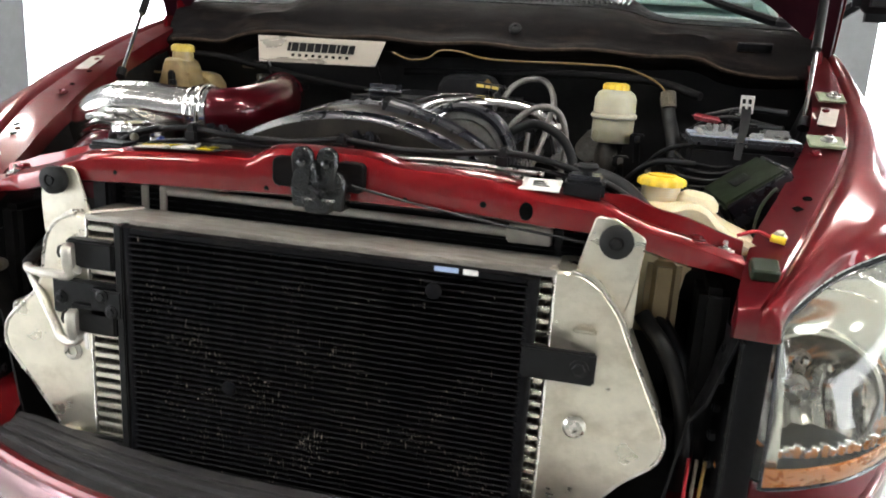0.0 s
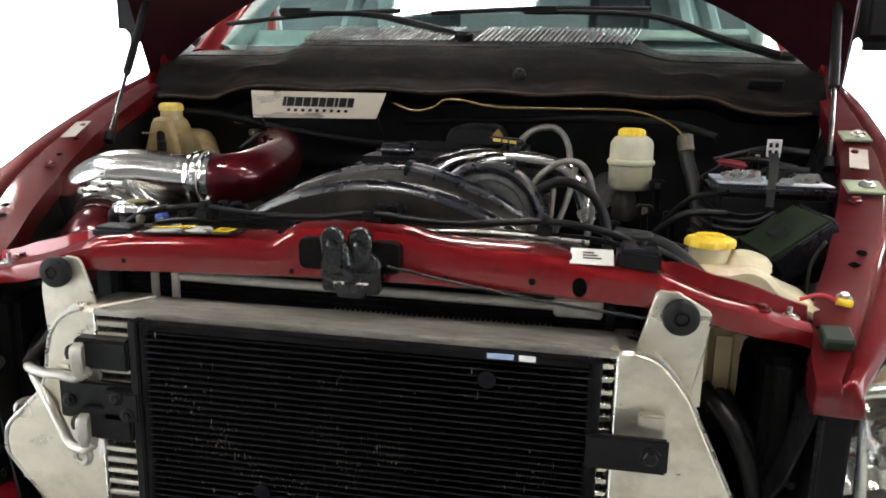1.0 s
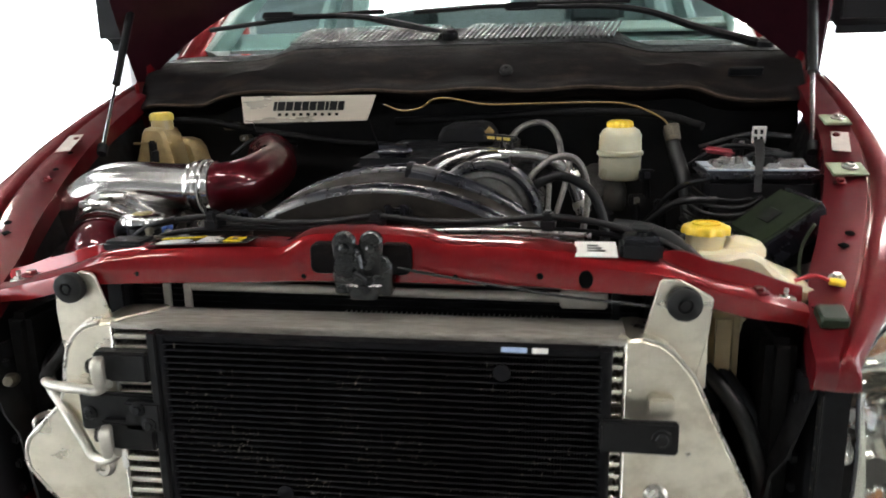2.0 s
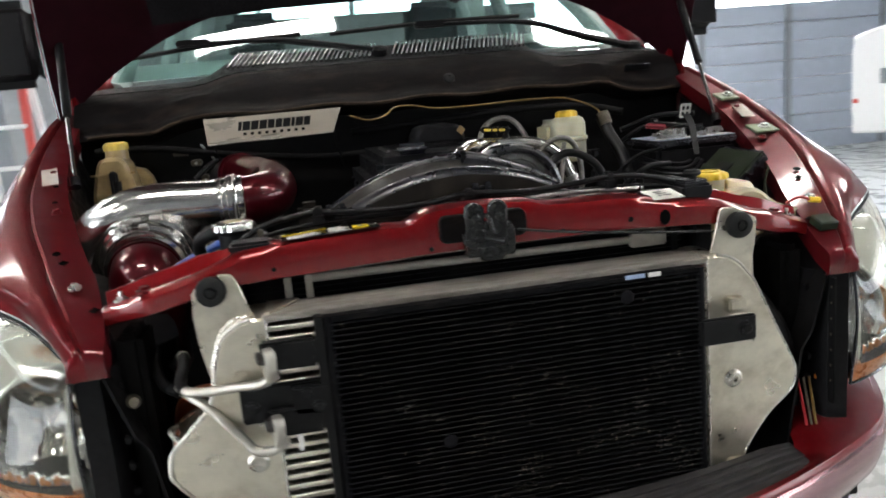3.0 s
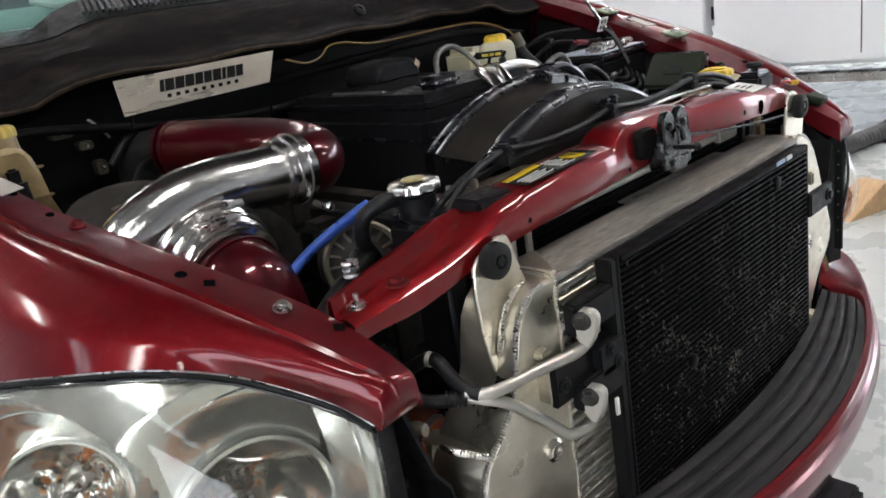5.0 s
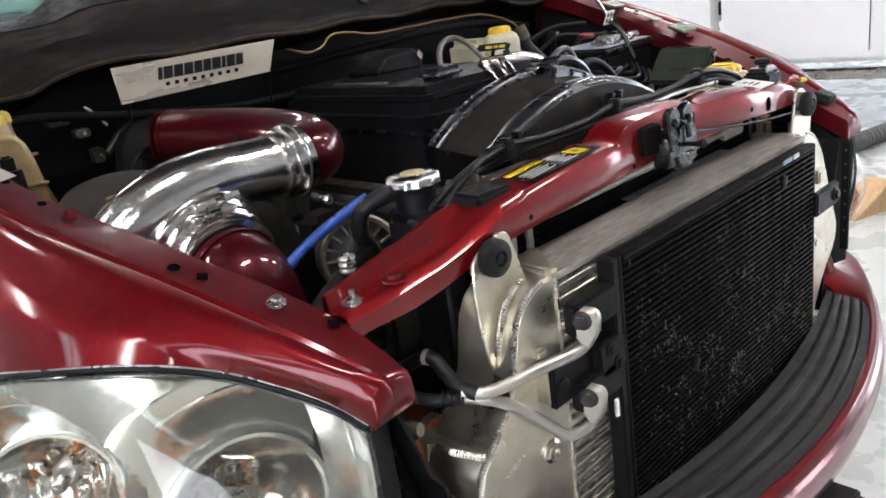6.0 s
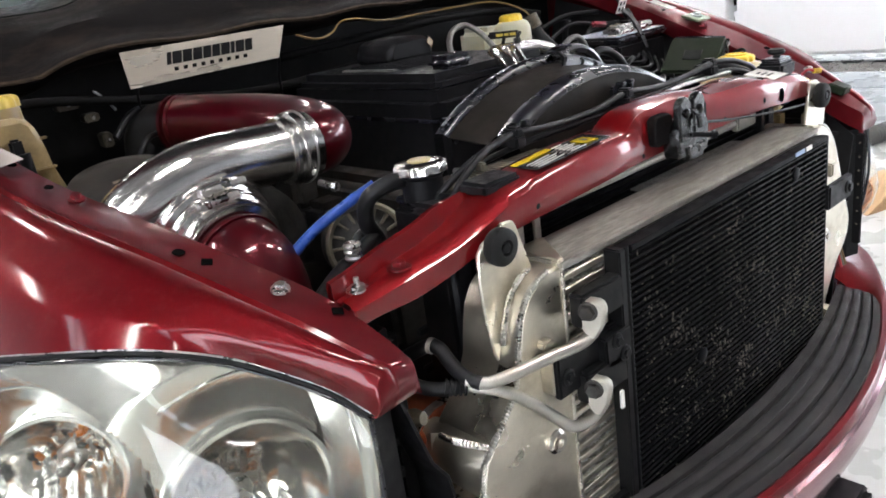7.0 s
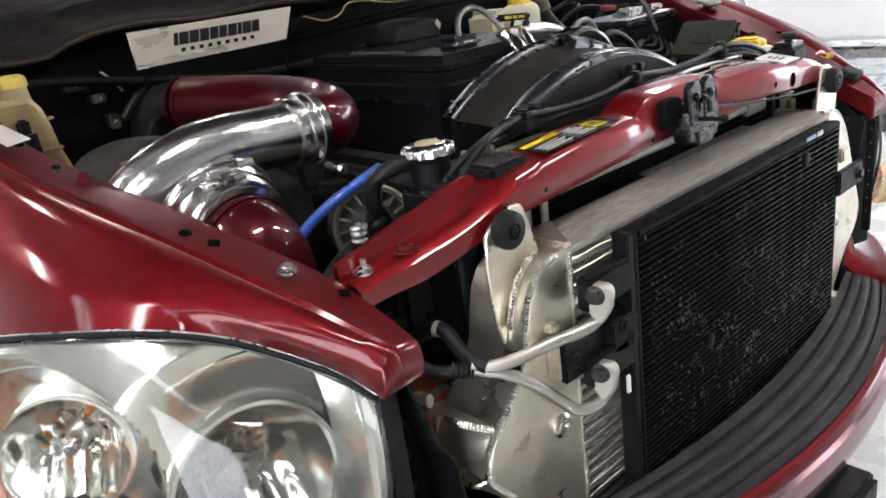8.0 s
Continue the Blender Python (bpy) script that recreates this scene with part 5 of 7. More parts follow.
def outlet():
    """Loft from the tank's side wall to the round hose end."""
    a, b = Vector((-.523, 0, .972)), Vector((-.515, 0, .866))
    mid, up = (a + b) / 2, (a - b) / 2
    end, ax = Vector((-.506, .112, .917)), Vector((-.12, .97, .03)).normalized()
    e1 = Vector((.3, 0, 1)).normalized()
    e2 = ax.cross(e1).normalized()
    rows = []
    for j in range(7):
        f = (0, .12, .35, .55, .8, .92, 1)[j]
        row = []
        for k in range(32):
            t = 2 * math.pi * k / 32
            c, d = math.cos(t), math.sin(t)
            q = 1 / max(abs(c), abs(d)) if f < .3 else 1 / max(abs(c), abs(d)) ** max(0, 1 - (f - .2) * 2.2)
            p0 = mid + up * c * q + Vector((0, .020 + .044 * d * q, 0)) + Vector((-.026 * min(1, f * 2.6), 0, .0))
            p1 = end + e1 * .0535 * c - e2 * .0535 * d
            g = max(0, (f - .12) / .88)
            row.append(p0.lerp(p1, g * g * (3 - 2 * g)))
        rows.append(row + [row[0]])
    return skin(rows, 0)


def intercooler():
    part("core_top_bar", box(X0 - .004, X1 + .004, YF, YB, Z1 - .006, Z1 + .004, .0015), ALU_TOP, IC, "dirty aluminium top bar")
    part("core_bottom_bar", box(X0, X1, YF, YB, Z0 - .006, Z0 + .004, .0015), ALU_TOP, IC)
    pitch = .0180
    n = int((Z1 - Z0) / pitch)
    base = box(X0, X1, YF + .001, YB - .001, -.0044, .0044, .0015, 1)
    first = None
    for k in range(n):
        z = Z1 - .018 - k * pitch
        if first is None:
            first = part("core_tube", base, ALU, IC)
            first.location = (0, 0, z)
            first.matrix_parent_inverse = Matrix.Translation(-Vector(IC.location))
        else:
            o = new("core_tube", first.data)
            o.parent, o.matrix_parent_inverse, o.location = IC, Matrix.Translation(-Vector(IC.location)), (0, 0, z)
    # zigzag fins between the tubes
    verts, faces = [], []
    for k in range(n + 1):
        zc = Z1 - .018 - k * pitch + pitch / 2
        zt, zb = min(zc + pitch / 2 - .005, Z1 - .006), zc - pitch / 2 + .005
        if zb < Z0:
            continue
        m = int((X1 - X0) / .0035)
        for i in range(m):
            xa, xb = X0 + i * .0035, X0 + (i + 1) * .0035
            za, zz = (zb, zt) if i % 2 else (zt, zb)
            q = len(verts)
            verts += [(xa, YF + .004, za), (xb, YF + .004, zz), (xb, YB - .004, zz), (xa, YB - .004, za)]
            faces.append((q, q + 1, q + 2, q + 3))
    me = bpy.data.meshes.new("core_fin_mesh")
    me.from_pydata(verts, [], faces)
    me.materials.append(FIN_ALU)
    f = new("core_fin_mesh", me)
    f.parent, f.matrix_parent_inverse = IC, Matrix.Translation(-Vector(IC.location))
    tagged(f, "", "", "", "stuff")
    # end tanks: outline in x, z, with depth
    right = [(.371, 1.154), (.395, 1.156), (.418, 1.150), (.436, 1.138), (.452, 1.120), (.468, 1.098), (.500, 1.030), (.541, .945), (.547, .922), (.545, .900), (.533, .882), (.490, .845),
             (.450, .790), (.430, .740), (.405, .712), (.371, .708)]
    left = [(-.371, 1.152), (-.395, 1.153), (-.418, 1.146), (-.438, 1.132), (-.452, 1.110), (-.460, 1.080), (-.466, 1.045), (-.480, 1.015), (-.510, .985), (-.540, .955), (-.547, .930),
            (-.544, .905), (-.500, .850), (-.463, .800), (-.430, .745), (-.405, .712), (-.371, .708)]
    for outl, s in ((left, -1), (right, 1)):
        tk = part("end_tank", plate(outl, YB + .022 - (YF + .004), front(YF + .004), .004), ALU, IC, "smooth bare aluminium end tank")
        edge = [(x, YF + .007, z) for x, z in outl[1:-1]]
        part("weld_bead", weld(edge, .0040 if s < 0 else .0026), WELD, tk)
        part("weld_bead", weld([(s * .373, YF + .002, 1.15), (s * .3735, YF + .002, .93), (s * .373, YF + .002, .712)], .0024), WELD, tk)
        part("corner_tab", box(*(sorted((s * .364, s * .377))), YF + .004, YF + .018, 1.148, 1.160, .003), ALU, tk)
        # bosses and tabs
        bz, bx = (.928, .421) if s > 0 else (.918, -.413)
        part("boss", lathe([(.017, 0), (.017, .003), (.0125, .006), (.0125, .008), (.006, .008), (.006, .004), (0, .004)], (bx, YF + .004, bz), (0, -1, 0), 24), WELD, tk)
        for tz, e in ((1.066, .0 if s > 0 else .007), (.762, 0)):
            part("welded_tab", box(*(sorted((s * (.405 + e), s * (.438 - e)))), YF - .016 + e, YF + .006, tz - .012 + e, tz + .014 - e, .003), ALU, tk)
    part("top_gusset", plate([(-.372, -.020), (-.366, -.026), (-.318, .046), (-.324, .052), (-.372, .052)], .004, Matrix.Translation((0, 0, Z1 + .0045)), .001), ALU, IC, "folded aluminium corner gusset")
    # brackets with rubber mounts
    br = [(.398, 1.150), (.418, 1.228), (.424, 1.232), (.446, 1.231), (.487, 1.208), (.490, 1.202), (.486, 1.160), (.474, 1.104), (.466, 1.094), (.452, 1.112), (.434, 1.134)]
    bl = [(-.390, 1.146), (-.412, 1.214), (-.418, 1.222), (-.436, 1.224), (-.472, 1.208), (-.481, 1.198), (-.484, 1.160), (-.481, 1.110), (-.473, 1.064), (-.468, 1.052), (-.463, 1.066), (-.456, 1.100), (-.436, 1.130)]
    for s, o in ((1, br), (-1, bl)):
        yb = .004
        b = part("mounting_bracket", plate(o, .006, front(yb), .0015), ALU, IC, "welded aluminium mounting bracket")
        if s > 0:
            part("bracket_gusset", box(*sorted((s * .470, s * .486)), yb + .004, yb + .04, 1.07, 1.16, .004), ALU, b)
        mt = part("rubber_mount", lathe([(.006, .004), (.021, .004), (.0230, .001), (.0238, -.006), (.0230, -.012), (.0195, -.015), (.010, -.016), (.009, -.012), (0, -.012)], (s * .45, yb - .002, 1.2),
                                        (0, 1, 0), 30), RUBBER, b, "round black rubber mount")
        part("mount_bolt", bolt((s * .45, yb - .013, 1.2), (0, -1, 0), .007, .005), STEEL_DARK, mt)
        if s > 0:
            part("bracket_weld", weld([(.398, yb - .001, 1.150), (.420, yb - .002, 1.146), (.440, yb - .002, 1.130)], .0036), WELD, b)
        else:
            part("bracket_weld", weld([(-.402, yb - .003, 1.152), (-.425, yb - .006, 1.148), (-.448, yb - .006, 1.125), (-.466, yb - .006, 1.075)], .0038), WELD, b)
    # outlet pipe and boot behind the minus-x tank
    part("outlet_neck", outlet(), ALU, IC, "welded aluminium outlet neck", sharp=40)
    part("neck_weld", weld([(-.527, YF + .010, .970), (-.541, -.004, .976), (-.547, .020, .975), (-.543, .048, .970)], .0046), WELD, IC)
    part("neck_weld", weld([(-.541, YF + .014, .905), (-.546, .004, .890), (-.540, .022, .878)], .0042), WELD, IC)
    part("boot", tube([(-.503, .084, .916), (-.509, .13, .918), (-.52, .22, .92)], .0565, 28, 6), ORANGE_BOOT, IC, "dull orange silicone boot")
    part("boot_clamp", tube([(-.5045, .098, .9165), (-.506, .110, .917)], .0590, 28, 2), STEEL, IC)


intercooler()


def blotch(cx, cz, y, r, rnd):
    k = rnd.randint(4, 6)
    t, sx = rnd.uniform(0, math.pi), rnd.uniform(.15, .7)
    out = []
    for i in range(k):
        a, q = 2 * math.pi * i / k, r * rnd.uniform(.5, 1.4)
        u, v = q * math.cos(a), q * sx * math.sin(a)
        out.append((cx + u * math.cos(t) - v * math.sin(t), y, cz + u * math.sin(t) + v * math.cos(t)))
    return out


def condenser():
    C = thing("ac_condenser", (.03, -.06, .74), "black air-conditioning condenser spotted with bug splatter ahead of the intercooler", "condenser")
    inv = Matrix.Translation(-Vector(C.location))
    x0, x1, z0, z1, yf, yb = -.272, .338, .745, 1.146, -.060, -.038
    part("header", tube([(-.279, -.049, z0 - .01), (-.279, -.049, z1 + .004)], .0105, 12, 1, False), TUBE_BLACK, C)
    part("header", tube([(.345, -.049, z0 - .01), (.345, -.049, z1 + .002)], .0105, 12, 1, False), TUBE_BLACK, C)
    part("side_channel", box(-.300, -.286, -.062, -.036, z0 - .01, z1 + .006, .002), STEEL_DARK, C)
    part("top_rail", box(x0, x1, yf - .001, yb, z1 - .005, z1 + .004, .0015), TUBE_BLACK, C)
    part("bottom_rail", box(x0, x1, yf - .001, yb, z0 - .006, z0 + .003, .0015), TUBE_BLACK, C)
    pitch = .00955
    n = int((z1 - z0) / pitch)
    first = None
    for k in range(n):
        z = z0 + .010 + k * pitch
        if z > z1 - .006:
            break
        if first is None:
            first = part("tube", box(x0 - .004, x1 + .004, yf, yb, -.0011, .0011, .0006, 1), TUBE_BLACK, C)
            first.location = (0, 0, z)
            first.matrix_parent_inverse = inv
        else:
            o = new("tube", first.data)
            o.parent, o.matrix_parent_inverse, o.location = C, inv, (0, 0, z)
    verts, faces = [], []
    rnd = random.Random(4)
    step = .0022
    for k in range(n + 1):
        za, zb = z0 + .010 + (k - 1) * pitch + .0011, z0 + .010 + k * pitch - .0011
        if zb > z1:
            break
        m = int((x1 - x0) / step)
        for i in range(m):
            xa, xb = x0 + i * step, x0 + (i + 1) * step
            a, b = (za, zb) if i % 2 else (zb, za)
            yy = yf + .0022 + (.0014 * rnd.random() if rnd.random() < .25 else 0)
            q = len(verts)
            verts += [(xa, yy, a), (xb, yy, b), (xb, yb, b), (xa, yb, a)]
            faces.append((q, q + 1, q + 2, q + 3))
    me = bpy.data.meshes.new("fin_mesh")
    me.from_pydata(verts, [], faces)
    me.materials.append(FIN_BLACK)
    f = new("fin_mesh", me)
    f.parent, f.matrix_parent_inverse = C, inv
    tagged(f, "", "", "", "stuff")
    # bug splatter, in loose clusters
    verts, faces = [], []
    cl = [(rnd.uniform(x0 + .02, x1 - .02), rnd.triangular(z0 + .02, z1 - .02, z0 + .14)) for _ in range(34)]
    for _ in range(1900):
        if rnd.random() < .5:
            c = rnd.choice(cl)
            x, z = rnd.gauss(c[0], .013), rnd.gauss(c[1], .011)
        else:
            x, z = rnd.uniform(x0, x1), rnd.uniform(z0, z1)
        if not (x0 + .005 < x < x1 - .005 and z0 + .01 < z < z1 - .01):
            continue
        z = z0 + .010 + round((z - z0 - .010) / pitch) * pitch + rnd.uniform(-.003, .003)
        p = blotch(x, z, yf - .0007, rnd.choice((.0004, .0004, .0005, .0006, .0007, .0009, .0012, .0019)), rnd)
        tall = rnd.choice((1, 1, 1.6, 3.2))
        p = [(x + (a - x) / tall ** .4, b, z + (c - z) * tall) for a, b, c in p]
        q = len(verts)
        d = [(a, yf + .0012, c) for a, b, c in p]
        verts += p + d
        k = len(p)
        faces.append(tuple(range(q, q + k)))
        faces += [(q + i, q + (i + 1) % k, q + k + (i + 1) % k, q + k + i) for i in range(k)]
    me = bpy.data.meshes.new("bug_splatter")
    me.from_pydata(verts, [], faces)
    me.materials.append(DIRT)
    f = new("bug_splatter", me)
    f.parent, f.matrix_parent_inverse = C, inv
    tagged(f, "pale dried bug splatter", "", "", "stuff")
    # soft dark pads and stickers on the face
    for x, z in ((.21, 1.115), (-.105, .915)):
        part("foam_pad", lathe([(.012, 0), (.012, .003), (.010, .004), (0, .004)], (x, yf - .0005, z), (0, -1, 0), 14), TUBE_BLACK, C)
    part("sticker", box(.209, .243, yf - .0022, yf - .0008, 1.1445, 1.1515), LABEL_BLUE, C, "pale blue sticker")
    part("sticker", box(.250, .271, yf - .0022, yf - .0008, 1.1440, 1.1515), LABEL_WHITE, C, "white sticker")
    # brackets on both sides
    rb = part("side_bracket", box(.340, .442, -.068, -.056, 1.010, 1.056, .003), STEEL_DARK, C, "black bolted side bracket")
    part("bracket_bolt", bolt((.420, -.069, 1.034), (0, -1, 0), .009, .007, .013), STEEL_DARK, rb)
    rb = part("side_bracket", box(.330, .430, -.066, -.050, .735, .765, .003), STEEL_DARK, C)
    part("bracket_bolt", bolt((.405, -.067, .75), (0, -1, 0), .008, .006, .012), STEEL_DARK, rb)
    lb = part("side_bracket", merge(box(-.425, -.288, -.052, -.040, .992, 1.052, .003), box(-.345, -.288, -.066, -.050, 1.000, 1.046, .003)), STEEL_DARK, C, "black bolted side bracket")
    for x, z in ((-.408, 1.020), (-.322, 1.036), (-.306, 1.012)):
        part("bracket_bolt", bolt((x, -.066 if x > -.35 else -.053, z), (0, -1, 0), .007, .006, .011), STEEL_DARK, lb)
    part("bracket_lip", box(-.4295, -.4255, -.046, -.026, 1.000, 1.050, .001), ALU, lb)
    lb = part("side_bracket", merge(box(-.410, -.286, -.056, -.040, .742, .782, .004), box(-.330, -.270, -.066, -.040, .725, .775, .004)), STEEL_DARK, C)
    part("bracket_bolt", bolt((-.30, -.067, .755), (0, -1, 0), .008, .006, .012), STEEL, lb)
    # fitting blocks and pipes
    for zc in (1.093, .985):
        m = Matrix.Translation((-.366, -.066, zc)) @ Matrix.Rotation(radians(-72), 4, "Z") @ Matrix.Rotation(radians(12), 4, "Y")
        blk = part("pipe_fitting", plate([(-.008, .024), (.010, .026), (.017, .018), (.018, -.006), (.012, -.026), (.003, -.029), (-.010, -.016), (-.014, -.002), (-.014, .016)], .016,
                                         m @ Matrix.Rotation(radians(90), 4, "X"), .003), PIPE_ALU, C, "bright aluminium pipe fitting flange")
        part("fitting_plug", box(-.385, -.300, -.066, -.042, zc - .016, zc + .030, .004), STEEL_DARK, blk)
        part("fitting_bolt", bolt(m @ Vector((-.003, -.016, .010)), m.to_3x3() @ Vector((0, -1, 0)), .0105, .009, .0125), CAST, blk)
    # White sliver that paints the highlight on the lower fitting.
    part("paper_flag", box(-.345, -.336, -.084, -.080, .950, .978, .003), LABEL_WHITE, C, "small white plate standing in for a highlight")
    part("pipe", tube([(-.362, -.068, 1.076), (-.374, -.066, 1.068), (-.384, -.062, 1.062), (-.398, -.054, 1.057), (-.434, -.038, 1.052), (-.475, -.022, 1.046), (-.505, -.010, 1.046), (-.522, .010, 1.050)], .0082, 14, 8), PIPE_ALU, C,
         "bent aluminium refrigerant pipe")
    part("pipe", tube([(-.360, -.068, .966), (-.371, -.066, .957), (-.388, -.062, .949), (-.412, -.054, .951), (-.428, -.046, .968), (-.455, -.034, .998), (-.483, -.020, 1.024), (-.505, -.004, 1.036), (-.522, .020, 1.040)],
                      .0078, 14, 8), PIPE_ALU, C, "bent aluminium refrigerant pipe")
    part("hose", tube([(-.512, -.006, 1.047), (-.519, .010, 1.052), (-.520, .025, 1.058), (-.518, .042, 1.067), (-.517, .056, 1.077), (-.520, .072, 1.080), (-.530, .09, 1.07), (-.545, .12, 1.05)], .0092, 14, 8), HOSE, C)
    part("hose_ring", tube([(-.5185, .066, 1.0795), (-.520, .072, 1.080)], .0104, 14, 1, False), DULL_STEEL, C)
    part("hose", tube([(-.518, .016, 1.039), (-.550, .05, 1.040), (-.570, .10, 1.055), (-.58, .16, 1.07)], .009, 14, 8), HOSE, C)
    for k in range(5):
        f = k / 4
        c = Vector((-.521, .010, 1.041)).lerp(Vector((-.536, .030, 1.041)), f)
        part("crimp_ring", tube([c, c + Vector((-.002, .0018, .0006))], .0108, 14, 1, False), STEEL_DARK, C)


condenser()


def radiator():
    R = thing("radiator", (0, .12, .68), "dark aluminium radiator behind the intercooler", "radiator")
    part("core", box(-.40, .40, .105, .145, .70, 1.205, .003), FIN_BLACK, R)
    for k in range(12):
        part("cooling_tube", box(-.40, .40, .100, .106, 1.075 + k * .0105, 1.078 + k * .0105), TUBE_BLACK, R)
    part("top_tank", box(-.43, .43, .100, .165, 1.205, 1.243, .010, 3), PLASTIC, R, "black plastic top tank")
    part("filler_neck", lathe([(.028, -.03), (.028, .0), (.032, .004), (.032, .008), (0, .008)], (-.417, .163, 1.262), (0, 0, 1), 24), PLASTIC, R)
    cap = part("cap", scallop(.036, .014, (-.417, .163, 1.270)), CHROME, R, "bright metal radiator cap")
    part("cap_label", lathe([(.017, 0), (.016, .001), (0, .001)], (-.417, .163, 1.2845), (0, 0, 1), 24), BRASS, cap, "worn brass-coloured warning disc")
    part("side_tank", box(-.455, -.41, .085, .165, .72, 1.235, .012, 3), PLASTIC, R)
    part("side_tank", box(.41, .455, .085, .165, .72, 1.235, .012, 3), PLASTIC, R)
    for k in range(7):
        part("tank_rib", box(-.462, -.405, .165, .172, .80 + k * .06, .812 + k * .06, .002), PLASTIC, R)


def scallop(r, h, at):
    n = 64
    rings = []
    bm = bmesh.new()
    for rr, z in ((1.0, 0), (1.0, h * .55), (.93, h * .8), (.72, h), (.0, h)):
        ring = []
        for k in range(n):
            a = 2 * math.pi * k / n
            q = r * rr * (1 + (.05 * math.cos(12 * a) if rr > .9 else 0))
            ring.append(bm.verts.new((at[0] + q * math.cos(a), at[1] + q * math.sin(a), at[2] + z)))
        rings.append(ring)
    for a, b in zip(rings[:-1], rings[1:]):
        for k in range(n):
            bm.faces.new((a[k], a[(k + 1) % n], b[(k + 1) % n], b[k]))
    bm.faces.new(rings[0][::-1])
    bmesh.ops.remove_doubles(bm, verts=bm.verts, dist=1e-5)
    return bm


radiator()


def cooler_rods():
    t = thing("oil_cooler", (0, .08, 1.16), "slim steel oil cooler line above the radiator", "oil cooler")
    part("tube", tube([(-.298, .079, 1.184), (0, .084, 1.181), (.29, .089, 1.177)], .0075, 12, 2), DULL_STEEL, t)
    part("end_plate", box(.285, .355, .078, .094, 1.163, 1.190, .003), DULL_STEEL, t, "pale aluminium end plate")
    part("fin_pack", box(-.28, .30, .072, .098, 1.120, 1.143, .001), FIN_BLACK, t)
    for k in range(70):
        x = -.27 + k * .008
        part("fin", box(x, x + .0012, .066, .092, 1.128, 1.147), FIN_ALU, t) if -.05 < x < .30 else None
    for x in (-.335, -.300):
        part("hanger", box(x - .006, x + .006, .070, .076, 1.10, 1.205, .001), DULL_STEEL, t)
    part("hanger", box(.360, .372, .070, .076, 1.10, 1.205, .001), STEEL_DARK, t)


cooler_rods()

# ---- engine bay ----
def arc_sheet(cx, cz, prof, a0, a1, n=48, thick=.003):
    """Turn a profile of (radius, y) about an axis along y, between two angles."""
    rows = []
    for k in range(n + 1):
        a = radians(a0 + (a1 - a0) * k / n)
        rows.append([(cx + r * math.cos(a), y, cz + r * math.sin(a)) for r, y in prof])
    return skin(rows, thick)


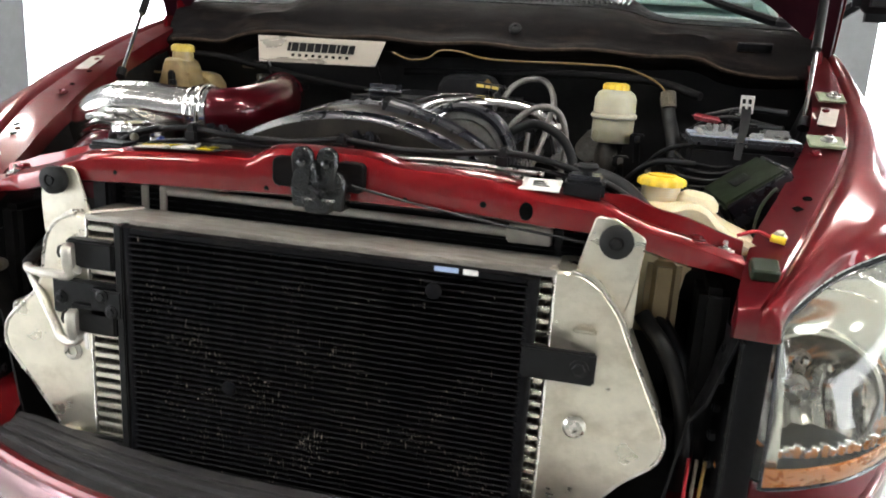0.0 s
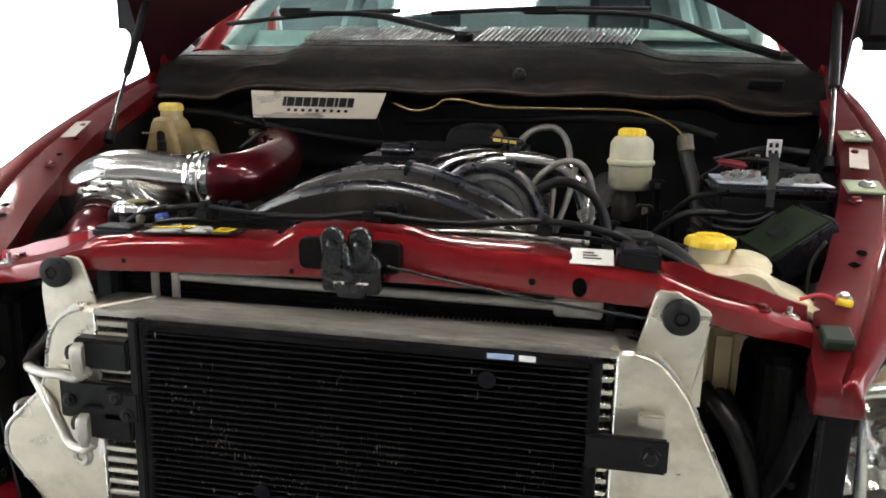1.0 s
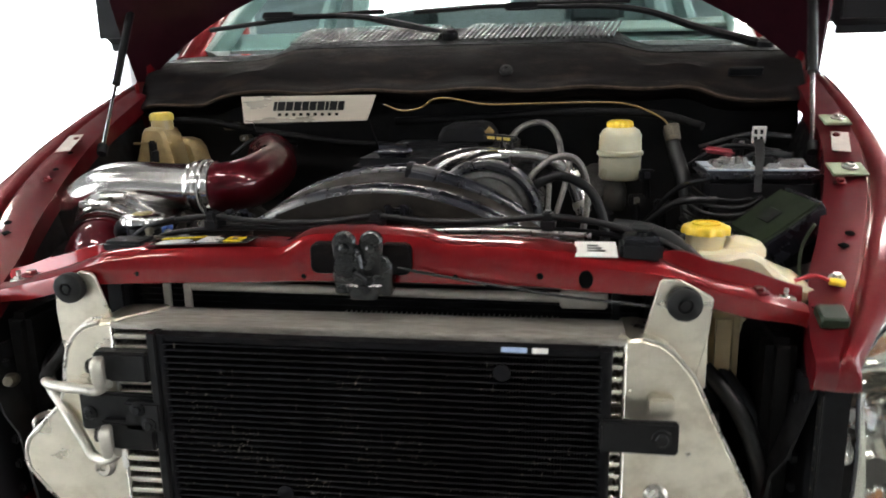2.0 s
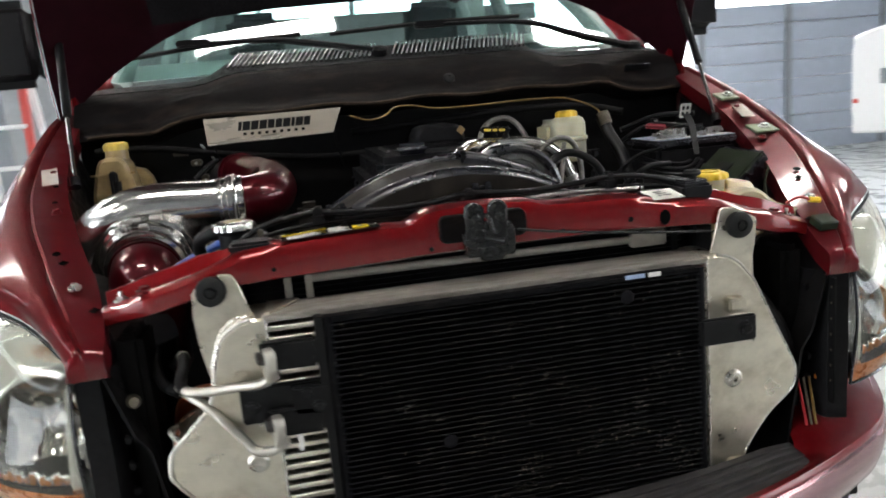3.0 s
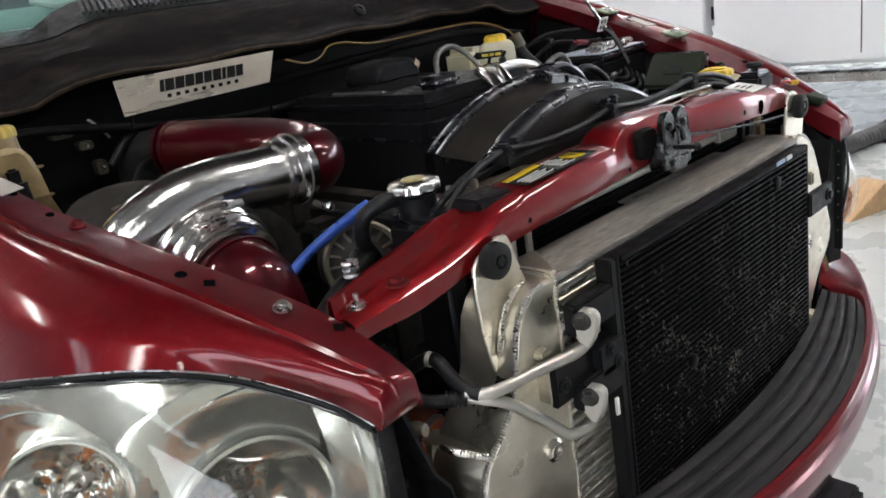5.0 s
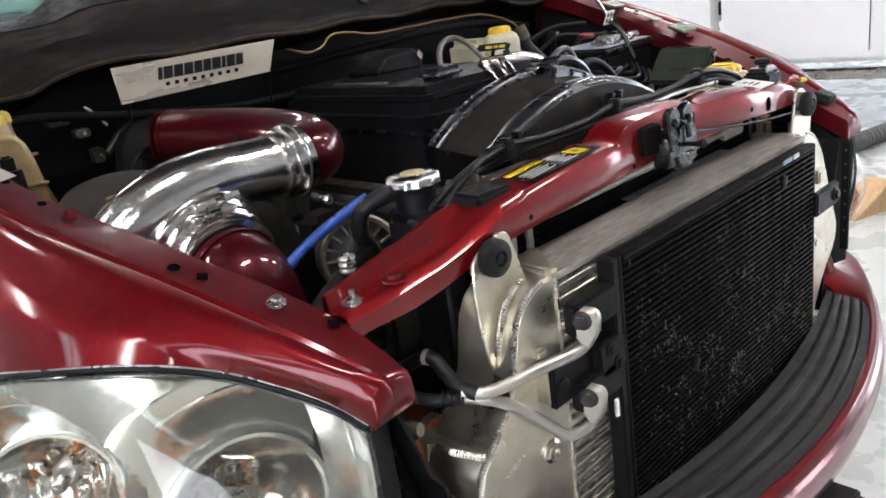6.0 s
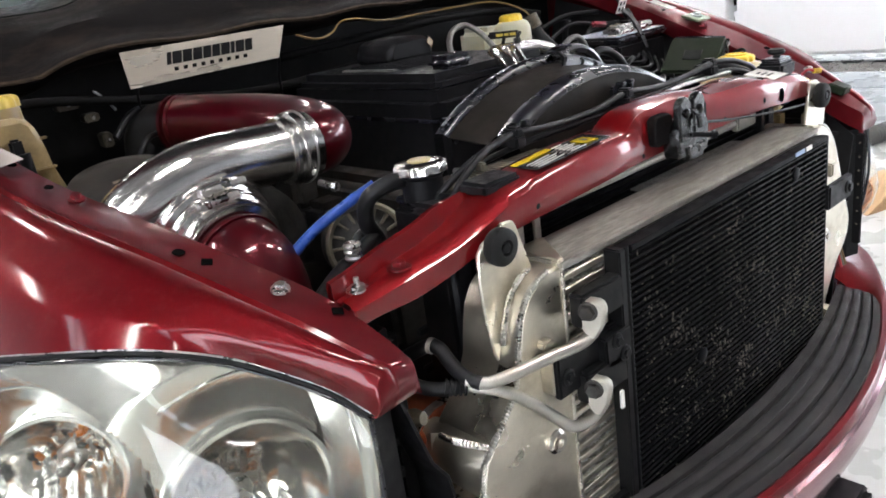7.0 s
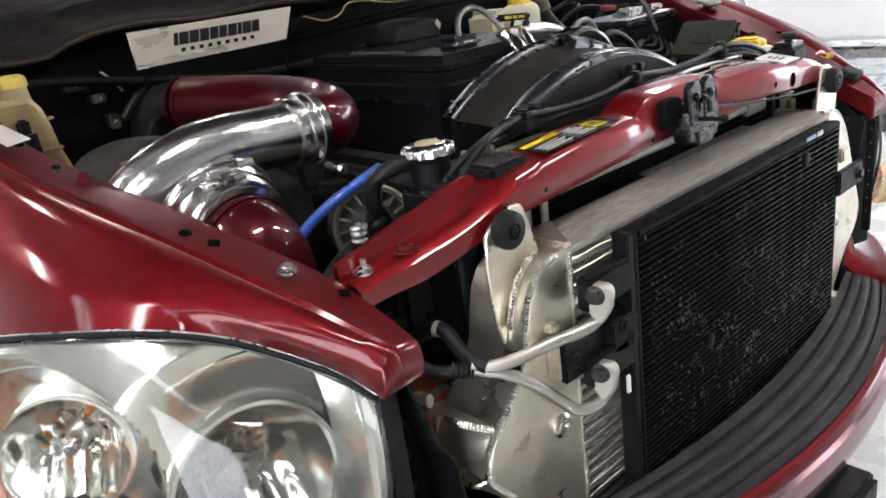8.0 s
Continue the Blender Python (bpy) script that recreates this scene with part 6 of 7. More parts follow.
def shroud():
    t = thing("fan_shroud", (0, .2, .65), "glossy black plastic fan shroud arching over the radiator fan", "fan shroud")
    cx, cz = -.0075, .918
    face = []
    for k in range(41):
        a = radians(44 + 78 * k / 40)
        x, z = cx + .403 * math.cos(a), cz + .403 * math.sin(a)
        face.append([(x, .166, z), (x, .163, z * .6 + 1.20 * .4), (x, .160, 1.20)])
    part("front_face", skin(face, .003), SHROUD_FACE, t, "dull brown-black front face of the shroud")
    part("front_rim", arc_sheet(cx, cz, [(.4025, .1655), (.408, .168), (.413, .174), (.416, .183), (.4165, .193), (.4145, .203), (.411, .210)], 44, 122), SHROUD, t, "rounded glossy rim of the shroud")
    part("tunnel", arc_sheet(cx, cz, [(.411, .2095), (.4115, .235), (.417, .262), (.421, .292)], 44, 124), SHROUD_FACE, t, "dull brown-black sloping tunnel of the shroud")
    part("rear_ring", arc_sheet(.0137, .9076, [(.421, .292), (.4345, .296), (.4350, .301), (.4395, .303), (.4433, .309), (.4440, .318), (.4425, .328), (.436, .334)], 86.5, 125), SHROUD, t,
         "stepped rear ring of the shroud")
    part("rear_ring", arc_sheet(-.047, .882, [(.452, .258), (.4675, .262), (.4680, .267), (.4735, .269), (.478, .275), (.4788, .285), (.4775, .296), (.471, .303)], 46, 81), SHROUD, t,
         "raised rear ring of the shroud")
    part("ring_seam", arc_sheet(-.047, .882, [(.450, .262), (.472, .260), (.4805, .272), (.4805, .297)], 80.6, 81.8, 2), PLASTIC, t)
    for a in (91, 96, 101, 106, 111, 116, 121):
        part("rib", arc_sheet(.0137, .9076, [(.432, .291), (.4365, .2925), (.4385, .299)], a, a + .45, 1), PLASTIC, t)
    for a in (50, 55, 60, 65, 70, 75):
        part("rib", arc_sheet(-.047, .882, [(.462, .257), (.4705, .2585), (.4725, .265)], a, a + .45, 1), PLASTIC, t)
    part("back_wall", box(-.42, .44, .146, .152, .72, 1.20, .002), PLASTIC, t)
    # fan inside
    fz = 1.0
    part("fan_hub", lathe([(.09, 0), (.09, .05), (.07, .07), (0, .07)], (cx, .24, fz), (0, -1, 0), 28), CAST_ALU, t)
    for k in range(9):
        a = 2 * math.pi * k / 9
        b = box(.08, .29, -.035, .035, -.003, .003, .002, 1, Matrix.Translation((cx, .24, fz)) @ Matrix.Rotation(a, 4, "Y") @ Matrix.Rotation(radians(32), 4, "X"))
        part("fan_blade", b, PLASTIC, t)
    # smaller guarded drum behind on the plus-x side
    part("idler_drum", lathe([(.084, 0), (.083, -.006), (.079, -.008), (.070, -.008), (.067, -.003), (.050, -.004), (.046, -.012), (0, -.012)], (.150, .352, 1.254), (0, 1, 0), 44), CAST_ALU, t, "pale cast metal drum")
    part("drum_guard", arc_sheet(.148, 1.250, [(.088, .334), (.096, .332), (.102, .335), (.105, .343), (.105, .372), (.102, .378)], -12, 172, 40), SHROUD, t, "glossy black guard round the drum")
    # paired clip fingers on the face
    for x, z in ((-.235, 1.282), (.030, 1.292)):
        cl = part("hose_clip", box(x - .020, x + .020, .152, .166, z - .010, z + .006, .003), PLASTIC, t)
        for dx in (-.014, .010):
            part("clip_finger", merge(box(x + dx - .006, x + dx + .006, .136, .156, z - .006, z + .012, .004), box(x + dx - .007, x + dx + .004, .133, .150, z + .009, z + .015, .002)), PLASTIC_GLOSS, cl)


shroud()


def engine():
    e = thing("diesel_engine", (.02, .62, .6), "dark diesel engine with black ribbed valve cover", "engine")
    part("block", box(-.22, .24, .34, .96, .62, 1.16, .03, 3), CAST, e)
    cov = part("valve_cover", box(-.150, .22, .415, .93, 1.10, 1.318, .022, 2), PLASTIC, e, "black plastic valve cover")
    part("cover_step", box(-.128, .20, .438, .90, 1.305, 1.346, .016, 2), PLASTIC, cov)
    part("cover_seam", box(-.153, .223, .412, .933, 1.262, 1.270, .002), PLASTIC_GLOSS, cov)
    part("cover_cap", box(-.085, -.006, .446, .512, 1.344, 1.371, .012, 3), PLASTIC_GLOSS, cov)
    for k in range(7):
        part("cover_ridge", box(-.07, .10, .60 + k * .028, .608 + k * .028, 1.344, 1.352, .003), PLASTIC, cov)
    part("cover_badge", box(-.09, -.075, .60, .78, 1.344, 1.350, .003), CAST_ALU, cov, "small worn metal badge")
    part("cover_hump", plate([(.0, 1.345), (.006, 1.378), (.022, 1.394), (.105, 1.397), (.128, 1.384), (.136, 1.345)], .13, front(.72), .010), PLASTIC, cov, "raised black filler hump")
    part("hump_mark", lathe([(.013, 0), (.012, .001), (0, .001)], (.122, .719, 1.377), (.25, -1, .2), 4), WIRE_YELLOW, cov, "worn yellow diamond sticker")
    part("injector_rail", tube([(.22, .36, 1.20), (.23, .6, 1.21), (.23, .92, 1.21)], .016, 10), STEEL, e)
    part("bellhousing_cover", box(-.20, .22, .93, .975, .8, 1.2, .02, 3), CAST, e)
    # alternator
    al = part("alternator", lathe([(.030, -.06), (.054, -.055), (.062, -.03), (.062, .045), (.056, .06), (.026, .066), (0, .066)], (-.424, .318, 1.146), (-.45, -.85, .25), 34), CAST, e,
              "cast aluminium alternator")
    for k in range(16):
        a = 2 * math.pi * k / 16
        b = box(.034, .055, -.0022, .0022, .056, .070, .001, 1, Matrix.Translation((-.424, .318, 1.146)) @ Vector((-.45, -.85, .25)).to_track_quat("Z", "Y").to_matrix().to_4x4() @ Matrix.Rotation(a, 4, "Z"))
        part("vent_bar", b, OLD_ALU, al)
    part("vent_rim", lathe([(.052, .056), (.060, .056), (.061, .070), (.057, .074), (.052, .072)], (-.424, .318, 1.146), (-.45, -.85, .25), 36, True), OLD_ALU, al)
    part("pulley", lathe([(.024, .068), (.024, .08), (.020, .082), (.010, .082), (.010, .09), (0, .09)], (-.424, .318, 1.146), (-.45, -.85, .25), 26), STEEL_DARK, al)
    # belt drive and clutter under the shroud
    part("water_pump", lathe([(.06, 0), (.06, .06), (.03, .08), (0, .08)], (-.16, .36, 1.05), (0, -1, 0), 24), CAST, e)
    part("compressor", lathe([(.055, -.09), (.062, -.08), (.062, .08), (.05, .09), (0, .09)], (.34, .38, 1.03), (0, -1, 0), 26), CAST_ALU, e)
    for x, y, z, r, h in ((-.30, .42, 1.02, .05, .12), (-.33, .55, 1.12, .035, .10), (.30, .62, 1.1, .04, .14), (-.28, .72, 1.2, .03, .09)):
        part("bracket_casting", box(x - r, x + r, y - r, y + r, z - h, z + h * .4, .014, 2), CAST, e)


engine()


def charge_pipes():
    # polished elbow from the low turbo up to a V-band clamp, then a candy-red return elbow
    t = thing("intake_elbow", (-.55, .42, 1.1), "polished aluminium intake elbow clamped to a candy red pipe", "intake pipe")
    part("polished_pipe", tube([(-.742, .448, 1.120), (-.744, .447, 1.175), (-.733, .444, 1.222), (-.708, .439, 1.254), (-.672, .433, 1.277), (-.625, .430, 1.292), (-.570, .434, 1.295), (-.510, .439, 1.291), (-.446, .442, 1.288)], .047, 40, 8), CHROME, t,
         "mirror-polished aluminium elbow")
    part("clamp_band", lathe([(.046, -.012), (.0525, -.012), (.0535, -.006), (.0515, -.004), (.0515, .004), (.0565, .006), (.0575, .014), (.0575, .022), (.0555, .025), (.053, .026), (.053, .038), (.046, .038)],
                             (-.450, .442, 1.288), (1, .01, .01), 44, True), CHROME, t, "polished metal clamp band")
    part("band_groove", tube([(-.431, .4425, 1.288), (-.428, .4425, 1.288)], .0585, 44, 1, False), STEEL, t)
    part("clamp_bolt", tube([(-.425, .405, 1.232), (-.418, .372, 1.226)], .0055, 10, 1, False), STEEL, t)
    part("clamp_nut", bolt((-.419, .378, 1.227), (.2, -1, -.1), .008, .009), STEEL, t)
    red = part("red_pipe", tube([(-.416, .442, 1.288), (-.392, .446, 1.288), (-.366, .474, 1.291), (-.356, .540, 1.297), (-.368, .640, 1.303), (-.406, .745, 1.309), (-.440, .820, 1.312)],
                                lambda f: .0505 + .004 * min(1, f * 2), 40, 10, caps=False), CANDY, t, "candy red powder-coated elbow")
    part("red_pipe_lip", tube([(-.438, .816, 1.312), (-.442, .824, 1.3122)], .0562, 40, 1, False), CANDY, red)
    part("red_pipe_lip", tube([(-.446, .832, 1.3124), (-.449, .838, 1.3126)], .0560, 40, 1, False), CANDY, red)
    part("joint_sleeve", tube([(-.430, .800, 1.311), (-.462, .862, 1.312), (-.486, .892, 1.29), (-.495, .90, 1.20)], .047, 32, 4), RUBBER, red, "black rubber joint sleeve")
    # compressor cover and its inlet below
    u = thing("turbocharger", (-.55, .36, 1.0), "turbocharger with polished compressor cover and red inlet hose", "turbocharger")
    ax = Vector((.05, -.95, -.28)).normalized()
    c = Vector((-.612, .355, 1.178))
    part("compressor_cover", lathe([(.05, -.17), (.092, -.165), (.106, -.14), (.110, -.11), (.106, -.080), (.096, -.062), (.094, -.050), (.088, -.046), (.086, -.030), (.081, -.026), (.079, -.004), (.060, .0), (0, .0)], c, ax, 56), CHROME, u,
         "polished compressor cover")
    for r, h in ((.0955, -.054), (.087, -.036), (.0805, -.014)):
        part("band_clamp", lathe([(r, -.006), (r + .0025, -.006), (r + .0035, -.003), (r + .002, .0), (r + .0035, .003), (r + .0025, .006), (r, .006)], c + ax * h, ax, 48, True), CHROME, u)
    up = (Vector((0, 0, 1)) - ax * ax.z).normalized()
    for k, (h, w) in enumerate(((-.036, .030), (-.014, .026))):
        q = c + ax * h + up * (.095 - .006 * k) + Vector((.012 - .02 * k, 0, 0))
        part("clamp_screw", merge(tube([q - Vector((w, 0, 0)), q + Vector((w, 0, .002))], .0055, 8, 1, False), box(-.010, .010, -.007, .007, -.006, .006, .002, 1, Matrix.Translation(q + Vector((-w, 0, 0))))), STEEL, u,
             "worm-drive clamp screw")
    part("inlet_hose", tube([c - ax * .006, c + ax * .022, c + ax * .040 + Vector((.0, 0, -.010)), c + ax * .052 + Vector((.002, .004, -.052)), c + ax * .045 + Vector((-.004, .02, -.11)), c + ax * .03 + Vector((-.008, .04, -.18))], .0665, 40, 8), CANDY, u,
         "candy red inlet hose")
    part("hose_bead", tube([c + ax * .006, c + ax * .010], .0705, 40, 1, False), CANDY, u)
    part("turbine_housing", lathe([(.05, -.08), (.10, -.07), (.11, 0), (.09, .07), (.05, .09), (0, .09)], (-.47, .62, 1.12), (0, -1, .1), 28), CAST, u)
    part("exhaust_manifold", tube([(-.46, .60, 1.1), (-.35, .62, 1.08), (-.24, .6, 1.05)], .05, 16), CAST, u)


charge_pipes()


def air_box():
    t = thing("air_filter_housing", (-.66, .62, .95), "dull black plastic air filter housing", "air filter")
    part("dome", lathe([(.115, -.2), (.118, 0), (.108, .05), (.075, .085), (.03, .098), (0, .10)], (-.655, .590, 1.21), (-.1, -.2, 1), 36), FILTER, t)
    part("dome_mark", tube([(-.690, .535, 1.292), (-.672, .530, 1.294), (-.655, .528, 1.293)], .0022, 6, 4), OLD_ALU, t, "small tarnished emblem")
    part("rim", tube([(-.655 + .121 * math.cos(a), .590 + .121 * math.sin(a), 1.195 + .02 * math.sin(a)) for a in [2 * math.pi * k / 28 for k in range(28)]], .006, 8, 1, False, True), PLASTIC, t)
    part("outlet", tube([(-.655, .60, 1.2), (-.60, .66, 1.18), (-.52, .70, 1.15)], .05, 18), PLASTIC, t)


air_box()


def coolant_tank():
    t = thing("coolant_tank", (-.73, .83, 1.15), "browned translucent plastic coolant tank with a yellow cap by the firewall", "coolant tank")
    prof = [(-.800, 1.12), (-.800, 1.30), (-.790, 1.350), (-.780, 1.378), (-.765, 1.388), (-.722, 1.388), (-.708, 1.376), (-.700, 1.345), (-.692, 1.290), (-.686, 1.230), (-.682, 1.12)]
    bm = plate(prof, .095, front(.798), .020)
    for v in bm.verts:
        v.co.y += .012 * math.sin(v.co.x * 34 + v.co.z * 21)
    part("body", bm, TAN, t)
    rear = plate([(-.785, 1.12), (-.785, 1.335), (-.765, 1.352), (-.705, 1.352), (-.682, 1.338), (-.668, 1.290), (-.648, 1.215), (-.632, 1.12)], .075, front(.895), .018)
    part("rear_lobe", rear, TAN, t)
    part("level_slot", box(-.752, -.732, .784, .797, 1.25, 1.355, .004), PLASTIC, t)
    part("neck", lathe([(.028, 0), (.026, .03), (0, .03)], (-.735, .835, 1.380), (0, 0, 1), 22), TAN, t)
    part("cap", scallop(.029, .020, (-.735, .835, 1.404)), DULL_YELLOW, t, "faded yellow cap")
    for k in range(3):
        part("mould_seam", box(-.798 + .004 * k, -.690 + .002 * k, .792, .800, 1.345 - .05 * k, 1.350 - .05 * k, .002), TAN, t)
    part("drain_nipple", tube([(-.735, .785, 1.33), (-.735, .782, 1.25)], .010, 10, 2), PLASTIC, t)


coolant_tank()


def brake_reservoir():
    t = thing("brake_reservoir", (.416, .735, 1.15), "milky plastic fluid reservoir with a yellow cap", "reservoir")
    part("body", lathe([(.0, .0), (.040, .0), (.046, .008), (.0465, .052), (.0505, .055), (.0515, .059), (.0505, .063), (.0465, .066), (.046, .098), (.040, .110), (.030, .116), (0, .117)], (.414, .735, 1.268), (0, 0, 1), 36), MILKY, t)
    part("cap", scallop(.028, .016, (.412, .735, 1.384)), YELLOW, t, "yellow screw cap")
    part("bracket", box(.39, .44, .76, .80, 1.15, 1.30, .006), STEEL_DARK, t)
    part("lower_fitting", lathe([(.02, 0), (.026, .01), (.026, .05), (.018, .07), (0, .07)], (.405, .73, 1.198), (0, 0, 1), 18), CAST, t)
    # second chamber seen behind
    part("rear_chamber", box(.378, .452, .785, .905, 1.285, 1.374, .018, 3), MILKY, t)
    part("master_cylinder", tube([(.36, .80, 1.24), (.37, .95, 1.25)], .03, 16), CAST_ALU, t)


brake_reservoir()


def washer_tank():
    t = thing("washer_tank", (.56, .2, .95), "yellowed translucent washer fluid tank with a yellow cap", "washer tank")
    prof = [(.480, 1.03), (.470, 1.10), (.468, 1.205), (.476, 1.226), (.492, 1.234), (.530, 1.234), (.545, 1.240), (.562, 1.241), (.580, 1.234), (.598, 1.214), (.616, 1.204), (.655, 1.190), (.664, 1.178),
            (.620, 1.165), (.560, 1.14), (.540, 1.03)]
    bm = plate(prof, .130, front(.135), .018)
    for v in bm.verts:
        v.co.y += max(0, v.co.x - .52) * -.25
    part("body", bm, BEIGE, t)
    part("shoulder", lathe([(.034, -.01), (.032, .0), (.024, .008), (0, .011)], (.566, .188, 1.240), (.15, -.1, 1), 24), BEIGE, t)
    part("neck", lathe([(.030, -.02), (.030, .012), (0, .012)], (.509, .197, 1.244), (0, 0, 1), 24), BEIGE, t)
    part("cap", scallop(.036, .014, (.509, .197, 1.257)), YELLOW, t, "bright yellow flip cap")
    part("cap_ring", lathe([(.022, 0), (.022, .003), (.018, .003), (.018, .001), (0, .001)], (.509, .197, 1.2705), (0, 0, 1), 24), YELLOW, t)
    part("lower_body", box(.500, .552, .105, .20, 1.022, 1.16, .015, 3), TAN, t)


washer_tank()


def battery():
    t = thing("battery", (.66, .58, 1.1), "black battery with bright terminals and a hold-down strap", "battery")
    part("case", box(.555, .765, .49, .665, 1.02, 1.272, .010, 2), PLASTIC, t)
    part("lid", box(.55, .77, .485, .67, 1.272, 1.288, .006, 2), PLASTIC_GLOSS, t)
    for x, y in ((.60, .52), (.725, .53)):
        tm = part("terminal", merge(lathe([(.011, 0), (.010, .02), (0, .02)], (x, y, 1.288), (0, 0, 1), 16), box(x - .030, x + .022, y - .016, y + .016, 1.292, 1.308, .004)), STEEL, t, "bright metal terminal clamp")
        part("terminal_bolt", tube([(x - .028, y - .024, 1.300), (x - .028, y + .024, 1.300)], .005, 8, 1, False), STEEL, tm)
    fb = part("fuse_block", box(.583, .640, .500, .545, 1.288, 1.302, .004), CHROME, t, "silver fusible link block")
    for k in range(4):
        part("link", merge(box(.588 + k * .012, .597 + k * .012, .498, .548, 1.300, 1.310 + .004 * (k % 2), .002), bolt((.5925 + k * .012, .512, 1.310), (0, 0, 1), .004, .004)), CHROME if k % 2 else STEEL, fb)
    part("module", box(.655, .690, .525, .560, 1.288, 1.316, .005), PLASTIC, t)
    part("clamp_plate", box(.668, .695, .500, .528, 1.290, 1.302, .003), CHROME, t, "bright clamp plate")
    part("sticker", box(.560, .765, .495, .650, 1.288, 1.2895), LABEL_PALE, t, "pale blue and white sticker")
    part("sticker_band", box(.565, .762, .505, .530, 1.2895, 1.2905), LABEL_WHITE, t)
    st = part("strap", skin([[(.641, .470, 1.250), (.655, .470, 1.250)], [(.644, .488, 1.285), (.659, .488, 1.285)], [(.648, .500, 1.305), (.664, .500, 1.305)], [(.650, .520, 1.328), (.668, .520, 1.328)],
                             [(.652, .545, 1.345), (.671, .545, 1.345)]], .003), HOSE, t, "black rubber hold-down strap")
    cm = Matrix.Translation((.662, .552, 1.352)) @ Matrix.Rotation(radians(-12), 4, "Z") @ Matrix.Rotation(radians(28), 4, "X")
    part("strap_clip", plate([(-.013, -.018), (.013, -.018), (.014, .022), (-.012, .022)], .003, cm @ Matrix.Rotation(radians(90), 4, "X"), .001), LABEL_WHITE, st, "white slotted strap clip")
    for u in (-.0055, .0055):
        for v in (-.006, .010):
            part("slot", box(u - .003, u + .003, -.0032, .0002, v - .005, v + .005, 0, 1, cm), INK, st)
    t.location += Vector((.010, .038, .024))
    part("positive_cover", box(-.030, .030, -.010, .010, -.007, .007, .006, 3, Matrix.Translation((.602, .61, 1.343)) @ Matrix.Rotation(radians(8), 4, "Y")), RED_BOOT, t, "red positive terminal cover")


battery()


def fuse_box():
    t = thing("fuse_box", (.64, .36, 1.0), "black fuse box with a sloping olive green lid beside the battery", "fuse box")
    u = Vector((.094, .018, .069)).normalized()
    v = Vector((.002, -.122, -.026)).normalized()
    w = u.cross(v).normalized()
    if w.z < 0:
        w = -w
    v = w.cross(u).normalized()
    c = Vector((.653, .379, 1.2545))
    m = Matrix(((u.x, v.x, w.x, c.x), (u.y, v.y, w.y, c.y), (u.z, v.z, w.z, c.z), (0, 0, 0, 1)))
    part("base", box(-.054, .056, -.060, .060, -.110, -.016, .010, 3, m), PLASTIC, t)
    lid = part("lid", box(-.060, .060, -.066, .066, -.017, .0, .006, 3, m), GREEN, t, "olive green sloping lid")
    part("lid_recess", box(-.020, .012, -.020, .022, .0, .0022, .001, 1, m), PLASTIC, lid)
    part("lid_lip", box(.058, .064, -.060, .060, -.030, -.002, .002, 1, m), PLASTIC_GLOSS, lid)
    part("lid_front", box(-.058, .058, -.071, -.064, -.050, -.003, .003, 2, m), PLASTIC_GLOSS, lid, "glossy black front edge")
    for y in (-.04, .04):
        part("latch", box(-.066, -.058, y - .010, y + .010, -.034, -.004, .002, 1, m), PLASTIC, t)
    part("cable_outlet", tube([(.70, .42, 1.20), (.735, .46, 1.24), (.76, .50, 1.23)], .016, 12, 6), HOSE, t)


fuse_box()


def sign():
    t = thing("sign_plate", (-.35, .84, 1.39), "pale slanted-end sign plate with dark block print", "sign")
    tl, tr, br, bl = (-.518, 1.4595), (-.168, 1.4600), (-.194, 1.3975), (-.515, 1.3925)
    y = .842
    part("plate", plate([tl, tr, br, bl], .003, front(y), .0006), SIGN_WHITE, t)
    wide = (.45, 1, 1, 1, .9, .9, 1, .45, 1, .85)
    x0 = -.436
    for w in wide:
        x1 = x0 + w * .0187
        o = [(x0, 1.4235), (x1 + .0004, 1.4235), (x1 + .0054, 1.4460), (x0 + .005, 1.4460)]
        x0 = x1 + .0026
        part("print_block", plate(o, .0008, front(y - .0009), 0), INK, t)
    for k in range(9):
        x = -.424 + k * .0186
        part("print_dash", plate([(x, 1.4105), (x + .0085, 1.4105), (x + .0095, 1.4175), (x + .001, 1.4175)], .0006, front(y - .0007), 0), PLASTIC_WORN, t)
    for x in (-.50, -.19):
        part("hanger", tube([(x, y + .004, 1.40), (x + .005, y + .03, 1.36), (x + .02, y + .06, 1.30)], .0025, 6), STEEL_DARK, t)


sign()


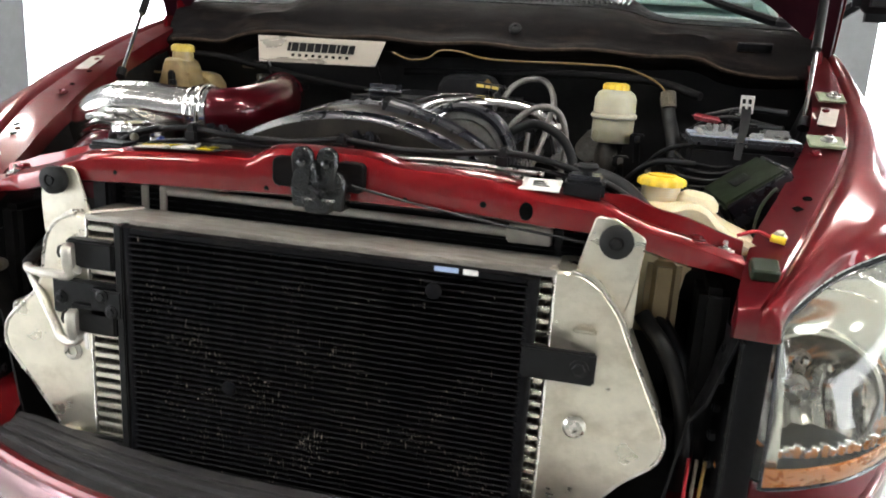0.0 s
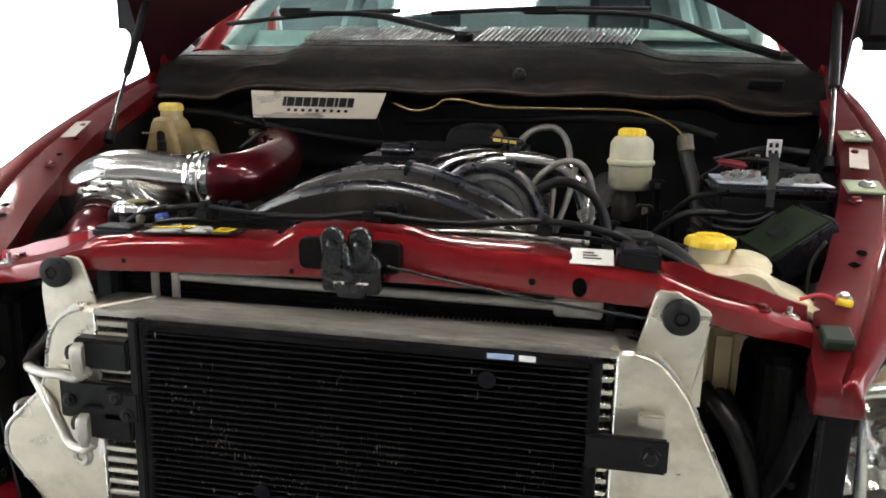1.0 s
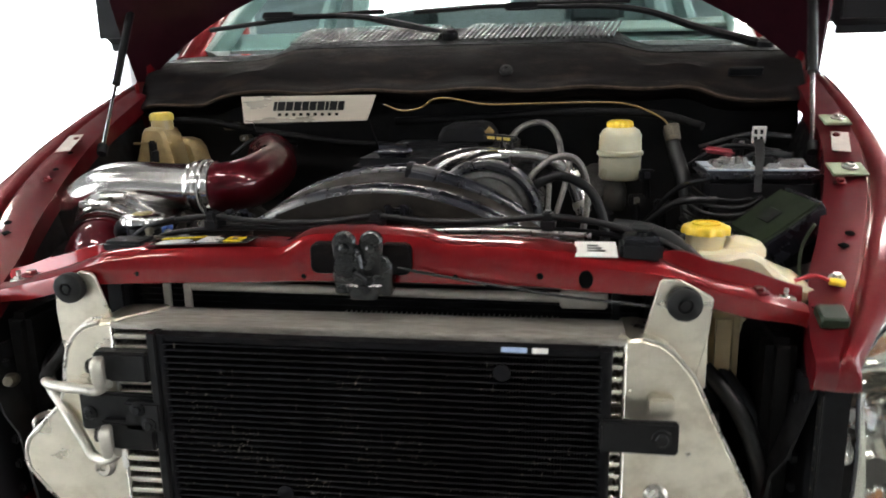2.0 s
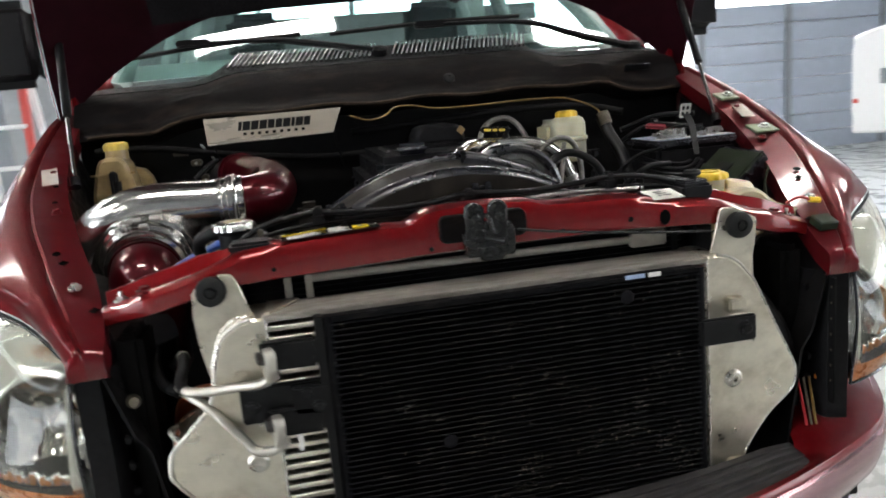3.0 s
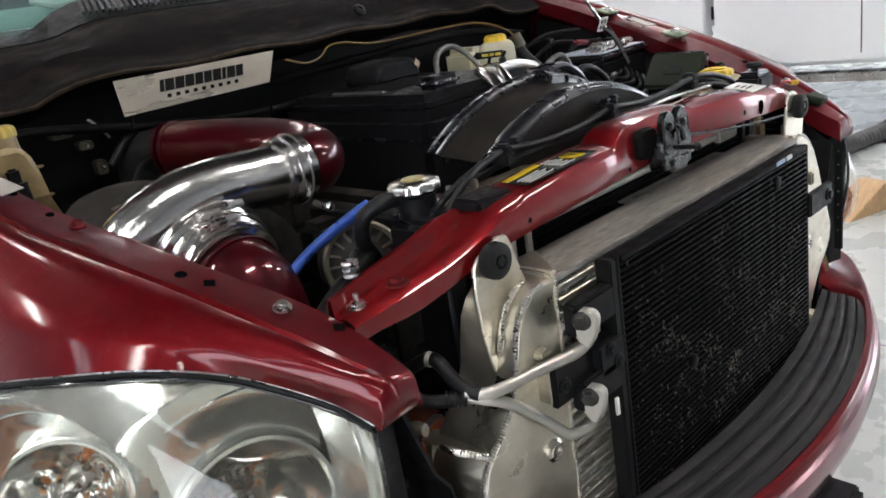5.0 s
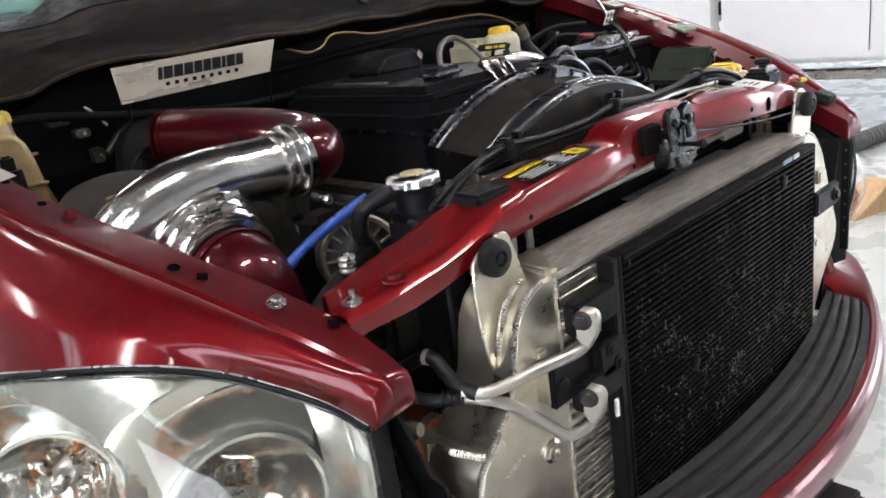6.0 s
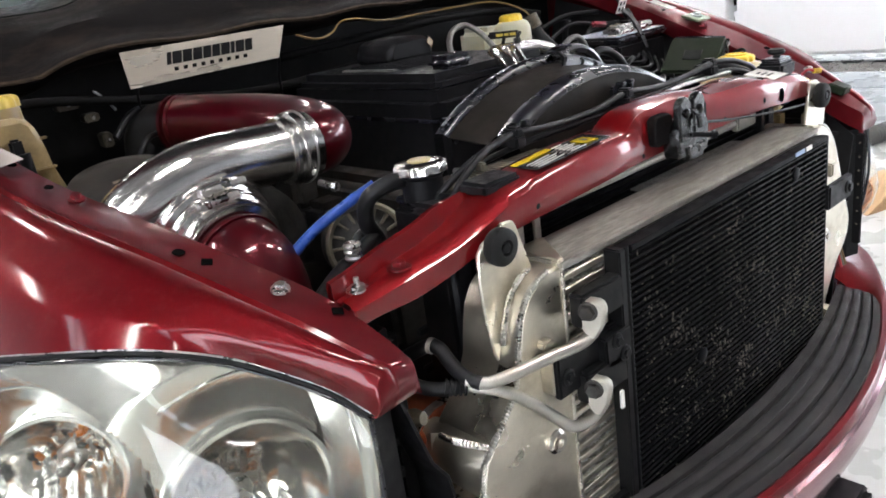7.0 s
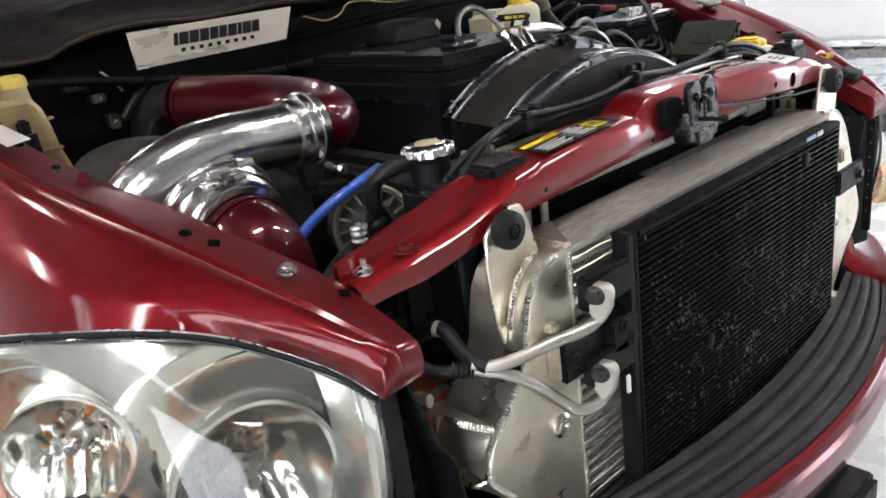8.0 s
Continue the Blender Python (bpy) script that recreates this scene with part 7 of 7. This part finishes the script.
def labels():
    t = thing("warning_label", (-.26, .06, 1.26), "black and yellow fan warning label on the radiator support", "label")

    def strip(nm, x0, x1, y0, y1, h, material, lab=""):
        b = bmesh.new()
        vs = []
        for dz in (0, h):
            vs.append([b.verts.new(Vector((x, y, top_z(x) + dz))) for x, y in ((x0, y0), (x1, y0), (x1, y1), (x0, y1))])
        b.faces.new(vs[1])
        b.faces.new(vs[0][::-1])
        for k in range(4):
            b.faces.new((vs[0][k], vs[0][(k + 1) % 4], vs[1][(k + 1) % 4], vs[1][k]))
        part(nm, b, material, t, lab, sharp=0)
    strip("sheet", -.335, -.175, .030, .080, .0008, LABEL_BLACK)
    strip("yellow_bar", -.333, -.262, .068, .079, .0013, LABEL_YELLOW, "yellow heading bar")
    for k in range(4):
        strip("text_bar", -.326, -.272 - .008 * (k % 2), .036 + k * .0066, .0366 + k * .0066, .0011, LABEL_WHITE)
    for k in range(6):
        strip("text_bar", -.258, -.224 - .006 * (k % 3), .035 + k * .007, .0356 + k * .007, .0011, LABEL_WHITE)
    strip("yellow_square", -.218, -.192, .040, .068, .0013, LABEL_YELLOW, "yellow square sign")
    strip("pictogram", -.209, -.201, .050, .060, .0018, INK)
    strip("pictogram", -.189, -.178, .046, .066, .0013, PLASTIC_WORN)
    t2 = thing("paper_label", (.34, .05, 1.26), "white paper label with dark print bars on the radiator support", "label")
    m = Matrix.Translation((.334, .052, top_z(.335) + .0010)) @ Matrix.Rotation(radians(9), 4, "X")
    part("sheet", box(-.029, .029, -.030, .026, 0, .0014, .0, m=m), LABEL_WHITE, t2)
    for k in range(3):
        part("text_bar", box(-.012, .013 - .005 * k, -.012 + k * .010, -.008 + k * .010, .0012, .0020, 0, m=m), INK, t2)


def top_z(x):
    pts = [(-.43, 1.240), (-.385, 1.252), (-.25, 1.262), (-.16, 1.262), (.25, 1.268), (.33, 1.256), (.42, 1.246)]
    for (xa, za), (xb, zb) in zip(pts[:-1], pts[1:]):
        if xa <= x <= xb:
            return za + (zb - za) * (x - xa) / (xb - xa) + .0042
    return 1.266


labels()


def line(name, pts, r, material, label, category, sides=10, n=8):
    t = part(name, tube(pts, r, sides, n), material)
    return tagged(t, label, category)


# hoses and cables
nk = thing("thermostat_cover", (-.40, .20, 1.1), "black ribbed plastic cover beside the radiator cap", "cover")
part("body", box(-.445, -.345, .150, .205, 1.10, 1.225, .008), PLASTIC, nk)
for k in range(6):
    part("rib", box(-.448 + k * .018, -.442 + k * .018, .138, .152, 1.115, 1.222 - .006 * k, .0015, 1, Matrix.Translation((0, 0, 0))), PLASTIC_GLOSS, nk)
part("top_rib", box(-.440, -.350, .145, .20, 1.225, 1.236, .003), PLASTIC_GLOSS, nk)
for k, (x, y, z) in enumerate(((-.365, .150, 1.262), (-.350, .158, 1.258), (-.338, .148, 1.263))):
    part("fitting", bolt((x, y, z - .012), (.2 * (k - 1), -.2, 1), .006, .010, .008), (STEEL, OLD_ALU, STEEL)[k], nk)
line("cable_loom", [(-.45, .20, 1.14), (-.432, .16, 1.20), (-.412, .128, 1.245), (-.375, .115, 1.270), (-.33, .114, 1.283), (-.271, .122, 1.288), (-.19, .122, 1.281), (-.085, .123, 1.281), (-.001, .124, 1.291),
                    (.092, .122, 1.284), (.175, .12, 1.286), (.265, .118, 1.294), (.330, .118, 1.288), (.385, .12, 1.274), (.434, .125, 1.257), (.48, .13, 1.228), (.51, .13, 1.195)], .0052, HOSE,
     "black cable loom clipped along the fan shroud", "cable")
line("cable_loom", [(-.41, .16, 1.215), (-.37, .14, 1.252), (-.25, .13, 1.268), (-.10, .132, 1.268), (.06, .132, 1.270), (.22, .132, 1.272), (.34, .13, 1.268), (.41, .125, 1.252), (.46, .12, 1.225)], .0045, HOSE,
     "thin black cable loom behind the radiator support", "cable")
line("bright_strip", [(.05, .118, 1.268), (.18, .12, 1.272), (.33, .118, 1.266)], .004, STEEL, "bright metal strip along the shroud", "strip")
for x, z in ((-.271, 1.282), (-.001, 1.284), (.265, 1.287)):
    k = thing("loom_clip", (x, .122, z), "black plastic loom clip", "clip", "loom clips")
    part("base", box(x - .011, x + .011, .110, .150, z - .014, z + .004, .003), PLASTIC, k)
    part("tower", box(x - .008, x + .008, .112, .134, z + .000, z + .016, .003), PLASTIC, k)
kb = thing("junction_box", (.375, .05, 1.25), "small black plastic junction box on the radiator support", "junction box")
part("body", box(.367, .425, .035, .085, 1.247, 1.274, .005), PLASTIC, kb)
part("lid", box(.372, .420, .040, .080, 1.274, 1.281, .003), PLASTIC_GLOSS, kb)
part("bump_stop", lathe([(.007, 0), (.007, .004), (.014, .007), (.016, .011), (.013, .016), (0, .018)], (.398, .06, 1.281), (0, 0, 1), 20), RUBBER, kb, "round rubber hood stop")
kb = thing("junction_box", (-.39, .06, 1.25), "small black plastic bracket on the radiator support", "junction box")
part("body", box(-.420, -.352, .042, .092, 1.244, 1.262, .005), PLASTIC, kb)
part("tower", box(-.374, -.364, .090, .104, 1.262, 1.274, .002), OLD_ALU, kb)
rt = thing("radiator_trim", (-.32, .125, 1.25), "tarnished ribbed aluminium edge along the radiator top", "trim strip")
part("strip", box(-.405, -.215, .112, .136, 1.243, 1.249, .001), OLD_ALU, rt)
for k in range(22):
    part("crimp", box(-.402 + k * .0086, -.397 + k * .0086, .110, .138, 1.2485, 1.2525, .0008, 1), OLD_ALU, rt)
line("blue_hose", [(-.425, .262, 1.243), (-.464, .276, 1.226), (-.524, .286, 1.200), (-.571, .288, 1.171), (-.601, .288, 1.134), (-.611, .288, 1.08)], .0078, BLUE_HOSE,
     "blue silicone hose beside the alternator", "hose", 14)
line("overflow_hose", [(-.430, .172, 1.262), (-.462, .180, 1.262), (-.484, .200, 1.245), (-.482, .215, 1.21), (-.462, .225, 1.18), (-.44, .235, 1.13)], .0115, HOSE, "black rubber overflow hose", "hose", 14)
line("loom_drop", [(-.33, .112, 1.286), (-.372, .104, 1.274), (-.405, .104, 1.252), (-.424, .112, 1.222), (-.432, .13, 1.18), (-.44, .16, 1.11)], .0052, HOSE, "thin black loom running down beside the radiator", "cable")
line("yellow_wire", [(-.148, .835, 1.437), (-.10, .83, 1.421), (-.055, .835, 1.428), (-.025, .84, 1.447), (.02, .84, 1.448), (.10, .84, 1.434), (.22, .84, 1.434), (.33, .82, 1.436), (.43, .80, 1.432),
                     (.505, .775, 1.402), (.53, .76, 1.365)], .0022, WIRE_YELLOW, "loose yellow wire hanging under the cowl", "wire", 8)
line("firewall_loom", [(-.14, .93, 1.39), (.1, .92, 1.40), (.3, .90, 1.41), (.5, .87, 1.405), (.6, .8, 1.38)], .010, LOOM, "black ribbed wiring loom along the firewall", "cable")
line("firewall_loom", [(-.80, .90, 1.40), (-.65, .90, 1.395), (-.45, .92, 1.36), (-.2, .93, 1.33), (.1, .93, 1.34)], .009, LOOM, "black ribbed wiring loom along the firewall", "cable")
line("loom_branch", [(.525, .775, 1.375), (.535, .75, 1.33), (.55, .70, 1.27), (.56, .66, 1.18)], .016, HOSE, "taped black wiring branch", "cable")
line("loom_branch", [(.527, .770, 1.385), (.532, .757, 1.352)], .0172, BRAID_DARK, "taped braided conduit sleeve", "conduit")
line("braided_hose", [(.155, .68, 1.30), (.172, .71, 1.362), (.205, .725, 1.391), (.250, .723, 1.394), (.278, .695, 1.36), (.288, .64, 1.29)], .0068, BRAID, "braided steel fuel hose", "hose")
line("braided_hose", [(.205, .44, 1.275), (.232, .444, 1.318), (.268, .446, 1.346), (.305, .446, 1.348), (.328, .445, 1.318), (.334, .44, 1.26), (.322, .43, 1.18)], .0062, BRAID, "braided steel fuel hose over the engine", "hose")
line("braided_hose", [(.300, .45, 1.340), (.290, .44, 1.29), (.272, .42, 1.23), (.255, .40, 1.16)], .0056, BRAID, "braided steel fuel hose over the engine", "hose")
line("braided_hose", [(.262, .43, 1.300), (.260, .42, 1.25), (.258, .41, 1.17)], .0050, BRAID, "braided steel fuel hose over the engine", "hose")
line("coolant_hose", [(.212, .37, 1.265), (.235, .372, 1.302), (.280, .374, 1.322), (.330, .37, 1.302), (.357, .36, 1.258), (.364, .34, 1.20), (.362, .32, 1.12)], .0088, HOSE, "thick black coolant hose", "hose", 14)
line("black_hose", [(.37, .20, 1.265), (.42, .18, 1.262), (.46, .165, 1.245), (.50, .12, 1.21), (.53, .10, 1.17)], .0125, HOSE, "thick black hose past the washer tank", "hose", 14)
pp = thing("charge_pipe", (.2, .5, 1.3), "polished metal charge pipe across the engine", "charge pipe")
part("crossover", tube([(.020, .365, 1.302), (.045, .412, 1.333), (.080, .475, 1.345), (.118, .515, 1.347), (.180, .515, 1.345), (.240, .514, 1.340), (.285, .504, 1.322), (.312, .49, 1.288), (.330, .475, 1.235)], .0155, 24, 8), CHROME, pp)
part("branch", tube([(.070, .39, 1.305), (.098, .43, 1.332), (.130, .475, 1.345), (.155, .505, 1.346)], .0115, 20, 8), CHROME, pp)
for c, d in (((.325, .480, 1.252), (.4, -.3, -1)), ((.305, .495, 1.302), (.6, -.3, -.8))):
    part("hose_clamp", lathe([(.0158, -.006), (.0182, -.006), (.0182, .006), (.0158, .006)], c, d, 24, True), STEEL, pp)
part("boost_fitting", merge(bolt((.182, .512, 1.358), (0, 0, 1), .008, .010), tube([(.182, .512, 1.366), (.190, .508, 1.380)], .0035, 8, 1, False)), STEEL_DARK, pp, "small dark sender screwed into the pipe")
yt = thing("dipstick_tag", (.163, .53, 1.36), "small yellow-marked black plastic plug", "plug")
ym = Matrix.Translation((.163, .530, 1.378)) @ Matrix.Rotation(radians(-14), 4, "Z") @ Matrix.Rotation(radians(4), 4, "Y")
part("body", box(-.036, .036, -.010, .010, -.007, .007, .004, 2, ym), PLASTIC, yt)
for x0, x1 in ((-.026, -.010), (-.006, .004), (.008, .022)):
    part("mark", box(x0, x1, -.0112, -.0098, -.0025, .0030, 0, 1, ym), DULL_YELLOW, yt)
part("stem", tube([(.163, .530, 1.372), (.168, .55, 1.33), (.17, .56, 1.27)], .004, 8, 4), STEEL_DARK, yt)
for k in range(7):
    y = .40 + .022 * k
    line("battery_lead", [(.50 + .008 * k, y + .05, 1.20 + .012 * k), (.545 + .004 * k, y - .02, 1.190 + .012 * k), (.60 + .006 * k, y - .012, 1.196 + .010 * k), (.652 + .006 * k, y + .03, 1.225 + .008 * k)], .0034 + .0008 * (k % 3), HOSE,
         "black battery lead looped beside the fuse box", "cable")
for k, (x, y, z) in enumerate(((.44, .60, 1.24), (.47, .70, 1.28), (.50, .66, 1.22), (.38, .62, 1.20), (.68, .78, 1.34))):
    g = thing("connector", (x, y, z), "small black wiring connector", "connector", "bay connectors")
    part("body", box(x - .016, x + .016, y - .012, y + .012, z - .010, z + .014, .003), PLASTIC, g)
    part("latch", box(x - .006, x + .006, y - .016, y - .011, z - .004, z + .010, .001), (STEEL, PLASTIC_GLOSS)[k % 2], g)
    part("boot", tube([(x, y, z - .008), (x + .004, y + .01, z - .05)], .008, 8, 2), HOSE, g)
for k, (a, b, c) in enumerate((((.44, .50, 1.20), (.50, .46, 1.26), (.58, .50, 1.26)), ((.46, .62, 1.19), (.52, .58, 1.27), (.59, .53, 1.30)), ((.45, .36, 1.16), (.52, .38, 1.22), (.60, .44, 1.20)),
                               ((.40, .46, 1.15), (.47, .42, 1.21), (.56, .42, 1.19)), ((.62, .68, 1.22), (.68, .70, 1.32), (.76, .66, 1.33)), ((.55, .78, 1.28), (.64, .74, 1.34), (.75, .72, 1.33)),
                               ((.60, .82, 1.33), (.70, .80, 1.36), (.78, .74, 1.36)), ((-.60, .74, 1.22), (-.53, .80, 1.30), (-.45, .86, 1.30)), ((-.56, .86, 1.31), (-.50, .88, 1.35), (-.40, .9, 1.33)))):
    line("battery_cable" if k < 7 else "wiring_loom", [a, b, c], .0052 if k % 2 else .0068, HOSE, "loose black cable among the engine bay clutter", "cable")
line("green_wire", [(.655, .20, 1.16), (.668, .25, 1.22), (.690, .27, 1.255), (.70, .30, 1.25)], .0028, GREEN, "thin green wire beside the fuse box", "wire", 6)
line("red_wire", [(.62, .11, 1.205), (.645, .105, 1.215), (.668, .10, 1.208)], .003, WIRE_RED, "short red wire with a yellow connector", "wire", 6)
line("yellow_connector", [(.664, .10, 1.209), (.684, .096, 1.206)], .0055, YELLOW, "yellow crimp connector on the fender", "connector", 10)
for k in range(3):
    line("loose_wire", [(.590 + k * .012, .03, .88), (.588 + k * .010, .0, .80), (.60 + k * .014, .01, .74)], .0028, (WIRE_RED, OLD_ALU, WIRE_YELLOW)[k],
         ("thin red loose wire", "thin white loose wire", "thin yellow loose wire")[k], "wire", 6)
line("drain_hose", [(.50, .10, 1.07), (.545, .06, 1.02), (.572, .04, .95), (.585, .05, .86), (.58, .08, .76)], .013, HOSE, "black hose beside the intercooler tank", "hose", 14)
line("drain_hose", [(.52, .12, 1.07), (.560, .09, 1.02), (.592, .07, .95), (.605, .08, .86), (.60, .1, .76)], .012, HOSE, "black hose beside the intercooler tank", "hose", 14)
line("lower_pipe", [(-.63, .13, 1.165), (-.58, .16, 1.175), (-.52, .19, 1.182), (-.47, .22, 1.185)], .011, STEEL_DARK, "dark metal pipe behind the radiator support", "pipe", 12)
fit = thing("pipe_fitting", (-.50, .18, 1.19), "small bright metal hose fitting", "fitting")
for k in range(3):
    part("collar", lathe([(.010, 0), (.012, .003), (.010, .006), (0, .006)], (-.545, .165, 1.188 + k * .008), (0, 0, 1), 14), STEEL, fit)

for x, z, w, h in ((-.600, 1.379, .020, .010), (-.563, 1.347, .014, .008), (-.545, 1.299, .010, .014)):
    g = thing("firewall_clip", (x, .955, z), "small dull metal clip on the firewall", "clip", "firewall clips")
    part("plate", box(x - w, x + w, .945, .978, z - h, z + h, .003), OLD_ALU, g)
    part("screw", bolt((x, .944, z), (0, -1, 0), .004, .003), STEEL, g)
line("brake_line", [(-.545, .955, 1.395), (-.530, .945, 1.375), (-.515, .95, 1.352)], .0028, STEEL, "thin bright metal brake line on the firewall", "pipe", 8)
